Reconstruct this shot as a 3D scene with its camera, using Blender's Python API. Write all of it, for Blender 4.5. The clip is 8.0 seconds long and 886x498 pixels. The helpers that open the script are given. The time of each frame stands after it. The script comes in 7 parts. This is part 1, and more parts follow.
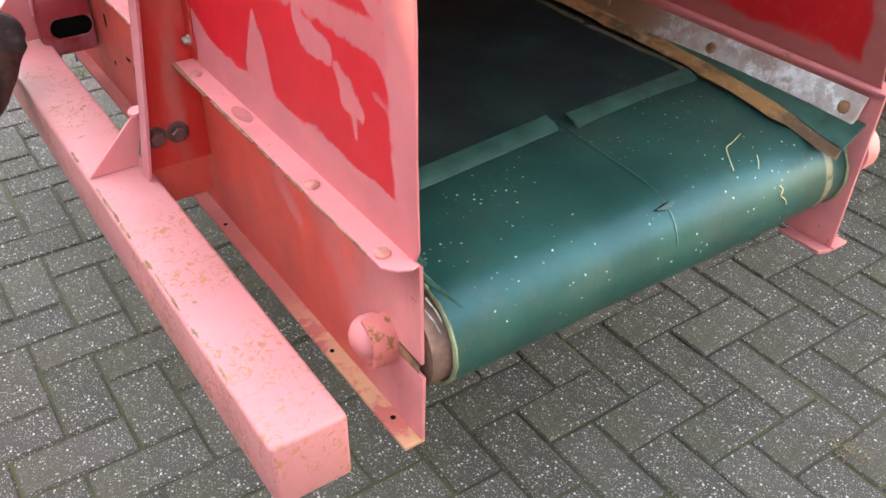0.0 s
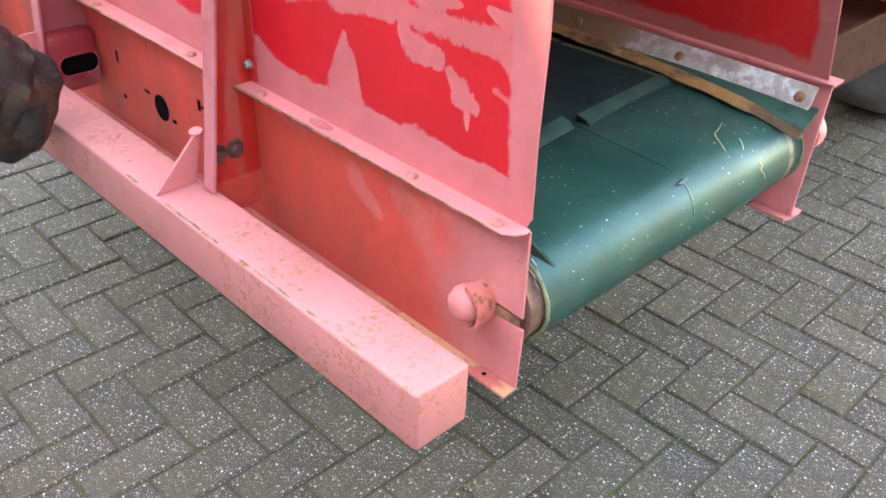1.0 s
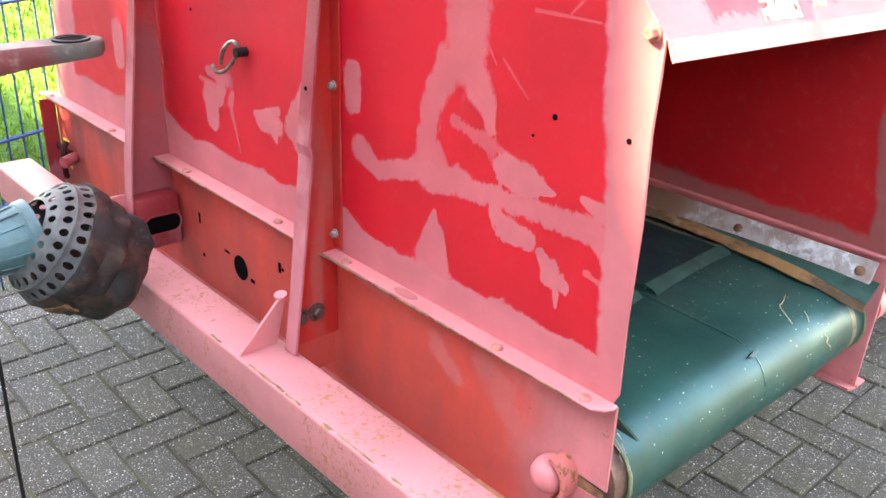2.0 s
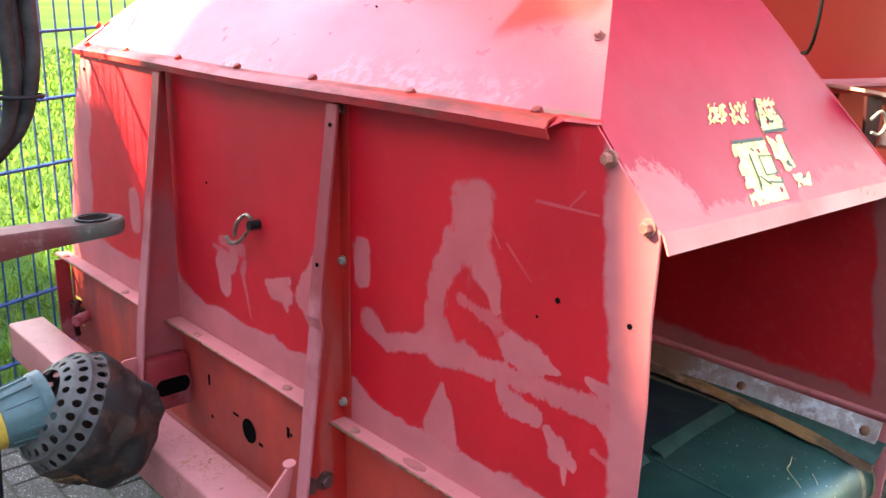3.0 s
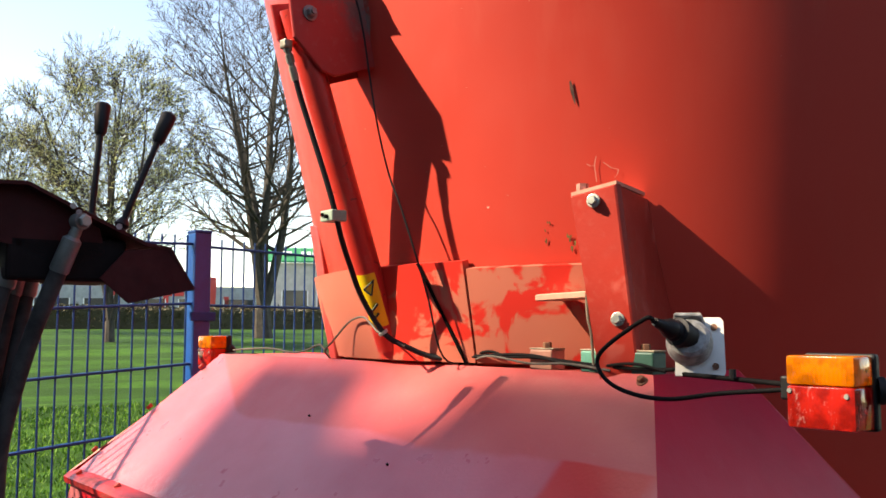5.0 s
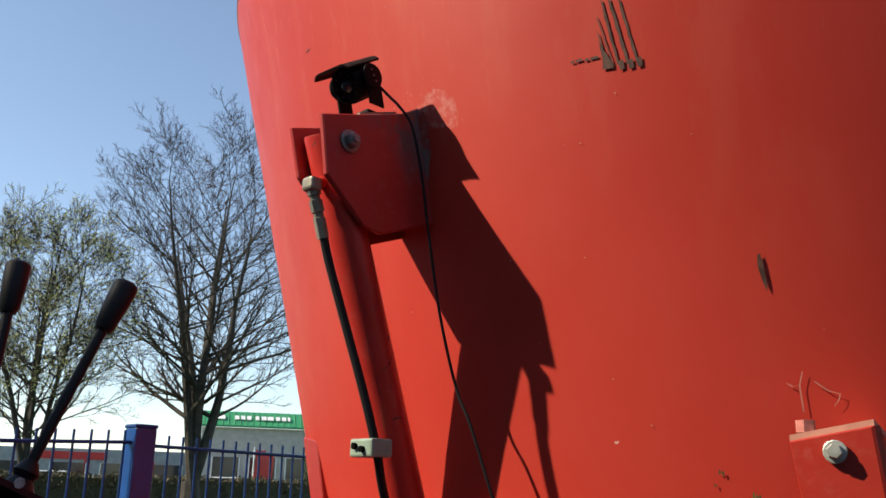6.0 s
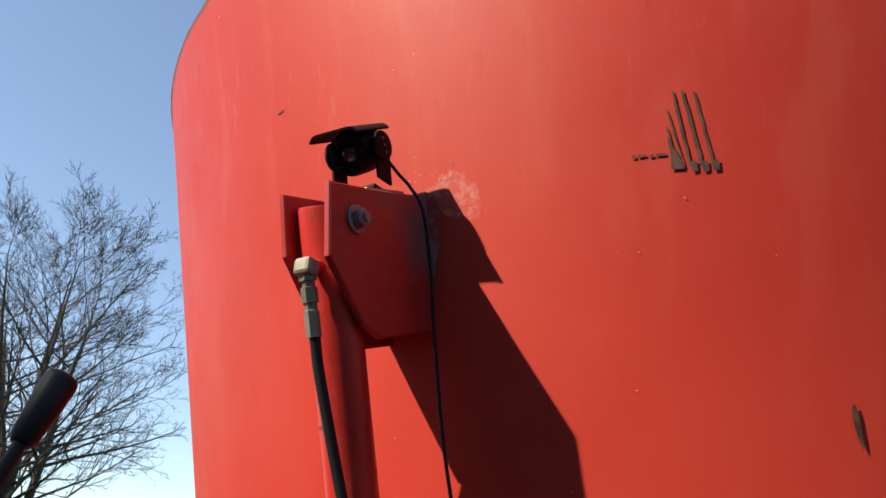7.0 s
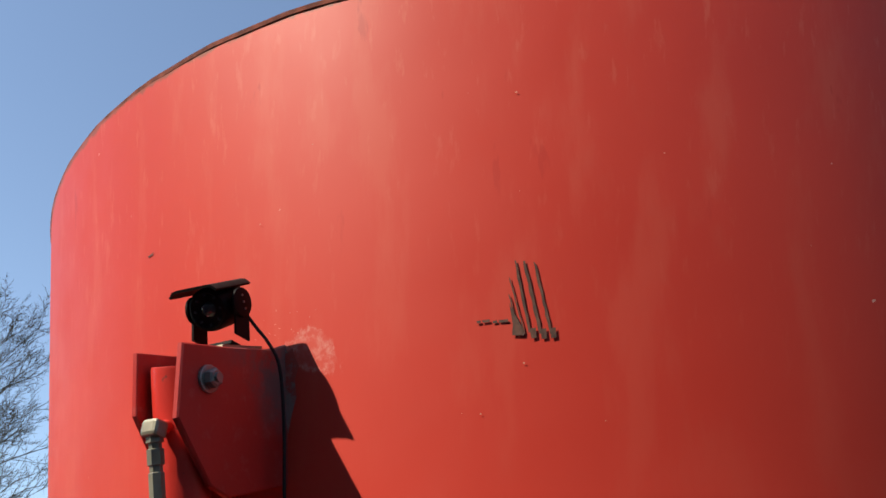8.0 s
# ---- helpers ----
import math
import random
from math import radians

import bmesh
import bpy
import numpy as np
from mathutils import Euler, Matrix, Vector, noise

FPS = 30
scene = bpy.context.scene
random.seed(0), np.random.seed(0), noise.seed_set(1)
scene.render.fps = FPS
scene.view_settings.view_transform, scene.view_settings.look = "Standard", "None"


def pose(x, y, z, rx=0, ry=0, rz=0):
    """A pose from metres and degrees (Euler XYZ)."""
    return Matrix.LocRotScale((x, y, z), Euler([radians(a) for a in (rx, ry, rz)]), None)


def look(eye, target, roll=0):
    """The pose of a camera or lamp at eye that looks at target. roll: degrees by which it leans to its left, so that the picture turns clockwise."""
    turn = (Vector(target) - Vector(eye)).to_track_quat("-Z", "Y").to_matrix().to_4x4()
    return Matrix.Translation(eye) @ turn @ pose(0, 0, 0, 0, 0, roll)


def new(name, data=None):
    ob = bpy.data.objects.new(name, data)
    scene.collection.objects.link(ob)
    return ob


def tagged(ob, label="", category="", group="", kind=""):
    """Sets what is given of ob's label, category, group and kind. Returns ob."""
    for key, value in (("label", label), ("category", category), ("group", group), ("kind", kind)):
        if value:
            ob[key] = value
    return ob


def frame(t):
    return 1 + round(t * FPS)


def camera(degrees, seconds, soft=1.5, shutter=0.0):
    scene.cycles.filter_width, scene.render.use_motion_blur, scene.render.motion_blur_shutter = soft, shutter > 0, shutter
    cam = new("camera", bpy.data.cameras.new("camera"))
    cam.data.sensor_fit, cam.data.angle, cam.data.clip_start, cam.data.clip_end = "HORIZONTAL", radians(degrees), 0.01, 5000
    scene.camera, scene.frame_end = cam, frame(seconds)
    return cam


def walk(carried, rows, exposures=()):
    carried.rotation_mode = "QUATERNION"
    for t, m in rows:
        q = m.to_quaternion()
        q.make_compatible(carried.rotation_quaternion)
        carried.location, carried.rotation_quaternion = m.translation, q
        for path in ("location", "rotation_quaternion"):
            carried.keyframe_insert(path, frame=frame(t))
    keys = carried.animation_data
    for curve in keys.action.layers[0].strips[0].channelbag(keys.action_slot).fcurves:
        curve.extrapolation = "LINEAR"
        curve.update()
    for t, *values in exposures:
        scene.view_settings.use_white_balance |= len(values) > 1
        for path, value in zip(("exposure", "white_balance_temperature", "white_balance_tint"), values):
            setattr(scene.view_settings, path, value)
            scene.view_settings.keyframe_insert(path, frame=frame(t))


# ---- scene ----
cam = camera(53.1, 8.0, soft=1.6)
PATH = [
    (0, (0.685, -0.434, 1.332), (-0.646, 0.481, 0.153), 0.4),
    (0.5, (0.695, -0.637, 1.345), (-0.52, 0.402, 0.143), 2.1),
    (1, (0.656, -0.82, 1.369), (-0.524, 0.362, 0.269), 2.1),
    (1.5, (0.617, -0.894, 1.399), (-0.635, 0.329, 0.432), 2.4),
    (1.7, (0.607, -0.903, 1.415), (-0.68, 0.327, 0.504), 2.4),
    (2.8, (0.614, -0.924, 1.505), (-0.796, 0.355, 0.893), 1.4),
    (3, (0.613, -0.928, 1.525), (-0.803, 0.369, 0.967), 1.3),
    (3.5, (0.612, -0.928, 1.569), (-0.807, 0.42, 1.159), 1.0),
    (4, (0.621, -0.936, 1.615), (-0.822, 0.427, 1.365), 1.1),
    (4.2, (0.62, -0.925, 1.627), (-0.844, 0.427, 1.457), 0.9),
    (4.5, (0.596, -0.916, 1.666), (-0.882, 0.431, 1.612), 0.9),
    (5, (0.462, -0.791, 1.729), (-1.042, 0.516, 1.905), -0.0),
    (5.2, (0.366, -0.715, 1.762), (-1.142, 0.574, 2.015), -0.4),
    (6.3, (-0.252, -0.548, 1.901), (-1.507, 0.864, 2.557), 2.0),
    (6.5, (-0.331, -0.536, 1.905), (-1.499, 0.918, 2.629), 2.7),
    (7, (-0.374, -0.534, 1.936), (-1.441, 0.961, 2.727), 3.5),
    (7.5, (-0.338, -0.555, 1.957), (-1.307, 0.935, 2.873), 3.3),
    (8, (-0.284, -0.565, 1.984), (-1.137, 0.949, 2.973), 2.1),
]
walk(cam, [(t, look(eye, target, roll)) for t, eye, target, roll in PATH],
     exposures=[(0.0, 4.42, 14500, 16), (1.0, 4.58, 13200, 15), (1.7, 4.66, 12700, 15), (2.8, 4.0, 10800, 16), (3.5, 3.18, 10800, 17), (4.0, 2.62, 11400, 16), (4.5, 2.18, 9800, 13), (5.2, 1.24, 8200, 13), (6.3, 0.52, 7300, 10), (6.6, 0.70, 7300, 10), (7.0, 0.74, 7300, 10), (8.0, 0.72, 7200, 10)])

# ---- light: low spring sun behind the camera's left shoulder, clear sky ----
SUN_TO = Vector((-0.152, -0.24, 0.219)).normalized()
world = bpy.data.worlds.new("sky")
scene.world = world
world.use_nodes = True
sky = world.node_tree.nodes.new("ShaderNodeTexSky")
sky.sky_type = "NISHITA"
sky.sun_disc = False
sky.sun_elevation = math.asin(SUN_TO.z)
sky.sun_rotation = math.atan2(SUN_TO.x, SUN_TO.y)
sky.air_density, sky.dust_density, sky.ozone_density = 0.92, 0.12, 1.8
back = world.node_tree.nodes["Background"]
back.inputs["Strength"].default_value = 0.15
world.node_tree.links.new(sky.outputs[0], back.inputs["Color"])
sun = new("sun", bpy.data.lights.new("sun", "SUN"))
sun.data.energy, sun.data.angle, sun.data.color = 4.6, radians(0.6), (1.0, 0.94, 0.84)
sun.matrix_world = look(SUN_TO * 30, (0, 0, 0))


# ---- materials ----
V = Vector


class Nodes:
    """A node material with a few short-hands."""

    def __init__(self, name, rough=0.5, metal=0.0, spec=0.5):
        self.mat = bpy.data.materials.new(name)
        self.mat.use_nodes = True
        self.tree = self.mat.node_tree
        self.bsdf = self.tree.nodes["Principled BSDF"]
        self.bsdf.inputs["Roughness"].default_value = rough
        self.bsdf.inputs["Metallic"].default_value = metal
        self.bsdf.inputs["Specular IOR Level"].default_value = spec
        self.geo = self.tree.nodes.new("ShaderNodeTexCoord").outputs["Object"]

    def link(self, a, b):
        self.tree.links.new(a, b)

    def put(self, socket, value):
        if hasattr(value, "is_linked"):
            self.link(value, socket)
        else:
            socket.default_value = value

    def noise(self, scale, detail=4.0, rough=0.55, coord=None, stretch=None, distort=0.0):
        n = self.tree.nodes.new("ShaderNodeTexNoise")
        n.inputs["Scale"].default_value, n.inputs["Detail"].default_value = scale, detail
        n.inputs["Roughness"].default_value, n.inputs["Distortion"].default_value = rough, distort
        c = coord or self.geo
        if stretch:
            m = self.tree.nodes.new("ShaderNodeMapping")
            m.inputs["Scale"].default_value = stretch
            self.link(c, m.inputs["Vector"])
            c = m.outputs[0]
        self.link(c, n.inputs["Vector"])
        return n.outputs["Fac"]

    def voronoi(self, scale, feature="F1", out="Distance", coord=None):
        n = self.tree.nodes.new("ShaderNodeTexVoronoi")
        n.feature = feature
        n.inputs["Scale"].default_value = scale
        self.link(coord or self.geo, n.inputs["Vector"])
        return n.outputs[out]

    def ramp(self, fac, lo, hi, a=0.0, b=1.0):
        n = self.tree.nodes.new("ShaderNodeMapRange")
        n.interpolation_type = "SMOOTHSTEP"
        for i, v in ((1, lo), (2, hi), (3, a), (4, b)):
            n.inputs[i].default_value = v
        self.link(fac, n.inputs[0])
        return n.outputs[0]

    def math(self, op, a, b=0.0, c=0.0):
        n = self.tree.nodes.new("ShaderNodeMath")
        n.operation = op
        for i, v in enumerate((a, b, c)):
            self.put(n.inputs[i], v)
        return n.outputs[0]

    def mix(self, fac, a, b):
        n = self.tree.nodes.new("ShaderNodeMix")
        n.data_type = "RGBA"
        self.put(n.inputs[0], fac)
        self.put(n.inputs[6], (*a, 1) if isinstance(a, tuple) else a)
        self.put(n.inputs[7], (*b, 1) if isinstance(b, tuple) else b)
        return n.outputs[2]

    def random(self):
        return self.tree.nodes.new("ShaderNodeObjectInfo").outputs["Random"]

    def island(self):
        return self.tree.nodes.new("ShaderNodeNewGeometry").outputs["Random Per Island"]

    def axis(self, name):
        n = self.tree.nodes.new("ShaderNodeSeparateXYZ")
        self.link(self.geo, n.inputs[0])
        return n.outputs[name]

    def blob(self, centre, size, turn=0.0, flat="y", warp=0.25, scale=20.0):
        """An uneven patch round a centre in the plane across an axis: 1 inside, 0 outside."""
        w = self.tree.nodes.new("ShaderNodeTexNoise")
        w.inputs["Scale"].default_value, w.inputs["Detail"].default_value = scale, 5.0
        self.link(self.geo, w.inputs["Vector"])
        m = self.tree.nodes.new("ShaderNodeMapping")
        m.vector_type = "TEXTURE"
        m.inputs["Location"].default_value = centre
        m.inputs["Rotation"].default_value = (0, radians(turn), 0) if flat == "y" else (0, 0, radians(turn))
        m.inputs["Scale"].default_value = size
        self.link(self.geo, m.inputs["Vector"])
        n = self.tree.nodes.new("ShaderNodeVectorMath")
        n.operation = "LENGTH"
        self.link(m.outputs[0], n.inputs[0])
        d = self.math("ADD", n.outputs["Value"], self.math("MULTIPLY", self.math("SUBTRACT", w.outputs["Fac"], 0.5), warp * 4))
        fine = self.math("MULTIPLY", self.math("SUBTRACT", self.noise(60, 6, 0.75, stretch=(1, 1, 0.35)), 0.5), 1.3)
        return self.ramp(self.math("ADD", d, fine), 0.88, 1.08, 0.92, 0.0)

    def strokes(self, lines, rough=0.5, scale=20.0, soft=0.22, strength=0.85):
        """Brushed patches round short lines (x0, z0, x1, z1, radius at each end) in an upright plane."""
        sep = self.tree.nodes.new("ShaderNodeSeparateXYZ")
        self.link(self.geo, sep.inputs[0])
        flat = self.tree.nodes.new("ShaderNodeCombineXYZ")
        self.link(sep.outputs["X"], flat.inputs["X"])
        self.link(sep.outputs["Z"], flat.inputs["Z"])
        wide = self.math("MULTIPLY", self.math("SUBTRACT", self.noise(scale, 6, 0.68, distort=1.2), 0.5), rough * 4.2)
        fine = self.math("MULTIPLY", self.math("SUBTRACT", self.noise(140, 4, 0.7, stretch=(1, 1, 0.3)), 0.5), rough * 2.4)
        wob = self.math("ADD", wide, fine)

        def vec(op, a, b):
            n = self.tree.nodes.new("ShaderNodeVectorMath")
            n.operation = op
            for k, v in enumerate((a, b)):
                self.put(n.inputs[k], v)
            return n
        masks = []
        for x0, z0, x1, z1, r, r_end in lines:
            d = V((x1 - x0, 0, z1 - z0))
            rel = vec("SUBTRACT", flat.outputs[0], (x0, 0, z0)).outputs[0]
            t = self.math("MULTIPLY", vec("DOT_PRODUCT", rel, tuple(d)).outputs["Value"], 1.0 / max(1e-6, d.length_squared))
            t = self.math("MINIMUM", self.math("MAXIMUM", t, 0.0), 1.0)
            sc = self.tree.nodes.new("ShaderNodeVectorMath")
            sc.operation = "SCALE"
            sc.inputs[0].default_value = tuple(d)
            self.link(t, sc.inputs["Scale"])
            gap = vec("LENGTH", vec("SUBTRACT", rel, sc.outputs[0]).outputs[0], (0, 0, 0)).outputs["Value"]
            reach = self.math("MULTIPLY_ADD", t, r_end - r, r)
            wide_here = self.math("MULTIPLY", wob, min(1.0, 0.022 / max(r, r_end)))
            masks.append(self.ramp(self.math("ADD", self.math("DIVIDE", gap, reach), wide_here), 1.0 - soft, 1.0 + soft, strength, 0.0))
        return self.most(masks)

    def most(self, masks):
        out = masks[0]
        for m in masks[1:]:
            out = self.math("MAXIMUM", out, m)
        return out

    def colour(self, value):
        self.put(self.bsdf.inputs["Base Color"], (*value, 1) if isinstance(value, tuple) else value)
        return self

    def rough(self, value):
        self.put(self.bsdf.inputs["Roughness"], value)
        return self

    def bump(self, height, strength=0.3, distance=0.002):
        n = self.tree.nodes.new("ShaderNodeBump")
        n.inputs["Strength"].default_value, n.inputs["Distance"].default_value = strength, distance
        self.link(height, n.inputs["Height"])
        self.link(n.outputs[0], self.bsdf.inputs["Normal"])
        return self


RED = (0.64, 0.011, 0.022)
PRIMER = (0.62, 0.175, 0.178)
PRIMER_THIN = (0.57, 0.130, 0.140)
PRIMER_DARK = (0.40, 0.105, 0.10)
RUST = (0.23, 0.085, 0.03)


def painted(name, base, other=None, masks=None, rough=0.38, dust=0.07, rust=0.0, second=None):
    """Old machine paint; where masks(n) is 1 the other coat shows."""
    n = Nodes(name, rough)
    tone = n.ramp(n.noise(3.5, 5), 0.3, 0.7)
    col = n.mix(tone, tuple(v * 0.86 for v in base), tuple(min(1, v * 1.1) for v in base))
    r = n.math("ADD", n.math("MULTIPLY", n.noise(22, 4), 0.2), rough - 0.1)
    if other:
        mask = masks(n)
        coat = n.mix(n.ramp(n.noise(9, 5), 0.35, 0.7), tuple(v * 0.92 for v in other), tuple(min(1, v * 1.08) for v in other))
        col = n.mix(mask, col, coat)
        r = n.math("ADD", r, n.math("MULTIPLY", mask, 0.27))
    if second:
        col = n.mix(second[1](n), col, second[0])
    if dust:
        col = n.mix(n.math("MULTIPLY", n.ramp(n.noise(40, 6, 0.7), 0.52, 0.75), dust), col, (0.5, 0.40, 0.34))
    if rust:
        spots = n.math("MULTIPLY", n.ramp(n.noise(55, 6, 0.7), 0.60, 0.68), n.ramp(n.noise(5, 3), 0.55 - 0.2 * rust, 0.68))
        col = n.mix(spots, col, RUST)
        r = n.math("ADD", r, n.math("MULTIPLY", spots, 0.2))
    n.colour(col).rough(r)
    n.bump(n.math("ADD", n.noise(180, 3), n.math("MULTIPLY", n.noise(7, 3), 3.0)), 0.12, 0.002)
    return n.mat


def scuffs(n):
    """Faint slanting rub marks all over a panel."""
    rub = n.ramp(n.noise(34, 5, 0.65, stretch=(1.0, 1.0, 0.16), distort=0.8), 0.60, 0.74)
    return n.math("MULTIPLY", n.math("MULTIPLY", rub, n.ramp(n.noise(4, 3), 0.42, 0.62)), 0.32)


def panel_right_masks(n):
    x, z = n.axis("X"), n.axis("Z")
    wob = n.math("MULTIPLY", n.math("SUBTRACT", n.noise(9, 7, 0.66), 0.5), 0.10)
    lean = n.math("MULTIPLY", n.ramp(x, -0.69, -0.56, 1.0, 0.0), -0.045)
    low = n.ramp(n.math("ADD", n.math("ADD", z, lean), wob), 0.786, 0.793, 1.0, 0.0)
    side = n.ramp(n.math("ADD", x, n.math("ADD", n.math("MULTIPLY", wob, 0.55), n.math("MULTIPLY", n.math("SUBTRACT", z, 1.0), 0.10))), -0.060, -0.050)
    figure = n.strokes([(-0.350, 1.214, -0.316, 1.225, 0.031, 0.028), (-0.332, 1.204, -0.337, 1.151, 0.044, 0.040), (-0.369, 1.144, -0.407, 1.068, 0.026, 0.025), (-0.407, 1.068, -0.419, 0.975, 0.024, 0.024),
                        (-0.322, 1.145, -0.290, 1.098, 0.029, 0.024), (-0.290, 1.098, -0.273, 1.059, 0.021, 0.010), (-0.405, 0.985, -0.376, 0.961, 0.034, 0.024)], 0.40, soft=0.20, strength=0.70)
    drift = n.strokes([(-0.589, 0.945, -0.567, 0.934, 0.025, 0.022), (-0.567, 0.934, -0.538, 0.921, 0.019, 0.019), (-0.538, 0.921, -0.411, 0.957, 0.018, 0.017), (-0.411, 0.945, -0.329, 0.962, 0.024, 0.023),
                       (-0.329, 0.954, -0.194, 0.961, 0.020, 0.017), (-0.194, 0.961, -0.067, 0.966, 0.017, 0.021), (-0.067, 0.966, -0.034, 0.944, 0.021, 0.017)], 0.40, soft=0.18, strength=0.80)
    blobs = n.strokes([(-0.238, 1.008, -0.208, 0.999, 0.025, 0.030), (-0.208, 0.999, -0.175, 1.002, 0.028, 0.018), (-0.174, 0.997, -0.142, 0.998, 0.015, 0.003), (-0.252, 0.933, -0.233, 0.916, 0.018, 0.021),
                       (-0.233, 0.916, -0.185, 0.912, 0.023, 0.016), (-0.159, 0.902, -0.138, 0.874, 0.008, 0.022), (-0.138, 0.878, -0.110, 0.865, 0.021, 0.011), (-0.123, 0.852, -0.121, 0.827, 0.006, 0.002)], 0.44, soft=0.10, strength=0.86)
    edge = n.strokes([(-0.392, 0.890, -0.397, 0.806, 0.006, 0.042), (-0.380, 0.860, -0.374, 0.783, 0.012, 0.028), (-0.613, 1.076, -0.614, 1.025, 0.025, 0.022), (-0.090, 1.005, -0.045, 0.995, 0.007, 0.017)], 0.32, soft=0.12, strength=0.85)
    thin = n.strokes([(-0.353, 1.054, -0.270, 1.035, 0.009, 0.014), (-0.270, 1.035, -0.228, 1.028, 0.008, 0.002), (-0.073, 0.901, -0.043, 0.893, 0.005, 0.004)], 0.9, soft=0.3, strength=0.5)
    scratch = n.strokes([(-0.256, 1.167, -0.205, 1.121, 0.0022, 0.0015), (-0.292, 1.188, -0.270, 1.157, 0.0020, 0.0014), (-0.202, 1.243, -0.092, 1.243, 0.0030, 0.0015), (-0.118, 1.271, -0.141, 1.247, 0.002, 0.0015)], 0.3, strength=0.42)
    return n.most([low, side, figure, drift, blobs, edge, thin, scratch, scuffs(n)])


def panel_mid_masks(n):
    z, x = n.axis("Z"), n.axis("X")
    wob = n.math("MULTIPLY", n.math("SUBTRACT", n.noise(10, 7, 0.66), 0.5), 0.075)
    line = n.math("ADD", n.math("ADD", z, wob), n.math("MULTIPLY", n.ramp(x, -1.37, -1.26, 1.0, 0.0), -0.04))
    low = n.ramp(line, 0.800, 0.806, 1.0, 0.0)
    spots = n.strokes([(-1.138, 0.924, -1.133, 0.872, 0.032, 0.026), (-1.090, 0.949, -1.105, 0.926, 0.020, 0.020), (-0.950, 0.924, -0.865, 0.949, 0.009, 0.009), (-0.928, 0.915, -0.871, 0.918, 0.022, 0.021),
                       (-0.884, 0.909, -0.875, 0.882, 0.015, 0.004), (-0.767, 1.032, -0.795, 0.967, 0.006, 0.019), (-0.799, 0.966, -0.821, 0.924, 0.021, 0.023), (-0.805, 0.917, -0.786, 0.876, 0.019, 0.010)], 0.34, soft=0.10)
    rubs = n.strokes([(-1.143, 0.976, -1.051, 0.971, 0.010, 0.015), (-1.180, 0.955, -1.110, 0.948, 0.005, 0.008), (-1.055, 0.928, -1.022, 0.821, 0.007, 0.002), (-1.041, 0.944, -1.053, 0.923, 0.010, 0.010)], 0.5, soft=0.25, strength=0.7)
    return n.most([low, spots, rubs, scuffs(n)])


def panel_left_masks(n):
    z, x = n.axis("Z"), n.axis("X")
    wob = n.math("MULTIPLY", n.math("SUBTRACT", n.noise(8, 6, 0.6), 0.5), 0.16)
    low = n.ramp(n.math("ADD", z, n.math("MULTIPLY", wob, 0.5)), 0.815, 0.825, 1.0, 0.0)
    side = n.ramp(n.math("ADD", x, n.math("ADD", wob, n.math("MULTIPLY", z, -0.17))), -2.06, -2.04, 1.0, 0.0)
    return n.most([low, side, n.strokes([(-1.599, 0.983, -1.603, 0.921, 0.034, 0.030)], 0.3, soft=0.12)])


def web_masks(n):
    x = n.axis("X")
    wob = n.math("MULTIPLY", n.math("SUBTRACT", n.noise(6, 5), 0.5), 0.22)
    side = n.ramp(n.math("ADD", x, wob), -0.22, -0.10)
    return n.most([side, n.strokes([(-0.38, 0.645, -0.32, 0.600, 0.020, 0.012), (-0.26, 0.66, -0.20, 0.64, 0.026, 0.018), (-0.22, 0.62, -0.15, 0.55, 0.030, 0.016), (-0.60, 0.69, -0.52, 0.68, 0.010, 0.010), (-1.15, 0.70, -1.02, 0.69, 0.008, 0.008)], 0.6, soft=0.4, strength=0.45)])


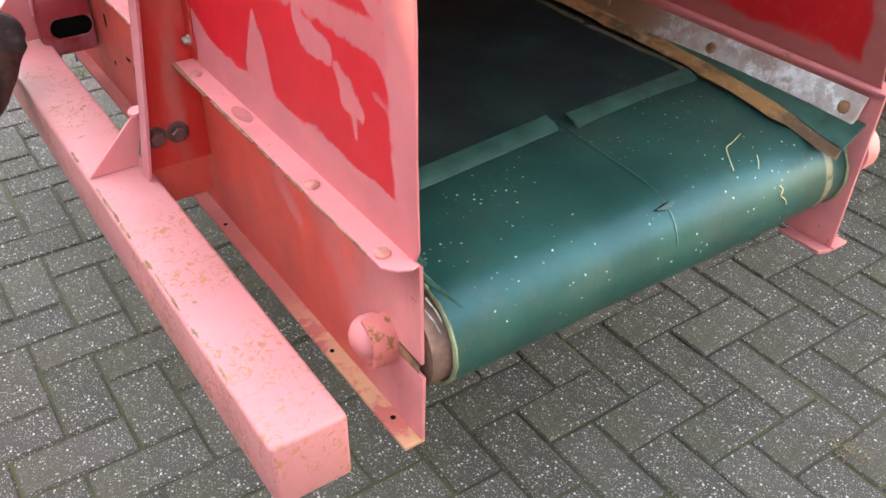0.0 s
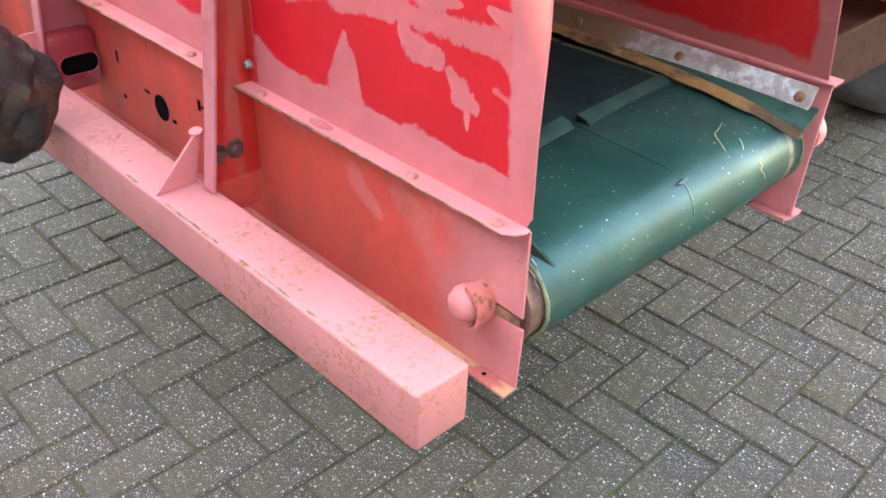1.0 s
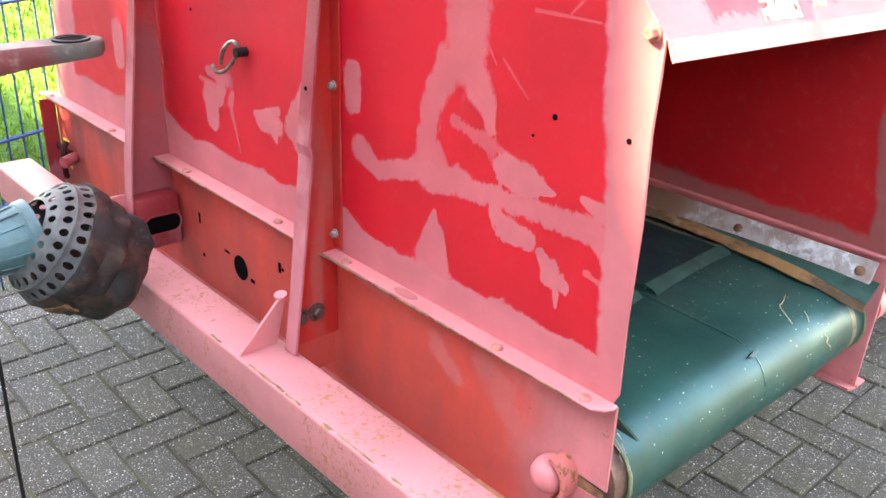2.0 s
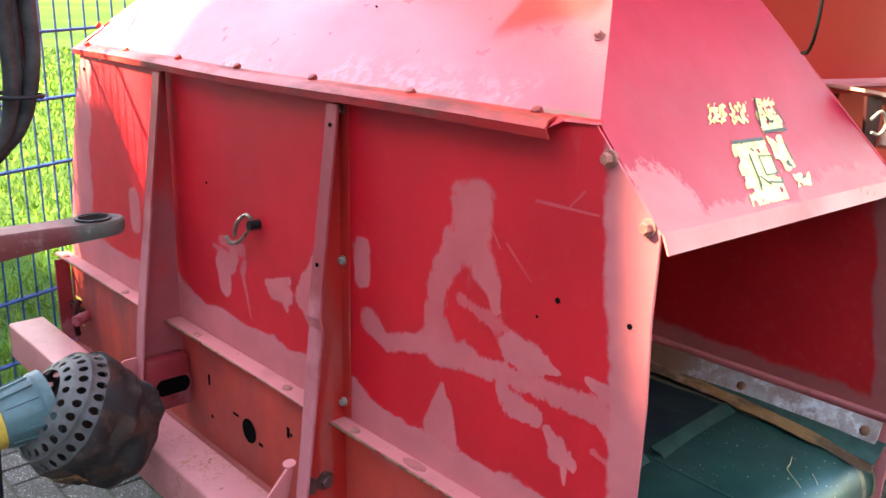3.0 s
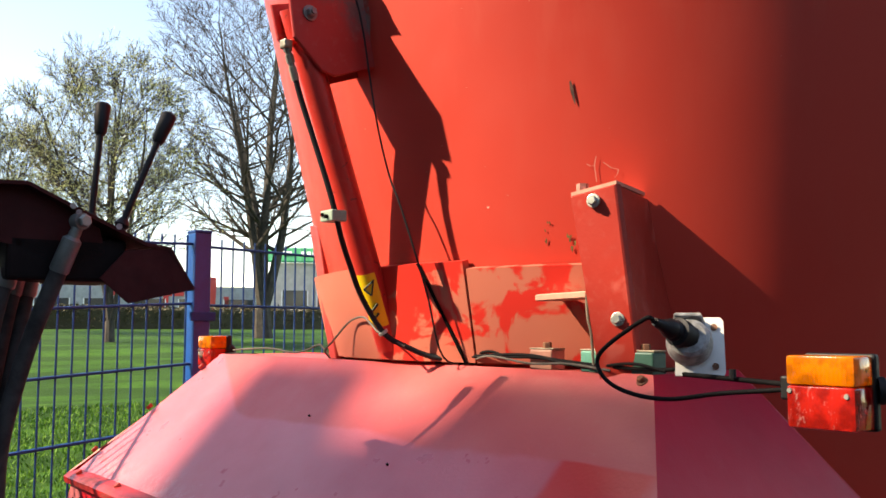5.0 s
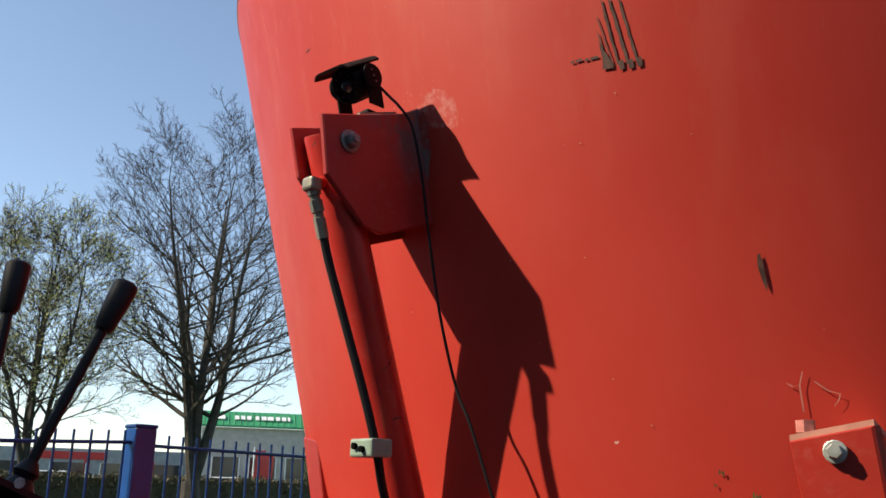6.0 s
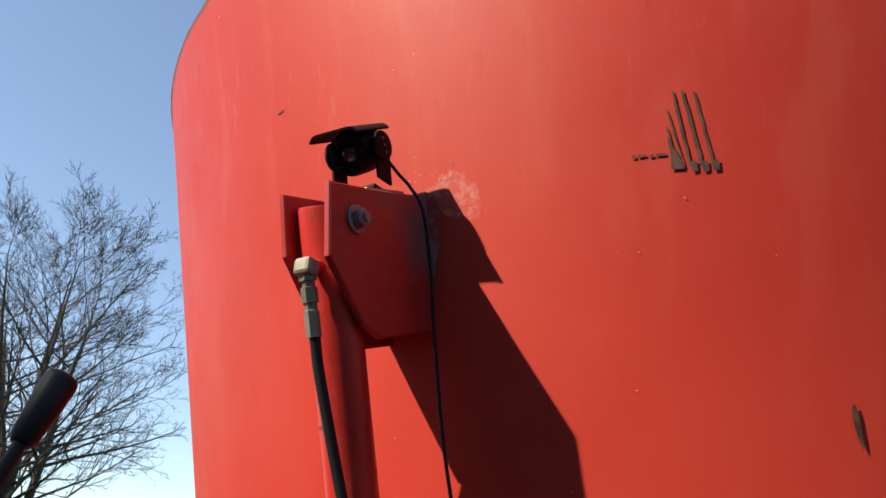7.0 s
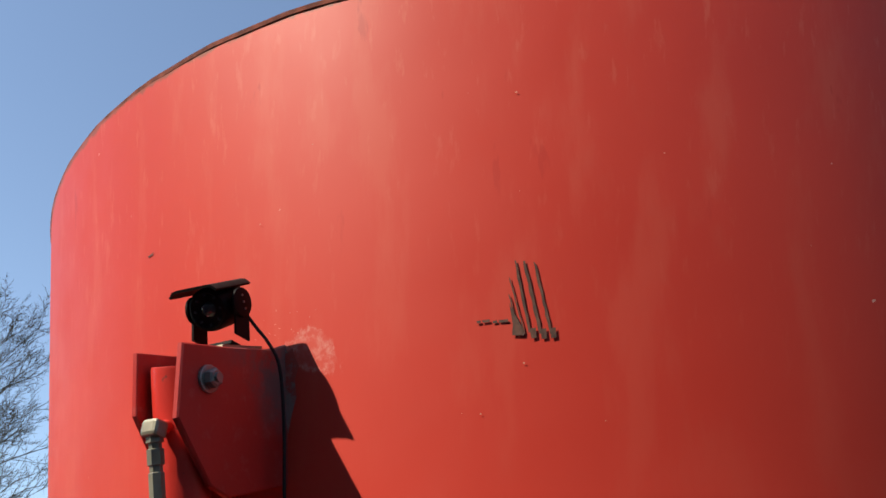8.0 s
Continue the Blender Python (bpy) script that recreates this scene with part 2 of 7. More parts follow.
def hood_paint():
    """Pink primer below, an older red coat above a brushed line, one bare red patch, moss along the lip."""
    n = Nodes("hood paint", 0.3)
    x, y = n.axis("X"), n.axis("Y")
    wob = n.math("MULTIPLY", n.math("SUBTRACT", n.noise(7, 6, 0.6), 0.5), 0.030)
    pink = n.mix(n.ramp(n.noise(5, 5), 0.3, 0.7), (0.56, 0.100, 0.122), (0.62, 0.135, 0.158))
    old = n.mix(n.ramp(n.noise(4, 5), 0.3, 0.7), (0.54, 0.078, 0.076), (0.59, 0.108, 0.104))
    upper = n.math("MULTIPLY", n.ramp(n.math("ADD", y, wob), 0.200, 0.212),
                   n.ramp(n.math("ADD", n.math("ADD", x, n.math("MULTIPLY", y, 2.4)), wob), -0.93, -0.90))
    col = n.mix(upper, pink, old)
    bare = n.math("MULTIPLY", n.math("MULTIPLY", n.ramp(n.math("ADD", x, wob), -0.43, -0.41), n.ramp(n.math("ADD", x, wob), -0.27, -0.23, 1.0, 0.0)),
                  n.math("MULTIPLY", n.ramp(n.math("ADD", n.math("ADD", y, n.math("MULTIPLY", n.math("ADD", x, 0.33), -0.28)), n.math("MULTIPLY", wob, 2.2)), 0.125, 0.165), n.ramp(n.math("ADD", y, n.math("MULTIPLY", wob, 0.4)), 0.206, 0.211, 1.0, 0.0)))
    col = n.mix(n.math("MULTIPLY", bare, 0.95), col, (0.60, 0.012, 0.016))
    corner = n.ramp(n.math("ADD", n.math("ADD", x, n.math("MULTIPLY", y, 0.9)), n.math("MULTIPLY", wob, 2.0)), -0.20, -0.10)
    col = n.mix(n.math("MULTIPLY", corner, 0.2), col, (0.52, 0.16, 0.15))
    peel = n.math("MULTIPLY", n.ramp(n.noise(45, 6, 0.75), 0.48, 0.56), n.math("MULTIPLY", n.ramp(n.math("ADD", y, wob), 0.015, 0.085, 1.0, 0.0), n.ramp(n.noise(6, 3), 0.40, 0.58)))
    col = n.mix(n.math("MULTIPLY", peel, 0.45), col, (0.62, 0.36, 0.37))
    moss = n.math("MULTIPLY", n.ramp(n.noise(30, 5, 0.7), 0.42, 0.58), n.ramp(n.math("ADD", y, n.math("MULTIPLY", wob, 0.5)), 0.010, 0.022, 1.0, 0.0))
    col = n.mix(n.math("MULTIPLY", moss, n.ramp(x, -1.1, -0.75, 0.0, 0.6)), col, (0.16, 0.15, 0.055))
    dust = n.ramp(n.noise(60, 6, 0.75), 0.58, 0.76)
    col = n.mix(n.math("MULTIPLY", dust, 0.08), col, (0.60, 0.42, 0.40))
    n.colour(col)
    n.rough(n.math("ADD", n.math("MULTIPLY", n.noise(18, 5), 0.22), n.math("ADD", 0.20, n.math("MULTIPLY", n.math("ADD", upper, peel), 0.12))))
    n.bump(n.math("ADD", n.math("ADD", n.noise(160, 3), n.math("MULTIPLY", n.noise(5, 3), 4.0)), n.math("MULTIPLY", peel, 4.0)), 0.16, 0.002)
    return n.mat


def cover_masks(n):
    z = n.axis("Z")
    wob = n.math("MULTIPLY", n.math("SUBTRACT", n.noise(9, 5), 0.5), 0.12)
    low = n.ramp(n.math("ADD", n.math("ADD", z, wob), n.math("MULTIPLY", n.axis("Y"), 0.05)), 1.25, 1.265, 1.0, 0.0)
    return n.most([low, n.blob((-0.015, 0.055, 1.27), (0.052, 0.075, 1), 0, "z", 0.10), n.blob((0.004, 0.20, 1.26), (0.026, 0.10, 1), 0, "z", 0.10)])


M_PANEL_R = painted("panel paint right", RED, PRIMER_THIN, panel_right_masks, 0.40, dust=0.03)
M_PANEL_M = painted("panel paint middle", RED, PRIMER_THIN, panel_mid_masks, 0.42, dust=0.03)
M_PANEL_L = painted("panel paint left", RED, PRIMER_THIN, panel_left_masks, 0.42, dust=0.03)
M_WEB = painted("frame paint", (0.64, 0.066, 0.048), PRIMER, web_masks, 0.42, rust=0.5,
                second=((0.26, 0.052, 0.050), lambda n: n.math("MULTIPLY", n.ramp(n.noise(7, 6, 0.7, stretch=(1, 1, 0.35)), 0.30, 0.66), n.ramp(n.axis("X"), -1.6, -0.9, 0.95, 0.42))))
M_HOOD = hood_paint()
M_HOOD.node_tree.nodes["Principled BSDF"].inputs["Specular IOR Level"].default_value = 0.36
M_COVER = painted("cover paint", (0.53, 0.008, 0.034), PRIMER, cover_masks, 0.48, dust=0.02)
M_COVER.node_tree.nodes["Principled BSDF"].inputs["Specular IOR Level"].default_value = 0.26
M_PRIMER = painted("pink primer", PRIMER, PRIMER_DARK, lambda n: n.math("MULTIPLY", n.ramp(n.noise(4, 4), 0.52, 0.7), 0.6), 0.6, rust=0.6)
M_BEAM = painted("beam primer", (0.55, 0.175, 0.175), (0.37, 0.135, 0.05), lambda n: n.math("MULTIPLY", n.ramp(n.noise(70, 6, 0.75, distort=1.0), 0.53, 0.59, 0.0, 0.85), n.ramp(n.math("ADD", n.noise(4.2, 4, 0.6), n.math("MULTIPLY", n.axis("X"), 0.10)), 0.41, 0.53)), 0.5, rust=0.7)
M_FLANGE = painted("flange primer", (0.50, 0.22, 0.12), (0.40, 0.085, 0.07), lambda n: n.most([n.ramp(n.noise(18, 5, 0.65), 0.48, 0.60), n.ramp(n.math("ADD", n.axis("X"), n.math("MULTIPLY", n.noise(6, 4), 0.3)), -0.25, 0.0, 1.0, 0.0)]), 0.6, rust=0.8)
M_CLAMPRED = painted("clamp primer", (0.55, 0.13, 0.115), RUST, lambda n: n.ramp(n.noise(60, 5, 0.7), 0.54, 0.62), 0.6)
M_RED = painted("red paint", RED, PRIMER, lambda n: n.ramp(n.noise(5, 5), 0.62, 0.66), 0.35)
M_LIP = painted("drip edge paint", (0.44, 0.014, 0.016), (0.17, 0.030, 0.026), lambda n: n.ramp(n.noise(14, 6, 0.7, stretch=(0.3, 1, 1)), 0.44, 0.66), 0.38, rust=0.5)
M_POSTWEB = painted("post side paint", (0.46, 0.030, 0.030), (0.36, 0.060, 0.070), lambda n: n.ramp(n.math("ADD", n.noise(5, 5), n.math("MULTIPLY", n.axis("Z"), -0.2)), 0.20, 0.36), 0.42)
M_SEAM = painted("seam strip paint", (0.50, 0.022, 0.018), (0.42, 0.06, 0.05), lambda n: n.ramp(n.noise(9, 5, stretch=(1, 1, 0.2)), 0.55, 0.66), 0.36)
M_BOX = painted("bracket paint", (0.30, 0.022, 0.030), (0.42, 0.10, 0.115), lambda n: n.ramp(n.noise(11, 5), 0.50, 0.62), 0.45)
M_POST = painted("post paint", (0.36, 0.045, 0.055), (0.50, 0.135, 0.150), lambda n: n.ramp(n.math("ADD", n.noise(4, 4), n.math("MULTIPLY", n.axis("Z"), -0.35)), 0.08, 0.2), 0.45)


def inside_masks(n):
    wob = n.math("MULTIPLY", n.math("SUBTRACT", n.noise(8, 6, 0.65), 0.5), 0.10)
    low = n.ramp(n.math("ADD", n.axis("Z"), wob), 0.745, 0.765, 1.0, 0.0)
    side = n.ramp(n.math("ADD", n.math("ADD", n.axis("X"), n.math("MULTIPLY", n.axis("Z"), 0.14)), n.math("MULTIPLY", wob, 0.6)), 0.085, 0.100)
    return n.math("MULTIPLY", n.most([low, side, n.math("MULTIPLY", n.ramp(n.noise(3, 5), 0.66, 0.74), 0.25)]), 0.85)


M_INSIDE = painted("inner paint", (0.50, 0.012, 0.016), (0.30, 0.085, 0.08), inside_masks, 0.4)
M_CYL = painted("cylinder paint", (0.50, 0.03, 0.022), (0.05, 0.015, 0.012), lambda n: n.math("MULTIPLY", n.ramp(n.noise(26, 3, 0.4, distort=2.0), 0.66, 0.70), 0.7), 0.33, dust=0.1)


M_PLATE = painted("mount paint", (0.38, 0.020, 0.016), (0.13, 0.085, 0.08), lambda n: n.math("MULTIPLY", n.ramp(n.noise(22, 6, 0.7), 0.38, 0.62), n.ramp(n.math("ADD", n.axis("Z"), n.math("MULTIPLY", n.axis("Y"), 0.8)), 2.40, 2.52)), 0.45, dust=0.12)


def tub_paint():
    n = Nodes("tub paint", 0.4)
    streak = n.noise(16, 5, 0.6, stretch=(1, 1, 0.018))
    tone = n.ramp(n.noise(1.6, 4), 0.3, 0.7)
    col = n.mix(tone, (0.47, 0.035, 0.021), (0.53, 0.047, 0.030))
    fade = n.math("MULTIPLY", n.ramp(streak, 0.50, 0.66), n.ramp(n.axis("Z"), 2.0, 2.75, 0.04, 0.24))
    col = n.mix(fade, col, (0.58, 0.13, 0.085))
    fine = n.math("MULTIPLY", n.ramp(n.noise(70, 4, 0.6, stretch=(1, 1, 0.008)), 0.58, 0.72), n.ramp(n.axis("Z"), 2.2, 2.8, 0.0, 0.30))
    col = n.mix(fine, col, (0.60, 0.15, 0.10))
    run = n.math("MULTIPLY", n.ramp(n.noise(30, 4, 0.6, stretch=(1, 1, 0.03)), 0.66, 0.72), n.ramp(n.axis("Z"), 2.3, 2.75, 0.0, 0.8))
    col = n.mix(run, col, (0.42, 0.03, 0.02))
    rim = n.ramp(n.math("ADD", n.axis("Z"), n.math("MULTIPLY", n.noise(45, 5, 0.7), 0.03)), 2.853, 2.860)
    col = n.mix(rim, col, (0.24, 0.06, 0.035))
    smear = n.blob((-0.890, 0.19, 2.392), (0.042, 1.0, 0.024), 30)
    col = n.mix(n.math("MULTIPLY", smear, n.ramp(n.noise(70, 6, 0.75), 0.40, 0.68, 0.05, 0.5)), col, (0.62, 0.38, 0.33))
    chips = n.ramp(n.noise(70, 2, 0.4), 0.80, 0.82)
    col = n.mix(chips, col, (0.65, 0.35, 0.28))
    n.colour(col).rough(n.math("ADD", n.math("MULTIPLY", n.noise(12, 5), 0.22), 0.40))
    n.bump(n.noise(3, 3), 0.15, 0.006)
    return n.mat


def band_paint():
    n = Nodes("band paint", 0.42)
    p = n.most([n.ramp(n.noise(9, 5, 0.55, distort=0.6), 0.47, 0.52), n.ramp(n.axis("X"), -1.06, -1.03, 1.0, 0.0)])
    col = n.mix(p, (0.52, 0.026, 0.018), (0.43, 0.115, 0.072))
    n.colour(col).rough(n.math("ADD", n.math("MULTIPLY", p, 0.2), 0.35))
    n.bump(n.noise(60, 3), 0.1, 0.001)
    return n.mat


def plain(name, colour, rough=0.5, metal=0.0, vary=0.25, scale=18.0, bump=0.15, spec=0.5):
    n = Nodes(name, rough, metal, spec)
    f = n.ramp(n.noise(scale, 5, 0.6), 0.3, 0.72)
    n.colour(n.mix(f, tuple(v * (1 - vary) for v in colour), tuple(min(1, v * (1 + vary)) for v in colour)))
    n.rough(n.math("ADD", n.math("MULTIPLY", n.noise(scale * 3, 4), 0.25), rough - 0.12))
    if bump:
        n.bump(n.noise(scale * 8, 4), bump, 0.0015)
    return n.mat


M_TUB, M_BAND = tub_paint(), band_paint()
M_HINGE = painted("bracket orange", (0.37, 0.024, 0.013), (0.44, 0.055, 0.035), lambda n: n.ramp(n.noise(14, 5), 0.54, 0.64), 0.45)
M_TUB.node_tree.nodes["Principled BSDF"].inputs["Specular IOR Level"].default_value = 0.30
M_SCRAPED = painted("scraped plate", (0.40, 0.05, 0.035), (0.22, 0.14, 0.13), lambda n: n.ramp(n.noise(30, 6, 0.7), 0.42, 0.55), 0.5, dust=0.5)
M_BLACK = plain("black rubber", (0.006, 0.006, 0.007), 0.55, spec=0.28)
M_CAMBLACK = plain("black camera housing", (0.003, 0.003, 0.0035), 0.6, 0, 0.3, 40, 0.1, 0.12)
M_HOSE = plain("dusty hose rubber", (0.040, 0.037, 0.036), 0.75, 0, 0.5, 22, spec=0.25)
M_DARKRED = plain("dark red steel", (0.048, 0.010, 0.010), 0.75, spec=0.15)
M_ZINC = plain("zinc plated steel", (0.34, 0.36, 0.32), 0.42, 0.6)
M_STEEL = plain("dull bolt steel", (0.20, 0.21, 0.20), 0.45, 0.6)
M_FITTING = plain("yellow zinc fitting", (0.22, 0.205, 0.155), 0.45, 0.4)
M_RUSTY = plain("rusty bolt", (0.20, 0.085, 0.045), 0.8, 0.0, 0.5, 60)
M_PRIMBOLT = plain("painted bolt", (0.42, 0.14, 0.11), 0.6, 0.0, 0.35, 70)
M_DARKBOLT = plain("dark oily bolt", (0.13, 0.06, 0.055), 0.5, 0.4)
M_HOLE = plain("dark gap", (0.003, 0.0025, 0.0025), 0.9, 0, 0.1, spec=0.05)
M_ROLLER = plain("rusted roller steel", (0.20, 0.10, 0.075), 0.7, 0.2, 0.5, 22, 0.4)
M_GREYPL = plain("grey plastic", (0.27, 0.27, 0.265), 0.55, 0, 0.5, 60)
M_WHITEPL = plain("weathered white plastic", (0.70, 0.69, 0.64), 0.5, 0, 0.1)
M_TEAL = plain("green plastic clip", (0.10, 0.33, 0.24), 0.5)
M_TEALDARK = plain("dark green plastic clip", (0.035, 0.12, 0.085), 0.5)
M_SALMON = plain("salmon clip", (0.52, 0.23, 0.16), 0.55)
M_GOLD = plain("dirty zinc plate", (0.26, 0.22, 0.16), 0.5, 0.5)
M_BLUE = plain("blue fence coat", (0.001, 0.042, 0.17), 0.5, 0, 0.2, spec=0.3)
M_BLUEPOST = plain("blue post coat", (0.001, 0.060, 0.24), 0.35, 0, 0.15)
M_YELLOW = plain("yellow plastic tube", (0.60, 0.42, 0.07), 0.5, 0, 0.25, 14)
M_TEALCONE = plain("blue green plastic cone", (0.055, 0.14, 0.15), 0.5, 0, 0.35, 14)
M_GUARD = plain("grey plastic guard", (0.075, 0.075, 0.073), 0.6, 0, 0.45, 20)
M_BELL = painted("muddy rubber bell", (0.050, 0.026, 0.019), (0.014, 0.012, 0.012), lambda n: n.ramp(n.noise(9, 5, 0.6, distort=0.8), 0.42, 0.58), 0.5, dust=0.10)
M_BARK = plain("bark", (0.050, 0.043, 0.035), 0.9, 0, 0.35, 6, 0.5)
M_TWIG = plain("twigs", (0.075, 0.056, 0.045), 0.9, 0, 0.2, 3, 0)
M_BUD = plain("young leaves", (0.55, 0.56, 0.20), 0.7, 0, 0.3, 3, 0)
M_WALL = plain("pale render", (0.44, 0.42, 0.39), 0.8, 0, 0.12, 2, 0.1)
M_STEELGREY = plain("grey cladding", (0.28, 0.30, 0.32), 0.6, 0, 0.15, 2, 0)
M_GREENROOF = plain("green profiled sheet", (0.03, 0.26, 0.11), 0.5, 0, 0.12, 2, 0)
M_CREAM = plain("cream facade", (0.62, 0.52, 0.24), 0.7, 0, 0.12, 2, 0)
M_GLASSDARK = plain("dark window glass", (0.03, 0.035, 0.04), 0.08, 0, 0.1, 2, 0)
M_WHITE = plain("white lacquer", (0.75, 0.75, 0.75), 0.3, 0, 0.05, 3, 0)
M_REDSIGN = plain("red sign", (0.55, 0.03, 0.03), 0.5, 0, 0.1, 3, 0)
M_DARKWALL = plain("dark reflection wall", (0.045, 0.038, 0.032), 0.85, 0, 0.3, 2, 0.1)
M_SHADEWALL = plain("sun blocker grey", (0.16, 0.17, 0.19), 0.8, 0, 0.2, 2, 0)


def lens_plastic(name, colour, scuffed):
    n = Nodes(name, 0.12)
    n.colour(n.mix(n.math("MULTIPLY", n.ramp(n.noise(90, 6, 0.75, stretch=(1, 1, 0.5)), 0.56, 0.66), scuffed), n.mix(n.ramp(n.noise(45, 3), 0.38, 0.62), tuple(v * 0.55 for v in colour), colour), (0.72, 0.42, 0.38)))
    n.bsdf.inputs["Transmission Weight"].default_value = 0.5
    n.bsdf.inputs["Subsurface Weight"].default_value = 0.0
    rib = n.tree.nodes.new("ShaderNodeTexWave")
    rib.inputs["Scale"].default_value = 60
    n.link(n.geo, rib.inputs["Vector"])
    n.bump(rib.outputs["Fac"], 0.08, 0.002)
    return n.mat


M_AMBER = lens_plastic("amber lens", (0.90, 0.24, 0.012), 0.12)
M_REDLENS = lens_plastic("red lens", (0.66, 0.024, 0.016), 0.5)


def sticker_paint():
    """Yellow film, torn: what is missing shows the coat below."""
    n = Nodes("yellow film", 0.4)
    n.colour(n.mix(n.ramp(n.noise(60, 5), 0.4, 0.7), (0.76, 0.66, 0.13), (0.84, 0.77, 0.30)))
    return n.mat


M_FILM = sticker_paint()
M_INK = plain("black print", (0.02, 0.03, 0.015), 0.5, 0, 0.2)
M_SLOT = plain("bright yellow slot fill", (0.80, 0.66, 0.16), 0.5, 0, 0.15)
M_YSTICK = plain("warning yellow", (0.75, 0.52, 0.02), 0.4, 0, 0.1)


def belt_rubber():
    n = Nodes("green belt", 0.32)
    f = n.ramp(n.noise(7, 5), 0.3, 0.7)
    col = n.mix(f, (0.003, 0.044, 0.036), (0.004, 0.066, 0.053))
    # shade of the tunnel under the hood, put into the belt colour
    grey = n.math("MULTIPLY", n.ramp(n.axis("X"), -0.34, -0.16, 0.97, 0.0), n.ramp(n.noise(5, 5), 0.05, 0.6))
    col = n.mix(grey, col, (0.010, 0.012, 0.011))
    chip = n.ramp(n.math("ADD", n.voronoi(74), n.math("MULTIPLY", n.noise(200, 3), 0.2)), 0.20, 0.25, 1.0, 0.0)
    chip = n.math("MULTIPLY", chip, n.ramp(n.noise(7, 3), 0.42, 0.56))
    chip = n.math("MULTIPLY", chip, n.ramp(n.noise(60, 2), 0.40, 0.60, 0.0, 0.95))
    chip = n.math("MULTIPLY", chip, n.math("SUBTRACT", 1.0, grey))
    col = n.mix(chip, col, (0.55, 0.58, 0.48))
    soil = n.math("MULTIPLY", n.ramp(n.noise(6, 7, 0.72), 0.46, 0.70), n.ramp(n.axis("X"), -0.06, 0.02, 0.22, 0.42))
    rub_y = n.math("ADD", n.axis("Y"), n.math("MULTIPLY", n.noise(20, 3), 0.012))
    ring = n.math("MULTIPLY", n.math("MULTIPLY", n.ramp(rub_y, 0.786, 0.792), n.ramp(rub_y, 0.802, 0.808, 1.0, 0.0)), n.ramp(n.noise(30, 5, 0.7), 0.30, 0.52))
    col = n.mix(soil, col, (0.075, 0.070, 0.045))
    col = n.mix(n.math("MULTIPLY", ring, 0.85), col, (0.26, 0.21, 0.13))
    n.colour(col).rough(n.math("ADD", n.math("MULTIPLY", n.noise(8, 7, 0.72), 0.42), n.math("ADD", 0.20, n.math("ADD", n.math("MULTIPLY", soil, 0.3), n.math("MULTIPLY", grey, 0.3)))))
    n.bump(n.math("ADD", n.noise(120, 4), n.math("MULTIPLY", n.noise(9, 3), 2.5)), 0.12, 0.002)
    return n.mat


M_BELT = belt_rubber()
M_BELT.node_tree.nodes["Principled BSDF"].inputs["Specular IOR Level"].default_value = 0.5
# tint puts the sky's blue into the belt's sheen
M_BELT.node_tree.nodes["Principled BSDF"].inputs["Specular Tint"].default_value = (0.34, 0.80, 1.0, 1.0)
M_BELTEDGE = plain("belt edge cord", (0.15, 0.16, 0.09), 0.8, 0, 0.3, 60)
M_SPLICE = plain("worn belt overlap", (0.012, 0.062, 0.050), 0.35, 0, 0.3, 25)
M_SKIRT = plain("green rubber skirt", (0.010, 0.06, 0.046), 0.4, 0, 0.4, 20)
M_CHIP = plain("bare brown chip", (0.25, 0.125, 0.07), 0.8, 0, 0.4, 60)
M_OCHRE = painted("ochre worn edge", (0.30, 0.140, 0.050), (0.11, 0.060, 0.034), lambda n: n.ramp(n.noise(16, 6, 0.7, stretch=(0.3, 1, 1)), 0.46, 0.62), 0.7, dust=0.3)


def worn_bar():
    n = Nodes("worn white bar", 0.5)
    m = n.ramp(n.noise(14, 6, 0.7), 0.46, 0.56)
    keep = n.ramp(n.math("ADD", n.axis("X"), n.math("MULTIPLY", n.noise(9, 4), 0.2)), -0.38, -0.18)
    col = n.mix(n.math("MULTIPLY", keep, n.ramp(m, 0.0, 0.9, 0.45, 1.0)), (0.17, 0.085, 0.05), (0.60, 0.61, 0.62))
    col = n.mix(n.math("MULTIPLY", n.ramp(n.noise(16, 6, 0.7), 0.42, 0.60), 0.55), col, (0.22, 0.105, 0.07))
    n.colour(col)
    return n.mat


M_BAR = worn_bar()


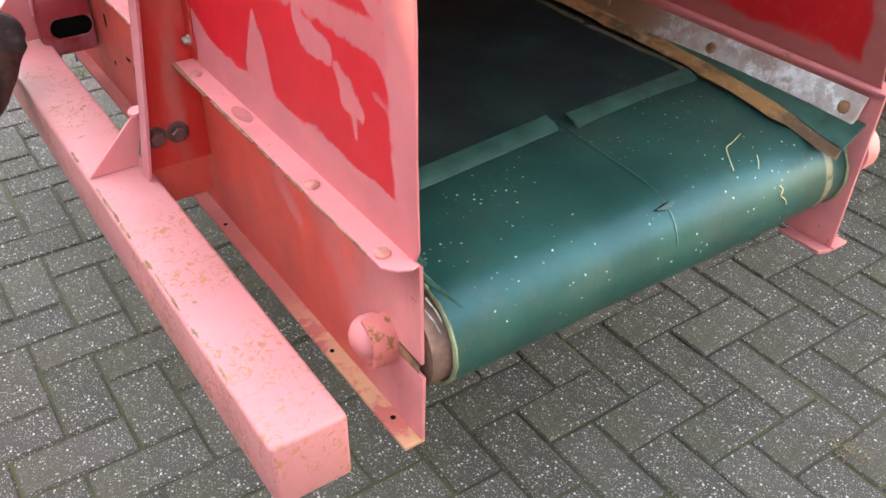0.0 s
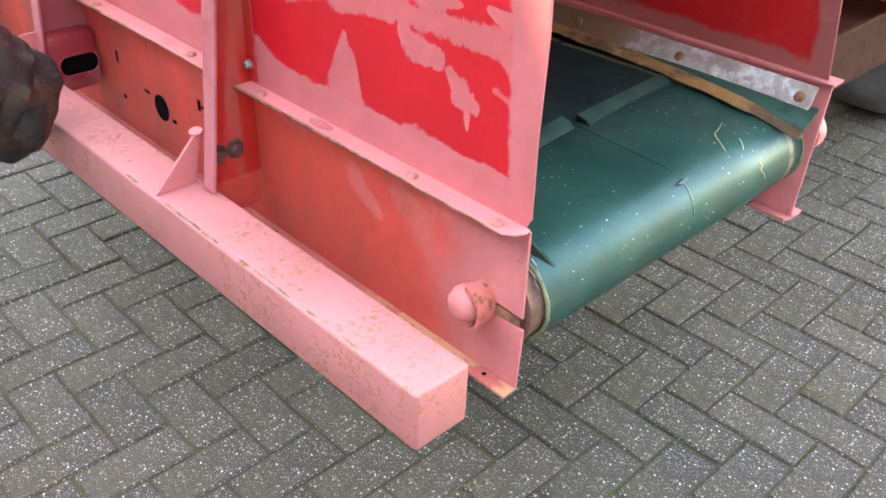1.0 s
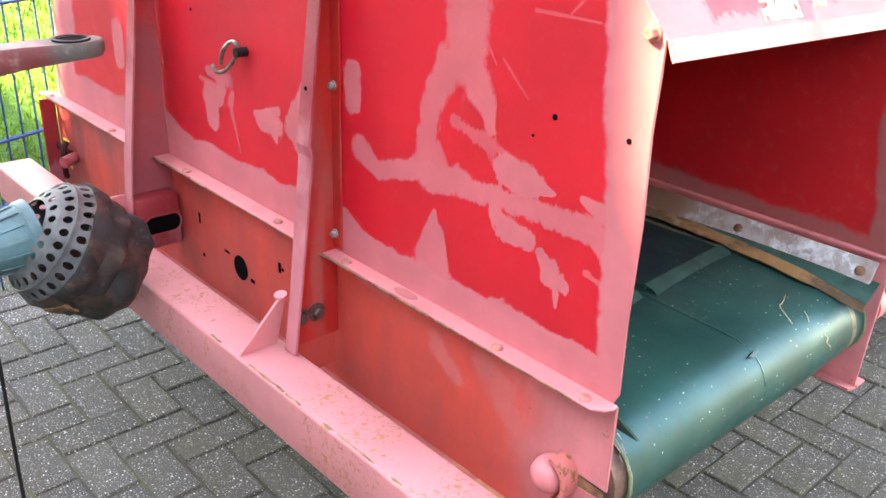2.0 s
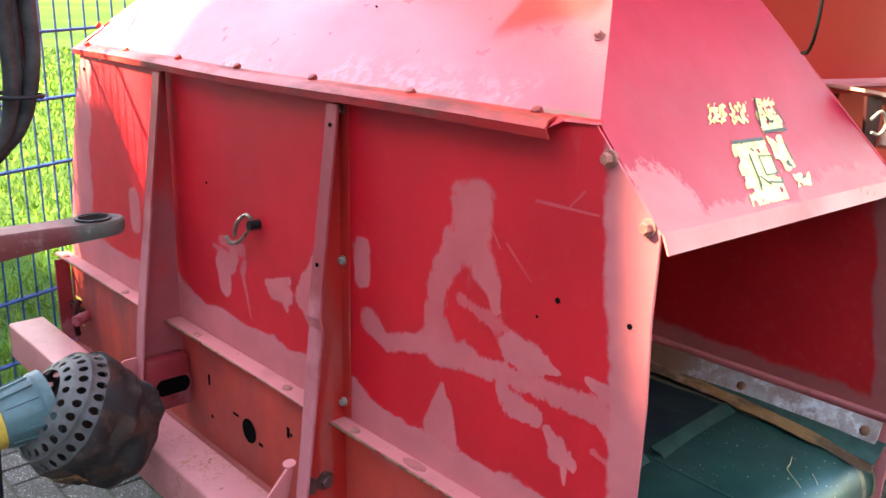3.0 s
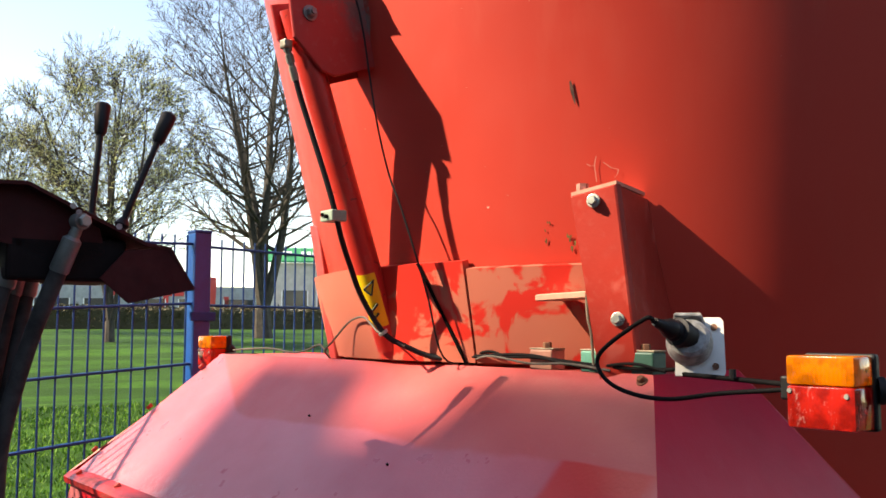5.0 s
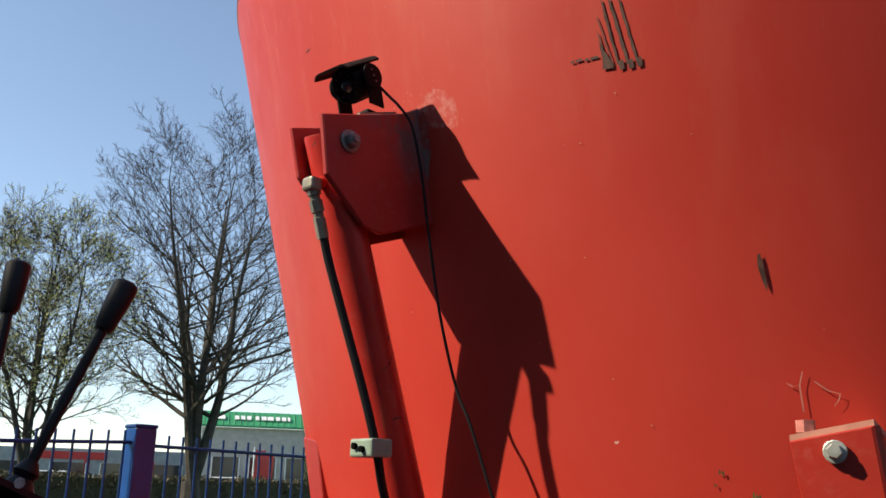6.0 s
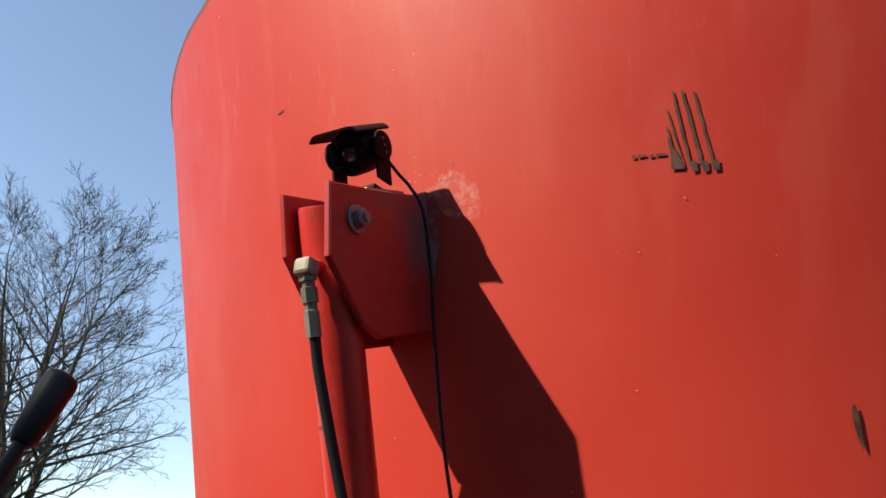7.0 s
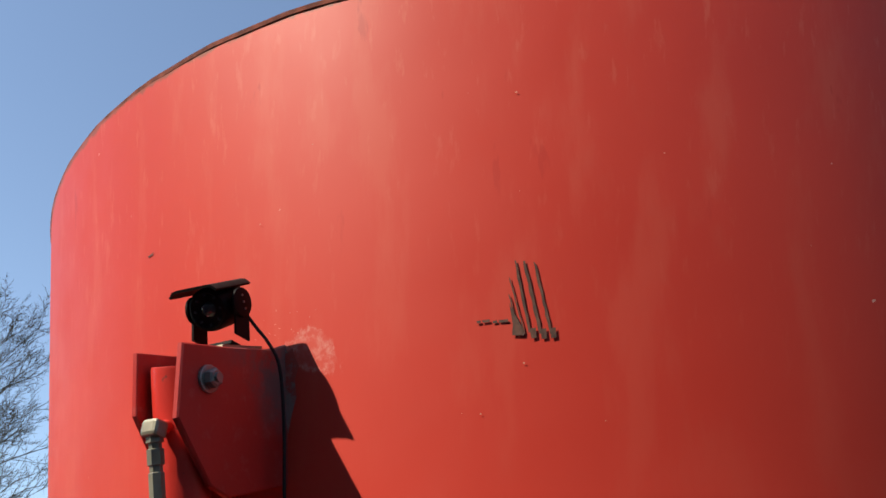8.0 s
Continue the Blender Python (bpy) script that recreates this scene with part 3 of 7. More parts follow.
def paver_stone(name, joined):
    n = Nodes(name, 0.85)
    r = n.island() if joined else n.random()
    base = n.mix(r, (0.040, 0.029, 0.024), (0.072, 0.055, 0.046))
    grain = n.ramp(n.noise(90, 5, 0.7), 0.3, 0.75)
    base = n.mix(grain, n.mix(0.5, base, (0.04, 0.04, 0.04)), base)
    for size, share, lo, hi in ((105, 0.64, (0.22, 0.21, 0.19), (0.62, 0.59, 0.54)), (190, 0.40, (0.17, 0.155, 0.14), (0.46, 0.43, 0.39)), (330, 0.34, (0.14, 0.15, 0.13), (0.44, 0.41, 0.37))):
        sep = n.tree.nodes.new("ShaderNodeSeparateColor")
        n.link(n.voronoi(size, out="Color"), sep.inputs[0])
        chip = n.math("MULTIPLY", n.ramp(n.math("ADD", n.voronoi(size), n.math("MULTIPLY", n.noise(size * 2.0, 2), 0.34)), 0.36, 0.47, 1.0, 0.0), n.ramp(sep.outputs[0], share, share + 0.04))
        base = n.mix(chip, base, n.mix(sep.outputs[1], lo, hi))
    soil = n.ramp(n.noise(2.2, 6, 0.65), 0.45, 0.75)
    base = n.mix(n.math("MULTIPLY", soil, 0.5), base, (0.056, 0.046, 0.028))
    n.colour(base)
    moss = n.math("MULTIPLY", n.ramp(n.noise(2.4, 6, 0.65), 0.46, 0.66), n.ramp(n.noise(60, 5, 0.7), 0.42, 0.60))
    n.colour(n.mix(n.math("MULTIPLY", moss, 0.40), base, (0.064, 0.062, 0.024)))
    n.bump(n.math("ADD", n.noise(170, 4, 0.7), chip), 0.6, 0.003)
    return n.mat


def joint_sand():
    n = Nodes("mossy joint", 0.95)
    n.colour(n.mix(n.ramp(n.noise(5, 5), 0.4, 0.62), (0.052, 0.042, 0.028), (0.068, 0.066, 0.026)))
    n.bump(n.noise(140, 4), 0.6, 0.004)
    return n.mat


M_PAVER, M_PAVERS, M_JOINT = paver_stone("concrete paver", False), paver_stone("concrete pavers", True), joint_sand()


def lawn_green():
    n = Nodes("lawn", 0.8)
    f = n.noise(1.2, 6, 0.65)
    col = n.mix(n.ramp(f, 0.3, 0.7), (0.022, 0.072, 0.008), (0.046, 0.132, 0.013))
    col = n.mix(n.math("MULTIPLY", n.ramp(n.noise(25, 4), 0.55, 0.7), 0.35), col, (0.16, 0.24, 0.06))
    # dark stretched bands: tree shadows painted into the lawn colour
    grass_patch = n.ramp(n.noise(0.75, 6, 0.70, stretch=(1.7, 0.30, 1)), 0.42, 0.55)
    col = n.mix(n.math("MULTIPLY", grass_patch, 0.92), col, (0.018, 0.055, 0.007))
    n.colour(col)
    n.bump(n.noise(30, 4), 0.5, 0.05)
    return n.mat


def blade_green():
    n = Nodes("grass blades", 0.6)
    n.colour(n.mix(n.island(), (0.060, 0.155, 0.014), (0.120, 0.26, 0.03)))
    n.bsdf.inputs["Transmission Weight"].default_value = 0.0
    return n.mat


def hedge_leaf():
    n = Nodes("hedge leaves", 0.7)
    n.colour(n.mix(n.island(), (0.030, 0.028, 0.012), (0.095, 0.082, 0.032)))
    return n.mat


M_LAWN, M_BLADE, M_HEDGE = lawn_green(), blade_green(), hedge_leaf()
for green in (M_LAWN, M_BLADE):
    green.node_tree.nodes["Principled BSDF"].inputs["Specular IOR Level"].default_value = 0.12


# ---- builders ----


def thing(name, at, label, category, group="", kind=""):
    ob = new(name)
    ob.location = at
    ob.empty_display_size = 0.05
    return tagged(ob, label, category, group, kind)


def finish(bm, name, material, smooth=False):
    bmesh.ops.recalc_face_normals(bm, faces=bm.faces)
    me = bpy.data.meshes.new(name)
    bm.to_mesh(me)
    bm.free()
    me.materials.append(material)
    if smooth:
        me.polygons.foreach_set("use_smooth", [True] * len(me.polygons))
        me.set_sharp_from_angle(angle=radians(38))
    return me


def hang(ob, parent):
    ob.parent = parent
    ob.matrix_parent_inverse = Matrix.Translation(-parent.location) if parent.type == "EMPTY" else Matrix()
    return ob


def part(name, bm, material, parent, label="", smooth=False):
    ob = hang(new(name, finish(bm, name, material, smooth)), parent)
    return tagged(ob, label)


def single(name, bm, material, label, category, group="", kind="", smooth=False):
    return tagged(new(name, finish(bm, name, material, smooth)), label, category, group, kind)


def box(lo, hi, bevel=0.0, bm=None, seg=2):
    bm = bm or bmesh.new()
    made = bmesh.ops.create_cube(bm, size=1.0, matrix=Matrix.LocRotScale((V(lo) + V(hi)) / 2, None, V(hi) - V(lo)))
    if bevel:
        vs = set(made["verts"])
        bmesh.ops.bevel(bm, geom=[e for e in bm.edges if e.verts[0] in vs], offset=bevel, segments=seg, affect="EDGES", profile=0.5)
    return bm


def slab(points, thick, bm=None, bevel=0.0):
    """A flat plate: a polygon in space, pushed along thick."""
    bm = bm or bmesh.new()
    a = [bm.verts.new(p) for p in points]
    b = [bm.verts.new(V(p) + V(thick)) for p in points]
    n = len(a)
    bm.faces.new(a)
    bm.faces.new(b[::-1])
    sides = [bm.faces.new((a[i], b[i], b[(i + 1) % n], a[(i + 1) % n])) for i in range(n)]
    if bevel:
        bmesh.ops.recalc_face_normals(bm, faces=bm.faces)
        edges = {e for f in sides for e in f.edges if not (e.verts[0] in a and e.verts[1] in b or e.verts[1] in a and e.verts[0] in b)}
        bmesh.ops.bevel(bm, geom=list(edges), offset=bevel, segments=1, affect="EDGES")
    return bm


def frame_of(axis):
    w = V(axis).normalized()
    u = w.orthogonal().normalized()
    return u, w.cross(u), w


def lathe(profile, base, axis, seg=20, bm=None, caps=True):
    """Rings of (distance along the axis, radius)."""
    bm = bm or bmesh.new()
    u, v, w = frame_of(axis)
    rings = []
    for d, r in profile:
        rings.append([bm.verts.new(V(base) + w * d + (u * math.cos(a) + v * math.sin(a)) * r) for a in (2 * math.pi * i / seg for i in range(seg))])
    for a, b in zip(rings, rings[1:]):
        for i in range(seg):
            bm.faces.new((a[i], a[(i + 1) % seg], b[(i + 1) % seg], b[i]))
    if caps:
        bm.faces.new(rings[0][::-1])
        bm.faces.new(rings[-1])
    return bm


def rod(p, q, r, seg=14, bm=None, r2=None):
    d = V(q) - V(p)
    return lathe([(0, r), (d.length, r if r2 is None else r2)], p, d, seg, bm)


def curve_points(points, steps=8):
    pts = [V(p) for p in points]
    pts = [pts[0] * 2 - pts[1]] + pts + [pts[-1] * 2 - pts[-2]]
    out = []
    for a, b, c, d in zip(pts, pts[1:], pts[2:], pts[3:]):
        for i in range(steps):
            t = i / steps
            out.append(0.5 * (2 * b + (c - a) * t + (2 * a - 5 * b + 4 * c - d) * t * t + (3 * b - 3 * c + d - a) * t ** 3))
    return out + [pts[-2]]


def sweep(points, r, seg=10, steps=8, bm=None, smoothed=True, r2=None):
    """A round bar or cable along points."""
    bm = bm or bmesh.new()
    pts = curve_points(points, steps) if smoothed else [V(p) for p in points]
    u = None
    rings = []
    for i, p in enumerate(pts):
        w = (pts[min(i + 1, len(pts) - 1)] - pts[max(i - 1, 0)]).normalized()
        u = w.orthogonal().normalized() if u is None else (u - w * u.dot(w)).normalized()
        v = w.cross(u)
        rr = r if r2 is None else r + (r2 - r) * i / (len(pts) - 1)
        rings.append([bm.verts.new(p + (u * math.cos(a) + v * math.sin(a)) * rr) for a in (2 * math.pi * k / seg for k in range(seg))])
    for a, b in zip(rings, rings[1:]):
        for i in range(seg):
            bm.faces.new((a[i], a[(i + 1) % seg], b[(i + 1) % seg], b[i]))
    bm.faces.new(rings[0][::-1])
    bm.faces.new(rings[-1])
    return bm


def sheet(place, nu, nv, thick):
    """A bent sheet of metal: place(u, v) over 0..1, pushed back by thick along its normal."""
    bm = bmesh.new()
    g = [[V(place(i / nu, j / nv)) for j in range(nv + 1)] for i in range(nu + 1)]

    def normal(i, j):
        a = g[min(i + 1, nu)][j] - g[max(i - 1, 0)][j]
        b = g[i][min(j + 1, nv)] - g[i][max(j - 1, 0)]
        return a.cross(b).normalized()
    top = [[bm.verts.new(g[i][j]) for j in range(nv + 1)] for i in range(nu + 1)]
    low = [[bm.verts.new(g[i][j] - normal(i, j) * thick) for j in range(nv + 1)] for i in range(nu + 1)]
    for i in range(nu):
        for j in range(nv):
            bm.faces.new((top[i][j], top[i + 1][j], top[i + 1][j + 1], top[i][j + 1]))
            bm.faces.new((low[i][j], low[i][j + 1], low[i + 1][j + 1], low[i + 1][j]))
    rim = [(i, 0) for i in range(nu)] + [(nu, j) for j in range(nv)] + [(i, nv) for i in range(nu, 0, -1)] + [(0, j) for j in range(nv, 0, -1)]
    for (a, b), (c, d) in zip(rim, rim[1:] + rim[:1]):
        bm.faces.new((top[a][b], top[c][d], low[c][d], low[a][b]))
    return bm


def hexbolt(at, axis, r, h, washer=True):
    bm = bmesh.new()
    d = 0.0
    if washer:
        lathe([(-0.002, r * 1.45), (h * 0.25, r * 1.45), (h * 0.3, r * 1.3)], at, axis, 14, bm)
        d = h * 0.28
    lathe([(d, r), (d + h * 0.8, r), (d + h, r * 0.82)], at, axis, 6, bm)
    return bm


def roundbolt(at, axis, r, h):
    return lathe([(-0.003, r), (h * 0.35, r), (h * 0.75, r * 0.8), (h, r * 0.4)], at, axis, 12)


def mix3(a, b, t):
    return V(a) * (1 - t) + V(b) * t


# ---- the ground ----
def ground_height(x, y):
    """Level paving; beyond the fence the lawn rises to a low bank."""
    d = max(0.0, -2.75 - x) * min(1.0, max(0.0, (y + 0.55) / 1.2))
    return 1.72 * (1 - math.exp(-((d / 13.0) ** 1.5))) if d else 0.0


def build_ground():
    bm = bmesh.new()
    xs = [400, 60, 12, 3, 0, -2.5, -2.75] + [-2.75 - 0.6 * 1.17 ** i for i in range(30)] + [-200, -900]
    ys = [-600, -120, -40, -15, -7, -5, -4, -3, -2, -1.2, -0.55, -0.25] + [i for i in range(25)] + [26, 34, 50, 90, 200, 700]
    vs = [[bm.verts.new((x, y, ground_height(x, y) - 0.012 - (0.02 if x > -2.6 else 0))) for y in ys] for x in xs]
    for i in range(len(xs) - 1):
        for j in range(len(ys) - 1):
            bm.faces.new((vs[i][j], vs[i + 1][j], vs[i + 1][j + 1], vs[i][j + 1]))
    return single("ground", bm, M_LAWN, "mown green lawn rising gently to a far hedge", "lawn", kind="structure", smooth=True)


build_ground()
bed = box((-2.68, -4.2, -0.10), (3.4, 4.6, -0.0055))
# unseen dark ground, added so panels and belt do not reflect sunlit lawn
yard = box((-60, -45, -0.30), (-2.685, -0.6, -0.003))
box((-2.684, -45, -0.30), (40, -4.202, -0.003), 0.0, yard)
box((3.402, -4.201, -0.30), (40, 30, -0.003), 0.0, yard)
single("road", yard, plain("added dark asphalt", (0.055, 0.055, 0.055), 0.9, 0, 0.3, 3.0, 0.3), "dark asphalt added out of view to keep lawn green out of reflections", "road", kind="structure")
pavement = single("pavement", bed, M_JOINT, "dark joint sand with moss under grey herringbone pavers", "paving", kind="structure")

# ---- the machine: conveyor frame ----
conveyor = thing("discharge_conveyor", (-0.95, 0.4, 0.43), "red cross conveyor of a feed mixer, primer patches over old paint", "conveyor")
WEB_L, WEB_R = -2.125, 0.006
bm = bmesh.new()
slot_z = 0.556
outline = [(WEB_L, 0, 0.428), (WEB_R, 0, 0.428), (WEB_R + 0.004, 0, slot_z - 0.012), (-0.06, 0, slot_z - 0.010), (-0.06, 0, slot_z + 0.012),
           (WEB_R + 0.001, 0, slot_z + 0.009), (WEB_R, 0, 0.716), (WEB_L, 0, 0.716)]
slab(outline, (0, 0.006, 0), bm, 0.001)
near_frame = part("side_frame", bm, M_WEB, conveyor, "orange-red side frame, primed at its end")
part("lower_flange", box((WEB_L, -0.026, 0.4215), (WEB_R, 0.006, 0.4277), 0.0015), M_FLANGE, conveyor, "ochre and pink lower flange, spotted with rust")


def panel(name_mat, pts, label):
    return part("side_panel", slab(pts, (0, 0.004, 0), None, 0.001), name_mat, conveyor, label)


panel(M_PANEL_R, [(-0.688, -0.003, 0.722), (0.000, -0.003, 0.722), (0.0085, -0.003, 0.74), (0.006, -0.003, 0.86), (0.0085, -0.003, 1.0), (0.004, -0.003, 1.12), (0.007, -0.003, 1.239),
                 (-0.106, -0.003, 1.362), (-0.688, -0.003, 1.362)], "sheet panel with a patchwork of red paint and pink primer")
panel(M_PANEL_M, [(-1.375, 0.0015, 0.722), (-0.6905, 0.0015, 0.722), (-0.6905, 0.0015, 1.362), (-1.375, 0.0015, 1.362)], "red sheet panel with primer along its lower edge")
panel(M_PANEL_L, [(-2.09, -0.001, 0.722), (-1.3775, -0.001, 0.722), (-1.3775, -0.001, 1.362), (-1.87, -0.001, 1.362), (-1.955, -0.001, 1.20), (-2.02, -0.001, 1.02)],
      "red sheet panel, primed at its outer edge")


def ledge(x0, x1, z, wide, round_end):
    """The turned-out lower lip of a panel."""
    pts = [(x0 + 0.012, -0.002, z), (x0, -wide + 0.006, z)]
    if round_end:
        pts += [(x1 - 0.02, -wide, z), (x1 - 0.004, -wide + 0.012, z), (x1 + 0.003, -0.012, z), (x1, -0.002, z)]
    else:
        pts += [(x1, -wide, z), (x1, -0.002, z)]
    return slab(pts, (0, 0, -0.0035), None, 0.0008)


part("ledge", ledge(-0.70, 0.008, 0.7235, 0.040, True), M_PRIMER, conveyor, "turned-out primed lower lip")
part("ledge", ledge(-1.392, -0.70, 0.7285, 0.046, False), M_PRIMER, conveyor)
part("ledge", ledge(-2.135, -1.42, 0.724, 0.046, False), M_PRIMER, conveyor)
for x, y, z in ((-0.033, -0.025, 0.7235), (-0.211, -0.024, 0.7235), (-0.608, -0.024, 0.7235), (-0.839, -0.026, 0.7285), (-1.223, -0.03, 0.7285),
                (-1.634, -0.03, 0.724), (-2.065, -0.03, 0.724)):
    part("bolt", roundbolt((x, y, z), (0.1, 0, 1), 0.0105, 0.006), M_PRIMBOLT, conveyor)
part("stain", slab([(-0.442 + 0.03 * math.cos(a), -0.018 + 0.012 * math.sin(a), 0.7238) for a in (i * 0.5236 for i in range(12))], (0, 0, 0.0004)), plain("grey stain", PRIMER_DARK, 0.7), conveyor)

# scuffed front edges of the lips, bare and rusty in places
wear = random.Random(12)
for x0, x1, y, z in ((-0.69, -0.03, -0.0403, 0.7218), (-1.385, -0.705, -0.0463, 0.7268), (-2.12, -1.43, -0.0463, 0.7223)):
    x = x0
    while x < x1 - 0.02:
        long = wear.uniform(0.04, 0.20)
        h = wear.uniform(0.0006, 0.0014)
        part("worn_edge", box((x, y - 0.0006, z - h), (min(x + long, x1), y + 0.004, z + h + 0.0002)), M_RUSTY if wear.random() < 0.6 else M_CHIP, conveyor)
        x += long + wear.uniform(0.0, 0.025)

# dark strip where the panels meet, with zinc screws
part("seam_strip", box((-0.684, -0.0075, 0.73), (-0.646, -0.0035, 1.345), 0.001), M_SEAM, conveyor)
for z in (0.759, 1.045, 1.323):
    part("screw", hexbolt((-0.664, -0.0075, z), (0, -1, 0), 0.0065, 0.008), M_ZINC, conveyor, "shiny zinc screw")
for x, z in ((-0.080, 1.322), (-0.012, 1.244)):
    part("bolt", hexbolt((x, -0.004, z), (0, -1, 0), 0.0085, 0.010), M_PRIMBOLT, conveyor, "paint-smeared hexagon bolt")
for x, z, r in ((-0.153, 1.107, 0.0045), (-0.028, 1.105, 0.0042), (-0.19, 1.072, 0.0022), (-1.19, 1.10, 0.003), (-1.86, 1.30, 0.005)):
    part("drilled_hole", lathe([(-0.001, r), (0.0006, r)], (x, -0.0035, z), (0, -1, 0), 12), M_HOLE, conveyor)
# holes of the side frame
part("cable_hole", lathe([(0, 0.030), (0.0008, 0.030)], (-1.05, -0.0004, 0.537), (0, -1, 0), 24), M_HOLE, conveyor, "round opening in the frame")
for x, z, w, h in ((-1.11, 0.556, 0.012, 0.003), (-1.00, 0.522, 0.008, 0.004), (-1.236, 0.602, 0.004, 0.012), (-1.236, 0.59, 0.003, 0.004), (-0.882, 0.601, 0.005, 0.012), (-1.228, 0.505, 0.005, 0.004), (-0.87, 0.60, 0.004, 0.003)):
    part("drilled_hole", box((x - w, -0.001, z - h), (x + w, 0.001, z + h)), M_HOLE, conveyor)

for x, y in ((-0.215, -0.015), (-0.615, -0.014), (-0.05, -0.010)):
    part("drilled_hole", lathe([(0, 0.004), (0.0006, 0.004)], (x, y, 0.4277), (0, 0, 1), 10), M_HOLE, conveyor)

# axle end with its clamp in the slot of the frame
CAP = V((-0.088, -0.001, 0.550))
part("axle_cap", lathe([(0, 0.029), (0.010, 0.031), (0.024, 0.030), (0.034, 0.025), (0.041, 0.015), (0.043, 0.005)], CAP, (-0.10, -1, 0.05), 12), M_PRIMER, conveyor, "rounded primed axle cap", True)
part("clamp", sheet(lambda u, v: CAP + V((0.038 * math.cos(-1.25 + 2.7 * u) + 0.006, -0.036 * v + 0.002, 0.042 * math.sin(-1.25 + 2.7 * u) + 0.004)), 14, 2, 0.007), M_CLAMPRED, conveyor, "bent clamp strip, rusty along its edges", True)
part("clamp_gap", sheet(lambda u, v: CAP + V((0.0325 * math.cos(-1.1 + 2.4 * u) + 0.004, -0.030 * v, 0.036 * math.sin(-1.1 + 2.4 * u) + 0.003)), 12, 1, 0.001), M_RUSTY, conveyor)
part("slot_gap", slab([(-0.075, -0.0012, 0.546), (0.004, -0.0012, 0.549), (0.004, -0.0012, 0.563), (-0.075, -0.0012, 0.568)], (0, 0.0008, 0)), M_RUSTY, conveyor)

# far side of the conveyor
bm = slab([(-2.05, 0.842, 0.418), (0.030, 0.842, 0.418), (0.036, 0.842, 0.60), (0.040, 0.842, 0.72), (-2.05, 0.842, 0.72)], (0, 0.006, 0), None, 0.001)
box((-2.05, 0.846, 0.412), (0.034, 0.885, 0.419), 0.0015, bm)
part("side_frame", bm, M_PRIMER, conveyor)
part("foot_plate", slab([(-0.05, 0.80, 0.424), (0.034, 0.80, 0.424), (0.034, 0.842, 0.412), (-0.05, 0.842, 0.412)], (0, 0, 0.006)), M_PRIMER, conveyor)
part("axle_cap", lathe([(0, 0.044), (0.030, 0.044), (0.042, 0.036), (0.048, 0.018)], (-0.004, 0.85, 0.600), (0, 1, 0), 20), M_PRIMER, conveyor, "", True)
part("inner_panel", slab([(-2.05, 0.848, 0.72), (0.028, 0.848, 0.722), (0.002, 0.848, 0.96), (-0.040, 0.848, 1.195), (-2.05, 0.848, 1.195)], (0, -0.004, 0), None, 0.001), M_INSIDE, conveyor, "dark red inner side sheet")
part("inner_ledge", box((-2.05, 0.832, 0.716), (0.046, 0.875, 0.7215), 0.001), M_PRIMER, conveyor)
part("wear_bar", slab([(-2.0, 0.838, 0.705), (0.018, 0.838, 0.705), (0.018, 0.812, 0.652), (-2.0, 0.812, 0.652)], (0, -0.008, 0.004), None, 0.0015), M_BAR, conveyor, "worn white flat bar holding the rubber skirt")
for x in (-0.285, -0.008, -0.56, -0.84):
    part("bolt", roundbolt((x, 0.818, 0.684), (0, -0.9, 0.43), 0.0105, 0.007), M_RUSTY, conveyor)


def skirt(u, v):
    x = -1.95 + u * 1.985
    sag = 0.006 * math.sin(u * 23)
    wide = 0.011 + 0.038 * min(1.0, max(0.0, (u - 0.78) / 0.2))
    return (x, 0.822 - wide * v, 0.668 - 0.36 * wide * v + 0.5 * sag * v - 0.010 * v * max(0, (u - 0.95) / 0.05))


part("rubber_skirt", sheet(skirt, 60, 4, 0.005), M_SKIRT, conveyor, "green rubber skirt with a worn ochre edge", True)


def skirt_edge(u, v):
    x, y, z = skirt(u, 1.0)
    return (x, y - 0.001 - (0.019 + 0.003 * math.sin(u * 90) + 0.002 * math.sin(u * 231)) * v * min(1.0, 0.35 + (1.0 - u) * 9), z + 0.002 - 0.015 * v)


part("skirt_edge", sheet(skirt_edge, 60, 1, 0.006), M_OCHRE, conveyor)

part("end_plate", slab([(-1.99, 0.008, 0.43), (-1.99, 0.84, 0.43), (-1.93, 0.84, 1.19), (-1.86, 0.008, 1.35)], (0.004, 0, 0)), M_INSIDE, conveyor, "closing plate of the far end")
part("hood_end", slab([(-1.955, 0.012, 1.352), (-1.776, 0.358, 1.648), (-1.79, 0.588, 1.646), (-1.97, 0.842, 1.205)], (0.003, 0, -0.003)), M_INSIDE, conveyor, "sloping end sheet of the hood")

# belt round its front roller
RX, RZ, RR = -0.058, 0.558, 0.079
part("roller", lathe([(0, 0.03), (0.006, 0.072), (0.835, 0.072), (0.84, 0.03)], (RX, 0.008, RZ), (0, 1, 0), 40), M_ROLLER, conveyor, "rust-brown steel roller", True)


def belt(u, v):
    """Over the top, round the roller and back below."""
    y = 0.044 + 0.791 * v
    top, turn = 1.9, math.pi * (RR + 0.004)
    s = u * (top + turn + 1.6)
    r = RR + 0.0035 * math.sin(v * math.pi) + 0.0012 * math.sin(9 * v + 2 * u)
    if s < top:
        x, z = RX - top + s, RZ + r
        z += 0.002 * math.sin(x * 11 + v * 5) - 0.006 * math.exp(-((v - 0.52) / 0.03) ** 2) * 0.5
    elif s < top + turn:
        a = (s - top) / turn * math.pi
        x, z = RX + r * math.sin(a), RZ + r * math.cos(a)
    else:
        x, z = RX - (s - top - turn), RZ - r - 0.01 * math.sin(min(1, (s - top - turn)) * 1.5)
    return (x, y, z)


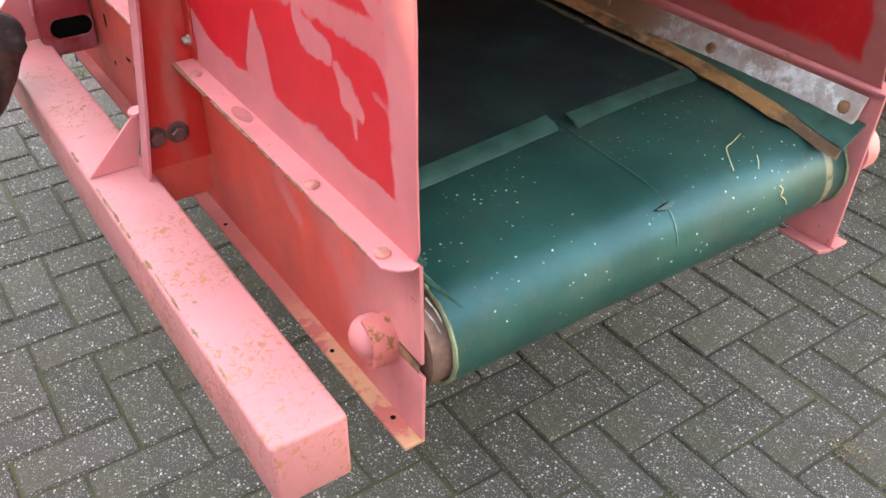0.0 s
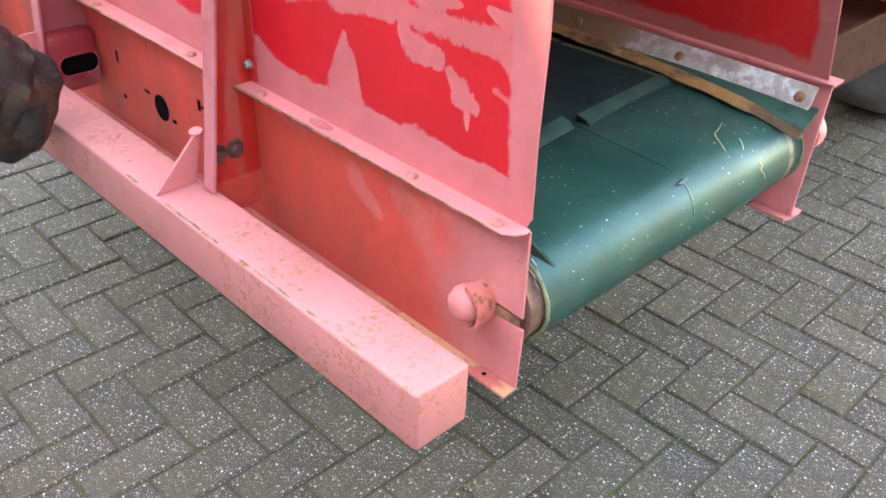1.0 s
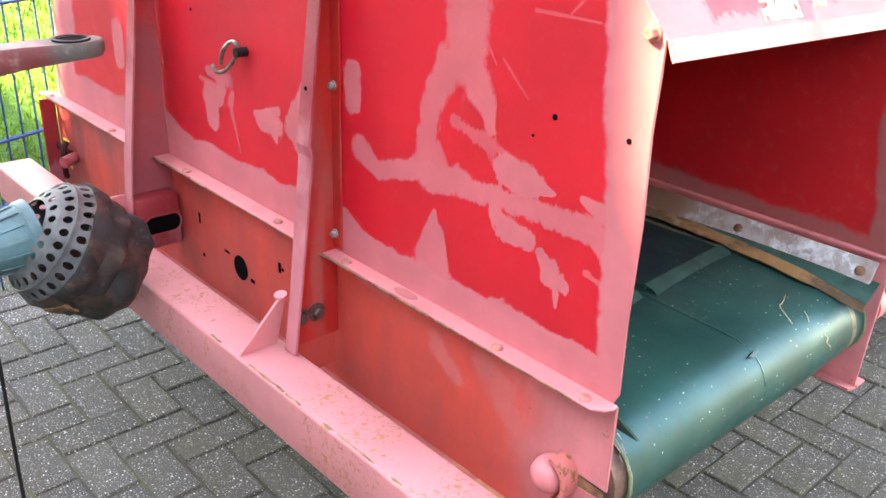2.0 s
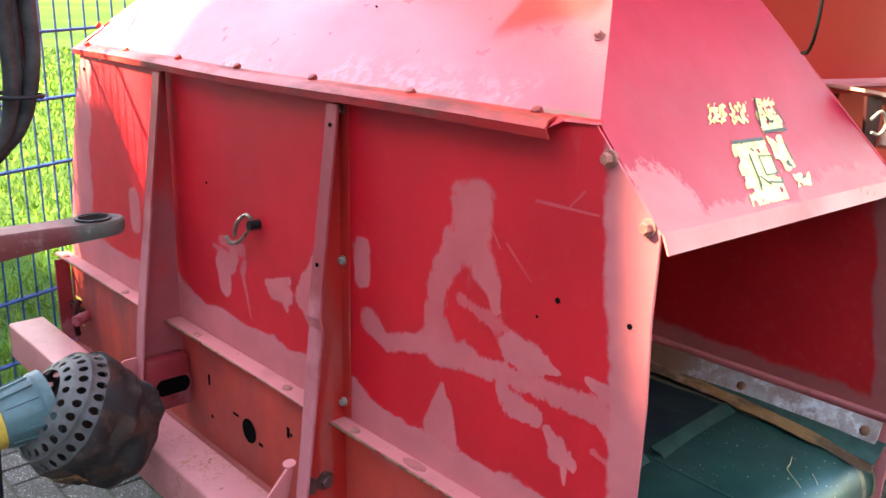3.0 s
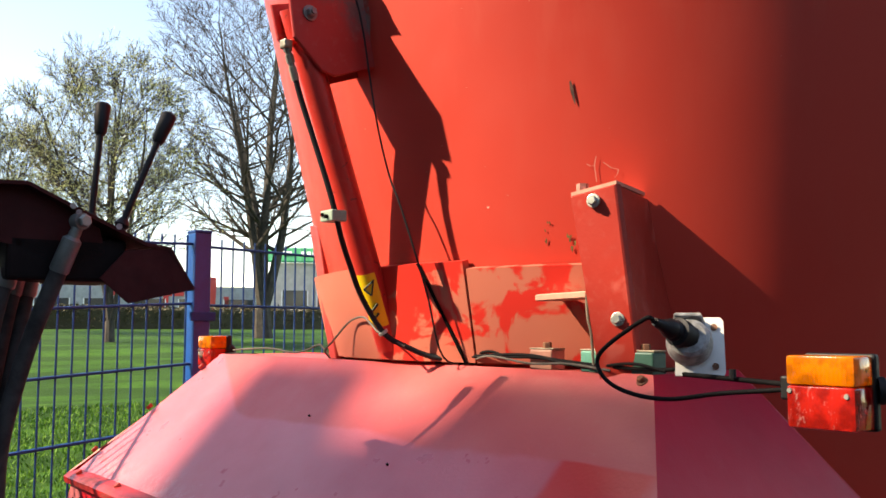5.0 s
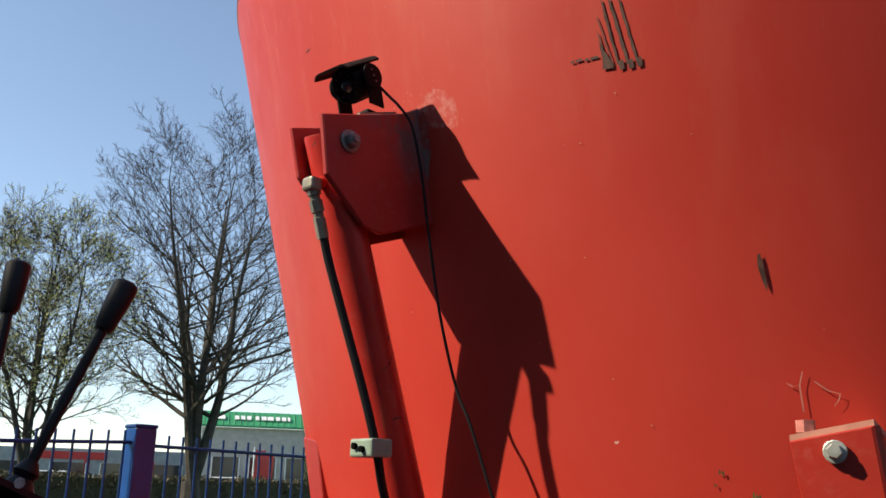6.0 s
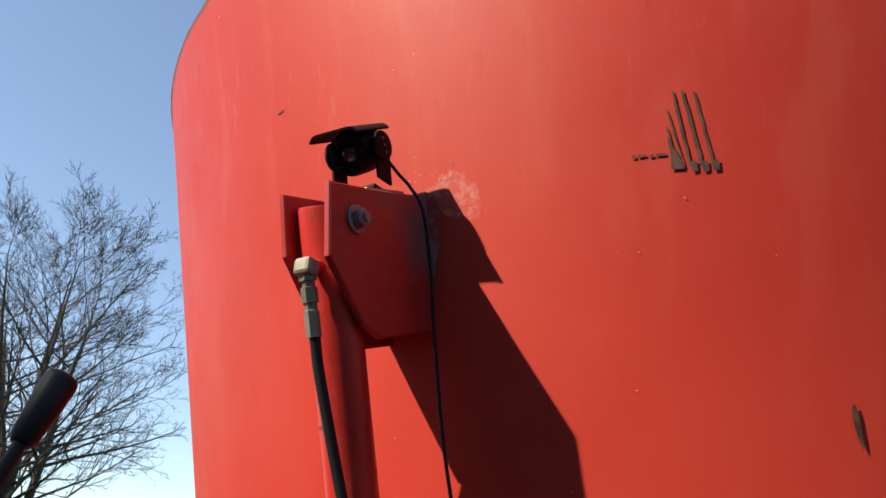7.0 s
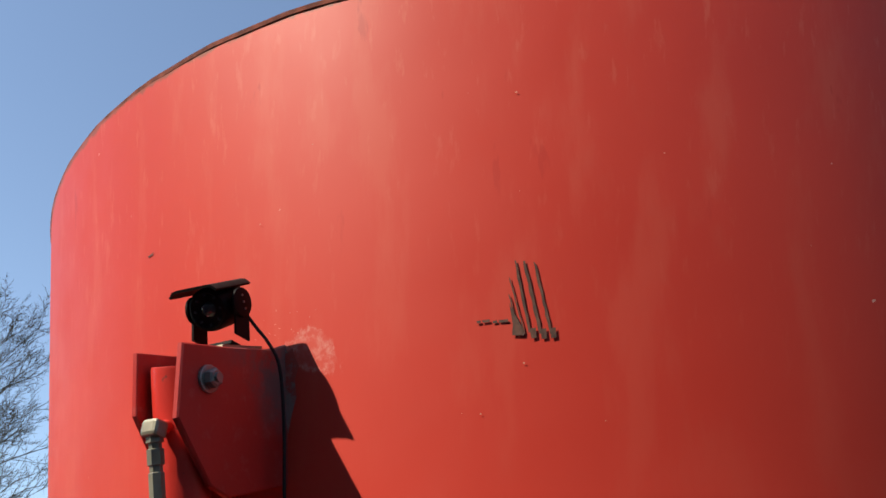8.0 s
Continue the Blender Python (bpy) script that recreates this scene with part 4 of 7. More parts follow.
part("belt", sheet(belt, 170, 24, 0.006), M_BELT, conveyor, "worn dark green conveyor belt, tunnel shade painted under the hood, shiny over the roller", True)
for y in (0.0432, 0.8362):
    prof = [V(belt(i / 120, 0)) for i in range(40, 100)]
    part("belt_edge", sweep([(p.x, y, RZ + (p.z - RZ) * 0.965 if p.z > RZ - 0.2 else p.z) for p in prof], 0.0035, 6, 1, smoothed=False), M_BELTEDGE, conveyor, "frayed pale belt edge")


def splice(y0, y1, x0, x1):
    """A raised overlap that runs across the belt."""
    def place(u, v):
        y = y0 + (y1 - y0) * u
        x = x0 + (x1 - x0) * u
        h = (0.002, 0.014, 0.012, 0.010, 0.001)[round(v * 4)]
        return (x + (-0.001, 0.001, 0.009, 0.022, 0.034)[round(v * 4)], y, RZ + RR + 0.001 + h)
    return sheet(place, 12, 4, 0.004)


part("belt_splice", splice(0.775, 0.475, -0.300, -0.285), M_SPLICE, conveyor, "raised belt overlap", True)
part("belt_splice", splice(0.445, 0.060, -0.298, -0.262), M_SPLICE, conveyor, "", True)
part("belt_crease", sweep([(-0.285, 0.462, 0.6340), (-0.17, 0.452, 0.6350), (-0.06, 0.444, 0.6350), (-0.0135, 0.440, 0.6195), (0.0105, 0.436, 0.5915), (0.0180, 0.433, 0.560)], 0.0060, 8, 6), M_BELT, conveyor, "", True)


def on_roller(a, y, off=0.0):
    r = RR + 0.004 + off
    return V((RX + r * math.sin(a), y, RZ + r * math.cos(a)))


part("belt_cut", slab([on_roller(a, y, 0.0006) for a, y in ((0.53, 0.412), (0.49, 0.428), (0.47, 0.447), (0.50, 0.440), (0.545, 0.424))], (0.0005, 0, 0.0008)), M_HOLE, conveyor, "torn cut in the belt")
part("cut_flap", slab([on_roller(a, y, 0.001) for a, y in ((0.535, 0.418), (0.51, 0.440), (0.50, 0.456), (0.56, 0.452), (0.60, 0.432))], (0.0008, 0, 0.0012)), M_SPLICE, conveyor, "lifted rubber beside the cut")
M_STRAW = plain("dry straw", (0.55, 0.47, 0.28), 0.8)
for pts in ([(-0.085, 0.674, 0.644), (-0.072, 0.640, 0.645), (-0.068, 0.622, 0.643), (-0.045, 0.602, 0.642), (-0.022, 0.588, 0.636)],
            [(-0.031, 0.651, 0.638), (-0.018, 0.640, 0.635), (-0.010, 0.632, 0.630)], [on_roller(a, y, 0.001) for a, y in ((1.02, 0.662), (1.12, 0.668), (1.22, 0.662), (1.34, 0.672), (1.46, 0.676))]):
    part("straw", sweep(pts, 0.0009, 5, 4), M_STRAW, conveyor)


def flap(u, v):
    return (-0.055 + 0.060 * u + 0.010 * v * u, 0.009 + (0.020 + 0.028 * u) * v, 0.716 - 0.016 * u - (0.050 + 0.010 * u) * v)


part("corner_flap", sheet(flap, 8, 6, 0.004), M_SKIRT, conveyor, "bent rubber corner flap", True)
part("rubber_skirt", slab([(-1.95, 0.007, 0.716), (-0.06, 0.007, 0.716), (-0.06, 0.052, 0.655), (-1.95, 0.052, 0.655)], (0, 0.003, 0.004)), M_SKIRT, conveyor)
for i, (x, z) in enumerate(((0.007, 0.652), (0.009, 0.672))):
    part("frayed_cord", sweep([(x, 0.006, z), (x + 0.006, 0.012, z - 0.012), (x + 0.002, 0.02, z - 0.026), (x + 0.008, 0.024, z - 0.04)], 0.0009, 5, 3), M_GREYPL, conveyor)


# ---- hood ----
H_BL, H_TL, H_TR, H_C = V((-1.912, 0.020, 1.360)), V((-1.784, 0.356, 1.657)), V((-0.366, 0.358, 1.656)), V((-0.106, 0.004, 1.363))


def hood(u, v):
    p = mix3(mix3(H_BL, H_C, u), mix3(H_TL, H_TR, u), v)
    bow = math.sin(u * math.pi) * math.sin(v * math.pi)
    dent = 0.006 * math.exp(-(((u - 0.68) / 0.12) ** 2 + ((v - 0.62) / 0.2) ** 2)) + 0.004 * math.sin(u * 17 + v * 3) * bow
    return p + V((0, -0.64, 0.77)) * (0.006 * bow - dent * min(1.0, 4 * (1 - v)) * min(1.0, 6 * v))


part("hood_sheet", sheet(hood, 48, 16, 0.004), M_HOOD, conveyor, "sloping hood sheet in dull pink primer over red", True)


def hood_lip(u, v):
    x = -1.905 + 1.727 * u
    return (x + (0.02 * v if u > 0.99 else 0), 0.026 * (1 - u) ** 3 + (0.006, -0.006, -0.026, -0.036, -0.034)[round(v * 4)], (1.3625, 1.3620, 1.359, 1.351, 1.339)[round(v * 4)] + 0.002 * math.sin(u * 9))


part("hood_lip", sheet(hood_lip, 40, 4, 0.0035), M_LIP, conveyor, "folded red drip edge", True)
part("lip_end", slab([(-0.178, -0.034, 1.341), (-0.165, -0.028, 1.354), (-0.155, -0.012, 1.362), (-0.100, -0.004, 1.363), (-0.100, 0.004, 1.365), (-0.178, 0.004, 1.365)], (0, 0.002, 0.003)), M_RED, conveyor)
part("hood_top", box((-1.80, 0.356, 1.650), (-0.364, 0.590, 1.6545), 0.001), M_HOOD, conveyor)
part("hood_back", slab([(-1.80, 0.592, 1.654), (-0.362, 0.592, 1.654), (-0.042, 0.848, 1.20), (-1.98, 0.848, 1.20)], (0, 0.003, 0.003)), M_RED, conveyor)
for x in (-1.837, -1.585, -1.303, -1.04, -0.766, -0.488, -0.215):
    part("bolt", hexbolt((x, 0.004, 1.3645), (0, -0.5, 0.86), 0.0085, 0.009, False), plain("red bolt", (0.33, 0.03, 0.02), 0.5) if x == -1.837 else bpy.data.materials["red bolt"], conveyor)
for p in ((-1.885, 0.06, 1.412), (-1.80, 0.31, 1.620), (-1.842, 0.185, 1.516)):
    part("bolt", hexbolt(p, (-0.3, -0.6, 0.75), 0.009, 0.010, False), bpy.data.materials["red bolt"], conveyor)
part("bolt", hexbolt((-0.214, 0.129, 1.466), (0, -0.64, 0.77), 0.0062, 0.008), M_PRIMBOLT, conveyor)
part("bolt", hexbolt((-0.377, 0.345, 1.645), (0, -0.64, 0.77), 0.0065, 0.008), M_RUSTY, conveyor)
for x, y in ((-0.771, 0.156), (-1.12, 0.22)):
    z = 1.363 + (1.656 - 1.363) * y / 0.356
    part("drilled_hole", lathe([(0.002, 0.0022), (0.006, 0.0022)], (x, y, z), (0, -0.64, 0.77), 8), M_HOLE, conveyor)

# ---- end cover of the hood ----
C_FAR_TOP, C_FAR_LOW, C_NEAR_LOW = V((-0.361, 0.592, 1.656)), V((-0.040, 0.846, 1.197)), V((0.008, -0.004, 1.239))


def cover(u, v):
    """u down the slope, v from the near edge to the far one."""
    near = mix3(H_TR, H_C, u / 0.72) if u < 0.72 else mix3(H_C, C_NEAR_LOW, (u - 0.72) / 0.28)
    far = mix3(C_FAR_TOP, C_FAR_LOW, u)
    return mix3(near, far, v) + V((0.7, 0, 0.7)) * (-0.010 * math.sin(u * math.pi) * math.sin(v * math.pi))


part("end_cover", sheet(cover, 25, 20, 0.004), M_COVER, conveyor, "crimson end cover with primer edge and torn yellow labels", True)
part("cover_flange", sheet(lambda u, v: V(cover(1.0, u)) + V((0.011, 0, -0.026)) * v, 20, 1, 0.003), M_PRIMER, conveyor, "primed lower flange of the cover")


def film_patch(u0, v0, u1, v1, seed, torn=0.35, nu=12, nv=12, fine=1.0):
    """A torn scrap of label film lying on the cover."""
    rnd = random.Random(seed)
    bm = bmesh.new()
    off = V((0.72, 0, 0.69)) * 0.0012
    grid = [[bm.verts.new(V(cover(u0 + (u1 - u0) * i / nu, v0 - 0.40 * (u1 - u0) * i / nu + (v1 - v0) * j / nv)) + off) for j in range(nv + 1)] for i in range(nu + 1)]
    jit = rnd.uniform(0, 50)
    for i in range(nu):
        for j in range(nv):
            edge = min(i, j, nu - 1 - i, nv - 1 - j) / 5
            if noise.noise(V((i / nu * (u1 - u0) * 44 * fine + jit, j / nv * (v1 - v0) * 55 * fine, seed))) + 0.14 * noise.noise(V((i * 0.5, j * 0.5 + jit, seed))) + 0.45 * min(1, edge) > torn - 0.16:
                bm.faces.new((grid[i][j], grid[i + 1][j], grid[i + 1][j + 1], grid[i][j + 1]))
    for v in list(bm.verts):
        if not v.link_faces:
            bm.verts.remove(v)
    if not bm.faces:
        bm.faces.new([bm.verts.new(V(cover(u0 + a, v0 + b)) + off) for a, b in ((0, 0), (0.02, 0), (0.02, 0.02))])
    return bm


# ---- posts between the beam and the panels ----
def post(x0, line, side_paint, label):
    """A plate standing off the panel with a turned front flange, wider towards its foot; line gives stand-off, height and flange width."""
    foot_z, top_z = line[-1][1], line[0][1]
    part("post_web", slab([(x0, y + 0.0052, z) for y, z, _ in line] + [(x0, 0.0, foot_z), (x0, -0.004, top_z)], (0.005, 0, 0)), side_paint, conveyor, "red side plate of the post")
    bm = bmesh.new()
    for (ya, za, wa), (yb, zb, wb) in zip(line, line[1:]):
        slab([(x0, ya, za), (x0 + wa, ya, za), (x0 + wb, yb, zb), (x0, yb, zb)], (0, 0.005, 0), bm)
    return part("support_post", bm, M_POST, conveyor, label)


post(-0.676, [(-0.030, 1.333, 0.030), (-0.080, 0.950, 0.036), (-0.077, 0.930, 0.041), (-0.106, 0.66, 0.034), (-0.122, 0.542, 0.034)], M_SEAM, "tapered support post, faded primer on its front flange")
post(-1.372, [(-0.030, 1.333, 0.034), (-0.086, 0.93, 0.036), (-0.112, 0.74, 0.036), (-0.126, 0.60, 0.036)], M_POSTWEB, "tapered support post, faded primer on its front flange")
for y in (-0.090, -0.052):
    part("bolt", hexbolt((-0.671, y, 0.602), (1, 0, 0), 0.0135, 0.012), M_DARKBOLT, conveyor, "dark oily bolt head")
for z, x in ((1.298, -0.658), (1.05, -0.656)):
    part("drilled_hole", lathe([(-0.001, 0.004), (0.001, 0.004)], (x, -0.0325 - (1.333 - z) * 0.1358, z), (0, -1, 0), 10), M_HOLE, conveyor)
part("post_foot", slab([(-0.676, -0.11, 0.60), (-0.676, -0.006, 0.60), (-0.676, -0.006, 0.47), (-0.676, -0.11, 0.47)], (0.004, 0, 0)), M_WEB, conveyor)
part("frame_box", box((-1.375, -0.118, 0.505), (-1.322, -0.004, 0.645), 0.014), M_BOX, conveyor, "folded bracket with an oval slot", True)
oval = [(-1.3215, -0.055 + (0.026 if math.cos(a) > 0 else -0.026) + 0.021 * math.cos(a), 0.570 + 0.024 * math.sin(a)) for a in (2 * math.pi * (i + 0.5) / 24 for i in range(24))]
part("oval_slot", slab(oval, (0.0012, 0, 0)), M_HOLE, conveyor)
part("slot_rim", sweep([(x + 0.0012, y, z) for x, y, z in oval] + [(oval[0][0] + 0.0012, oval[0][1], oval[0][2])], 0.0022, 6, 1, smoothed=False), M_BOX, conveyor, "", True)
part("box_gusset", slab([(-1.372, -0.112, 0.648), (-1.372, -0.155, 0.648), (-1.372, -0.20, 0.60), (-1.372, -0.20, 0.540), (-1.372, -0.112, 0.540)], (0.006, 0, 0)), M_PRIMER, conveyor)
part("end_flange", box((-2.134, -0.046, 0.428), (-2.127, -0.0005, 0.700), 0.002), M_BOX, conveyor, "dark turned end of the side frame")
part("latch_plate", slab([(-2.125, -0.004, 0.560), (-2.02, -0.004, 0.562), (-2.02, -0.004, 0.545), (-2.125, -0.004, 0.542)], (0, -0.012, 0), None, 0.002), M_DARKRED, conveyor)
part("latch_pin", rod((-2.005, -0.002, 0.545), (-1.985, -0.050, 0.540), 0.017, 14), M_BOX, conveyor, "stub pin of a latch", True)
part("latch_arm", sweep([(-2.04, -0.012, 0.585), (-2.035, -0.025, 0.57), (-2.03, -0.032, 0.54), (-2.03, -0.032, 0.50), (-2.035, -0.028, 0.478)], 0.009, 8), M_DARKRED, conveyor, "", True)
# three slots filled with bright yellow
for x0, x1, z0, z1 in ((-2.105, -2.055, 0.574, 0.582), (-2.066, -2.052, 0.528, 0.556), (-2.105, -2.055, 0.492, 0.501)):
    part("light_slot", box((x0, -0.0012, z0), (x1, 0.0, z1)), M_SLOT, conveyor)

# ---- the square beam in front ----
beam = thing("support_beam", (-1.05, -0.16, 0.447), "long square steel beam in chipped pink primer", "beam")
BX0, BX1, BY0, BY1, BZ0, BZ1 = -2.105, 0.004, -0.207, -0.103, 0.429, 0.537
bm = box((BX0, BY0, BZ0), (BX1, BY1, BZ1), 0.007, None, 3)
part("tube", bm, M_BEAM, beam, "pink-primed square tube", True)
part("gusset", slab([(-0.716, -0.203, 0.5375), (-0.716, -0.118, 0.5375), (-0.716, -0.095, 0.632), (-0.716, -0.108, 0.634)], (0.006, 0, 0), None, 0.001), M_PRIMER, beam, "triangular gusset plate")
part("weld_tab", lathe([(0, 0.013), (0.006, 0.013)], (-0.718, -0.101, 0.631), (0.1, -0.2, 1), 12), M_PRIMER, beam)
rnd = random.Random(4)
for x, w in ((-0.62, 0.030), (-0.575, 0.018), (-0.53, 0.022), (-0.37, 0.026), (-0.32, 0.016), (-0.42, 0.012), (-0.66, 0.012), (-0.24, 0.010), (-0.80, 0.02), (-0.15, 0.014)):
    pts = [(x + 1.5 * w * math.cos(a) * rnd.uniform(0.6, 1.15), BY0 + 0.0055 + 0.0022 * math.sin(a) * rnd.uniform(0.3, 1.5)) for a in (2 * math.pi * i / 14 for i in range(14))]
    part("paint_chip", slab([(px, py, BZ1 + 0.0002 - max(0, (BY0 + 0.006 - py)) * 0.55) for px, py in pts], (0, 0, 0.0005)), M_CHIP if rnd.random() > 0.4 else M_RUSTY, beam)

# ---- torn labels on the end cover ----
label_thing = thing("warning_label", (0.02, 0.25, 1.30), "torn yellow warning label scraps stuck to the end cover", "label")
for k, (a, b, c, d, torn) in enumerate(((0.665, 0.385, 0.735, 0.465, 0.42), (0.665, 0.475, 0.740, 0.555, 0.45), (0.655, 0.590, 0.720, 0.690, 0.42), (0.715, 0.570, 0.775, 0.675, 0.16),
                                        (0.785, 0.545, 0.905, 0.615, 0.20), (0.790, 0.385, 0.985, 0.530, 0.07), (0.915, 0.535, 0.960, 0.610, 0.34))):
    part("film_scrap", film_patch(a, b, c, d, k + 3, torn, 46, 34, 1.5 if k < 3 else 0.8), M_FILM, label_thing)


def cover_line(pts, wide, lift=0.002):
    bm = bmesh.new()
    for (ua, va), (ub, vb) in zip(pts, pts[1:]):
        a, b = V(cover(ua, va)), V(cover(ub, vb))
        n = V((0.72, 0, 0.69))
        s = (b - a).cross(n).normalized() * wide / 2
        slab([a + s + n * lift, b + s + n * lift, b - s + n * lift, a - s + n * lift], n * 0.0004, bm)
    return bm


for pts, w in ((((0.796, 0.392), (0.793, 0.525)), 0.009), (((0.845, 0.455), (0.848, 0.505), (0.905, 0.480), (0.905, 0.432)), 0.004), (((0.845, 0.455), (0.905, 0.432)), 0.004), (((0.835, 0.425), (0.935, 0.385)), 0.005),
               (((0.925, 0.425), (0.935, 0.470), (0.920, 0.482)), 0.006), (((0.820, 0.445), (0.828, 0.452)), 0.005), (((0.925, 0.385), (0.945, 0.375)), 0.004), (((0.905, 0.405), (0.935, 0.425)), 0.005),
               (((0.655, 0.600), (0.752, 0.555)), 0.005), (((0.690, 0.672), (0.752, 0.665)), 0.004), (((0.772, 0.550), (0.768, 0.655)), 0.009), (((0.722, 0.605), (0.742, 0.612), (0.736, 0.625)), 0.007),
               (((0.810, 0.600), (0.870, 0.580)), 0.005), (((0.872, 0.560), (0.882, 0.545), (0.890, 0.560)), 0.009), (((0.925, 0.575), (0.935, 0.560)), 0.005)):
    part("print_line", cover_line(pts, w * 0.65), M_INK, label_thing)

# ---- mixing tub ----
TCX, TCY, TR, TK, TTOP, TLOW = -0.961, 1.229, 1.005, 0.225, 2.850, 1.36


def tub_at(angle, z, off=0.0):
    """angle 0 looks towards the camera's side (-y), positive to +x."""
    r = TR + TK * (z - 2.3) + off
    return V((TCX + r * math.sin(angle), TCY - r * math.cos(angle), z))


def tub_angle(x, y):
    return math.atan2(x - TCX, TCY - y)


tub = thing("mixing_tub", (TCX, TCY, TLOW), "large orange-red conical feed mixing tub with faded streaks", "tub")
part("shell", sheet(lambda u, v: tub_at((u * 2 + 1) * math.pi, TLOW + (TTOP - TLOW) * v, 0.0015 * math.sin(u * 40) * math.sin(v * 5)), 128, 20, 0.006), M_TUB, tub, "sun-faded conical sheet shell", True)
# three unseen pieces added below the tub to block sky light from the paving
part("lower_shell", sheet(lambda u, v: tub_at(1.22 + 3.84 * u, 0.64 + (TLOW - 0.64) * v), 60, 8, 0.006), M_TUB, tub, "", True)
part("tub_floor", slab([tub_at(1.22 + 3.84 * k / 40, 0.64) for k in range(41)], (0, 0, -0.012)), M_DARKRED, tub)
part("chassis_beam", box((-1.75, 1.00, 0.46), (-0.18, 2.3, 0.632), 0.01), M_DARKRED, tub, "unseen dark block added under the tub to shade the paving")
part("rim", sheet(lambda u, v: tub_at((u * 2 + 1) * math.pi, TTOP + 0.004 * v + 0.001 * math.sin(u * 300), 0.002 - 0.008 * v), 160, 1, 0.006), plain("rusty rim", (0.26, 0.065, 0.040), 0.8, 0, 0.5, 40), tub, "rusty upper rim", True)
part("floor_plate", lathe([(0, 0.86), (0.012, 0.86)], (TCX, TCY, 1.345), (0, 0, 1), 64), M_RED, tub)


def band_piece(a0, a1, z0, z1, off):
    return sheet(lambda u, v: tub_at(a0 + (a1 - a0) * u, z0 + (z1 - z0) * v, off), 24, 3, 0.02)


a_l, a_m, a_r = -0.62, 0.115, 0.56
part("band", band_piece(a_l, a_m + 0.10, 1.662, 1.852, 0.026), M_BAND, tub, "wide lower band, patchy red and primer", True)
part("band", band_piece(a_m + 0.105, a_r, 1.662, 1.838, 0.024), M_BAND, tub, "", True)
part("seam_line", slab([tub_at(a_m - 0.02, 1.852, 0.028), tub_at(a_m - 0.012, 1.852, 0.028), tub_at(a_m + 0.082, 1.662, 0.028), tub_at(a_m + 0.074, 1.662, 0.028)], (0, -0.002, 0)), M_HOLE, tub)
part("edge_strip", slab([(-1.436, 0.412, 1.985), (-1.372, 0.394, 1.975), (-1.292, 0.398, 1.655), (-1.338, 0.412, 1.655)], (0.006, 0.022, 0), None, 0.002), M_PLATE, tub, "dark red upright strip")
part("tub_ledge", sheet(lambda u, v: tub_at(tub_angle(-0.30, 0.6) + 0.75 * u, 1.362, -0.01 + 0.10 * v), 16, 2, 0.006), M_PRIMER, tub, "narrow ledge round the tub's foot", True)


def tub_mark(points, off=0.0012):
    """A flat mark on the tub from (x offset, z) corners round an anchor."""
    bm = bmesh.new()
    bm.faces.new([bm.verts.new(tub_at(a, z, off)) for a, z in points])
    return bm


M_SPECK = plain("bleached paint", (0.56, 0.22, 0.17), 0.6)
M_SCRAPE = plain("dark scraped metal", (0.085, 0.035, 0.022), 0.7, 0, 0.5, 80)
ang = 0.30
rnd = random.Random(9)
for a0, z0, a1, z1, wid in ((0.3115, 2.4690, 0.3244, 2.3880, 0.0020), (0.3208, 2.4680, 0.3363, 2.3860, 0.0026), (0.3320, 2.4660, 0.3470, 2.3860, 0.0021), (0.3046, 2.4500, 0.3189, 2.3870, 0.0011), (0.3035, 2.4310, 0.3130, 2.3870, 0.0012)):
    pts = []
    for q in range(13):
        w = wid * 0.72 * (0.6 + 0.4 * min(1, q / 2)) * rnd.uniform(0.8, 1.15)
        pts.append((a0 + (a1 - a0) * q / 12 + rnd.uniform(-0.0004, 0.0004), z0 + (z1 - z0) * q / 12, w))
    part("scrape", tub_mark([(a + w, z) for a, z, w in pts] + [(a - w, z) for a, z, w in reversed(pts)]), M_SCRAPE, tub, "dark scraped stripe")
part("scrape", tub_mark([(0.3035, 2.4210), (0.3065, 2.4130), (0.3110, 2.4050), (0.3170, 2.3930), (0.3185, 2.3850), (0.3055, 2.3855), (0.3065, 2.3980)], 0.0016), M_SCRAPE, tub)
for a0, a1, z in ((0.2670, 0.2715, 2.4025), (0.2730, 0.2815, 2.4030), (0.2845, 0.2895, 2.4015), (0.2910, 0.3015, 2.4020)):
    part("scrape", tub_mark([(a0, z + 0.0012), (a1, z + 0.0018), (a1 + 0.0006, z - 0.0012), (a0 + 0.001, z - 0.0018)]), M_SCRAPE, tub)
for a0, z in ((0.3280, 2.3870), (0.3390, 2.3860), (0.3490, 2.3865)):
    part("scrape", tub_mark([(a0 - 0.0035, z + 0.005), (a0 + 0.003, z + 0.006), (a0 + 0.0035, z - 0.005), (a0 - 0.002, z - 0.006)], 0.0016), M_SCRAPE, tub)
sp = 0.4665
part("scrape", tub_mark([(sp - 0.0045, 2.152), (sp - 0.0015, 2.154), (sp + 0.001, 2.145), (sp + 0.0045, 2.118), (sp + 0.0035, 2.112), (sp - 0.0005, 2.122), (sp - 0.005, 2.14)]), M_SCRAPE, tub)
sk = -0.198
part("scrape", tub_mark([(sk - 0.008, 2.5755), (sk + 0.006, 2.5775), (sk + 0.003, 2.5745), (sk - 0.006, 2.5735)]), M_SCRAPE, tub)
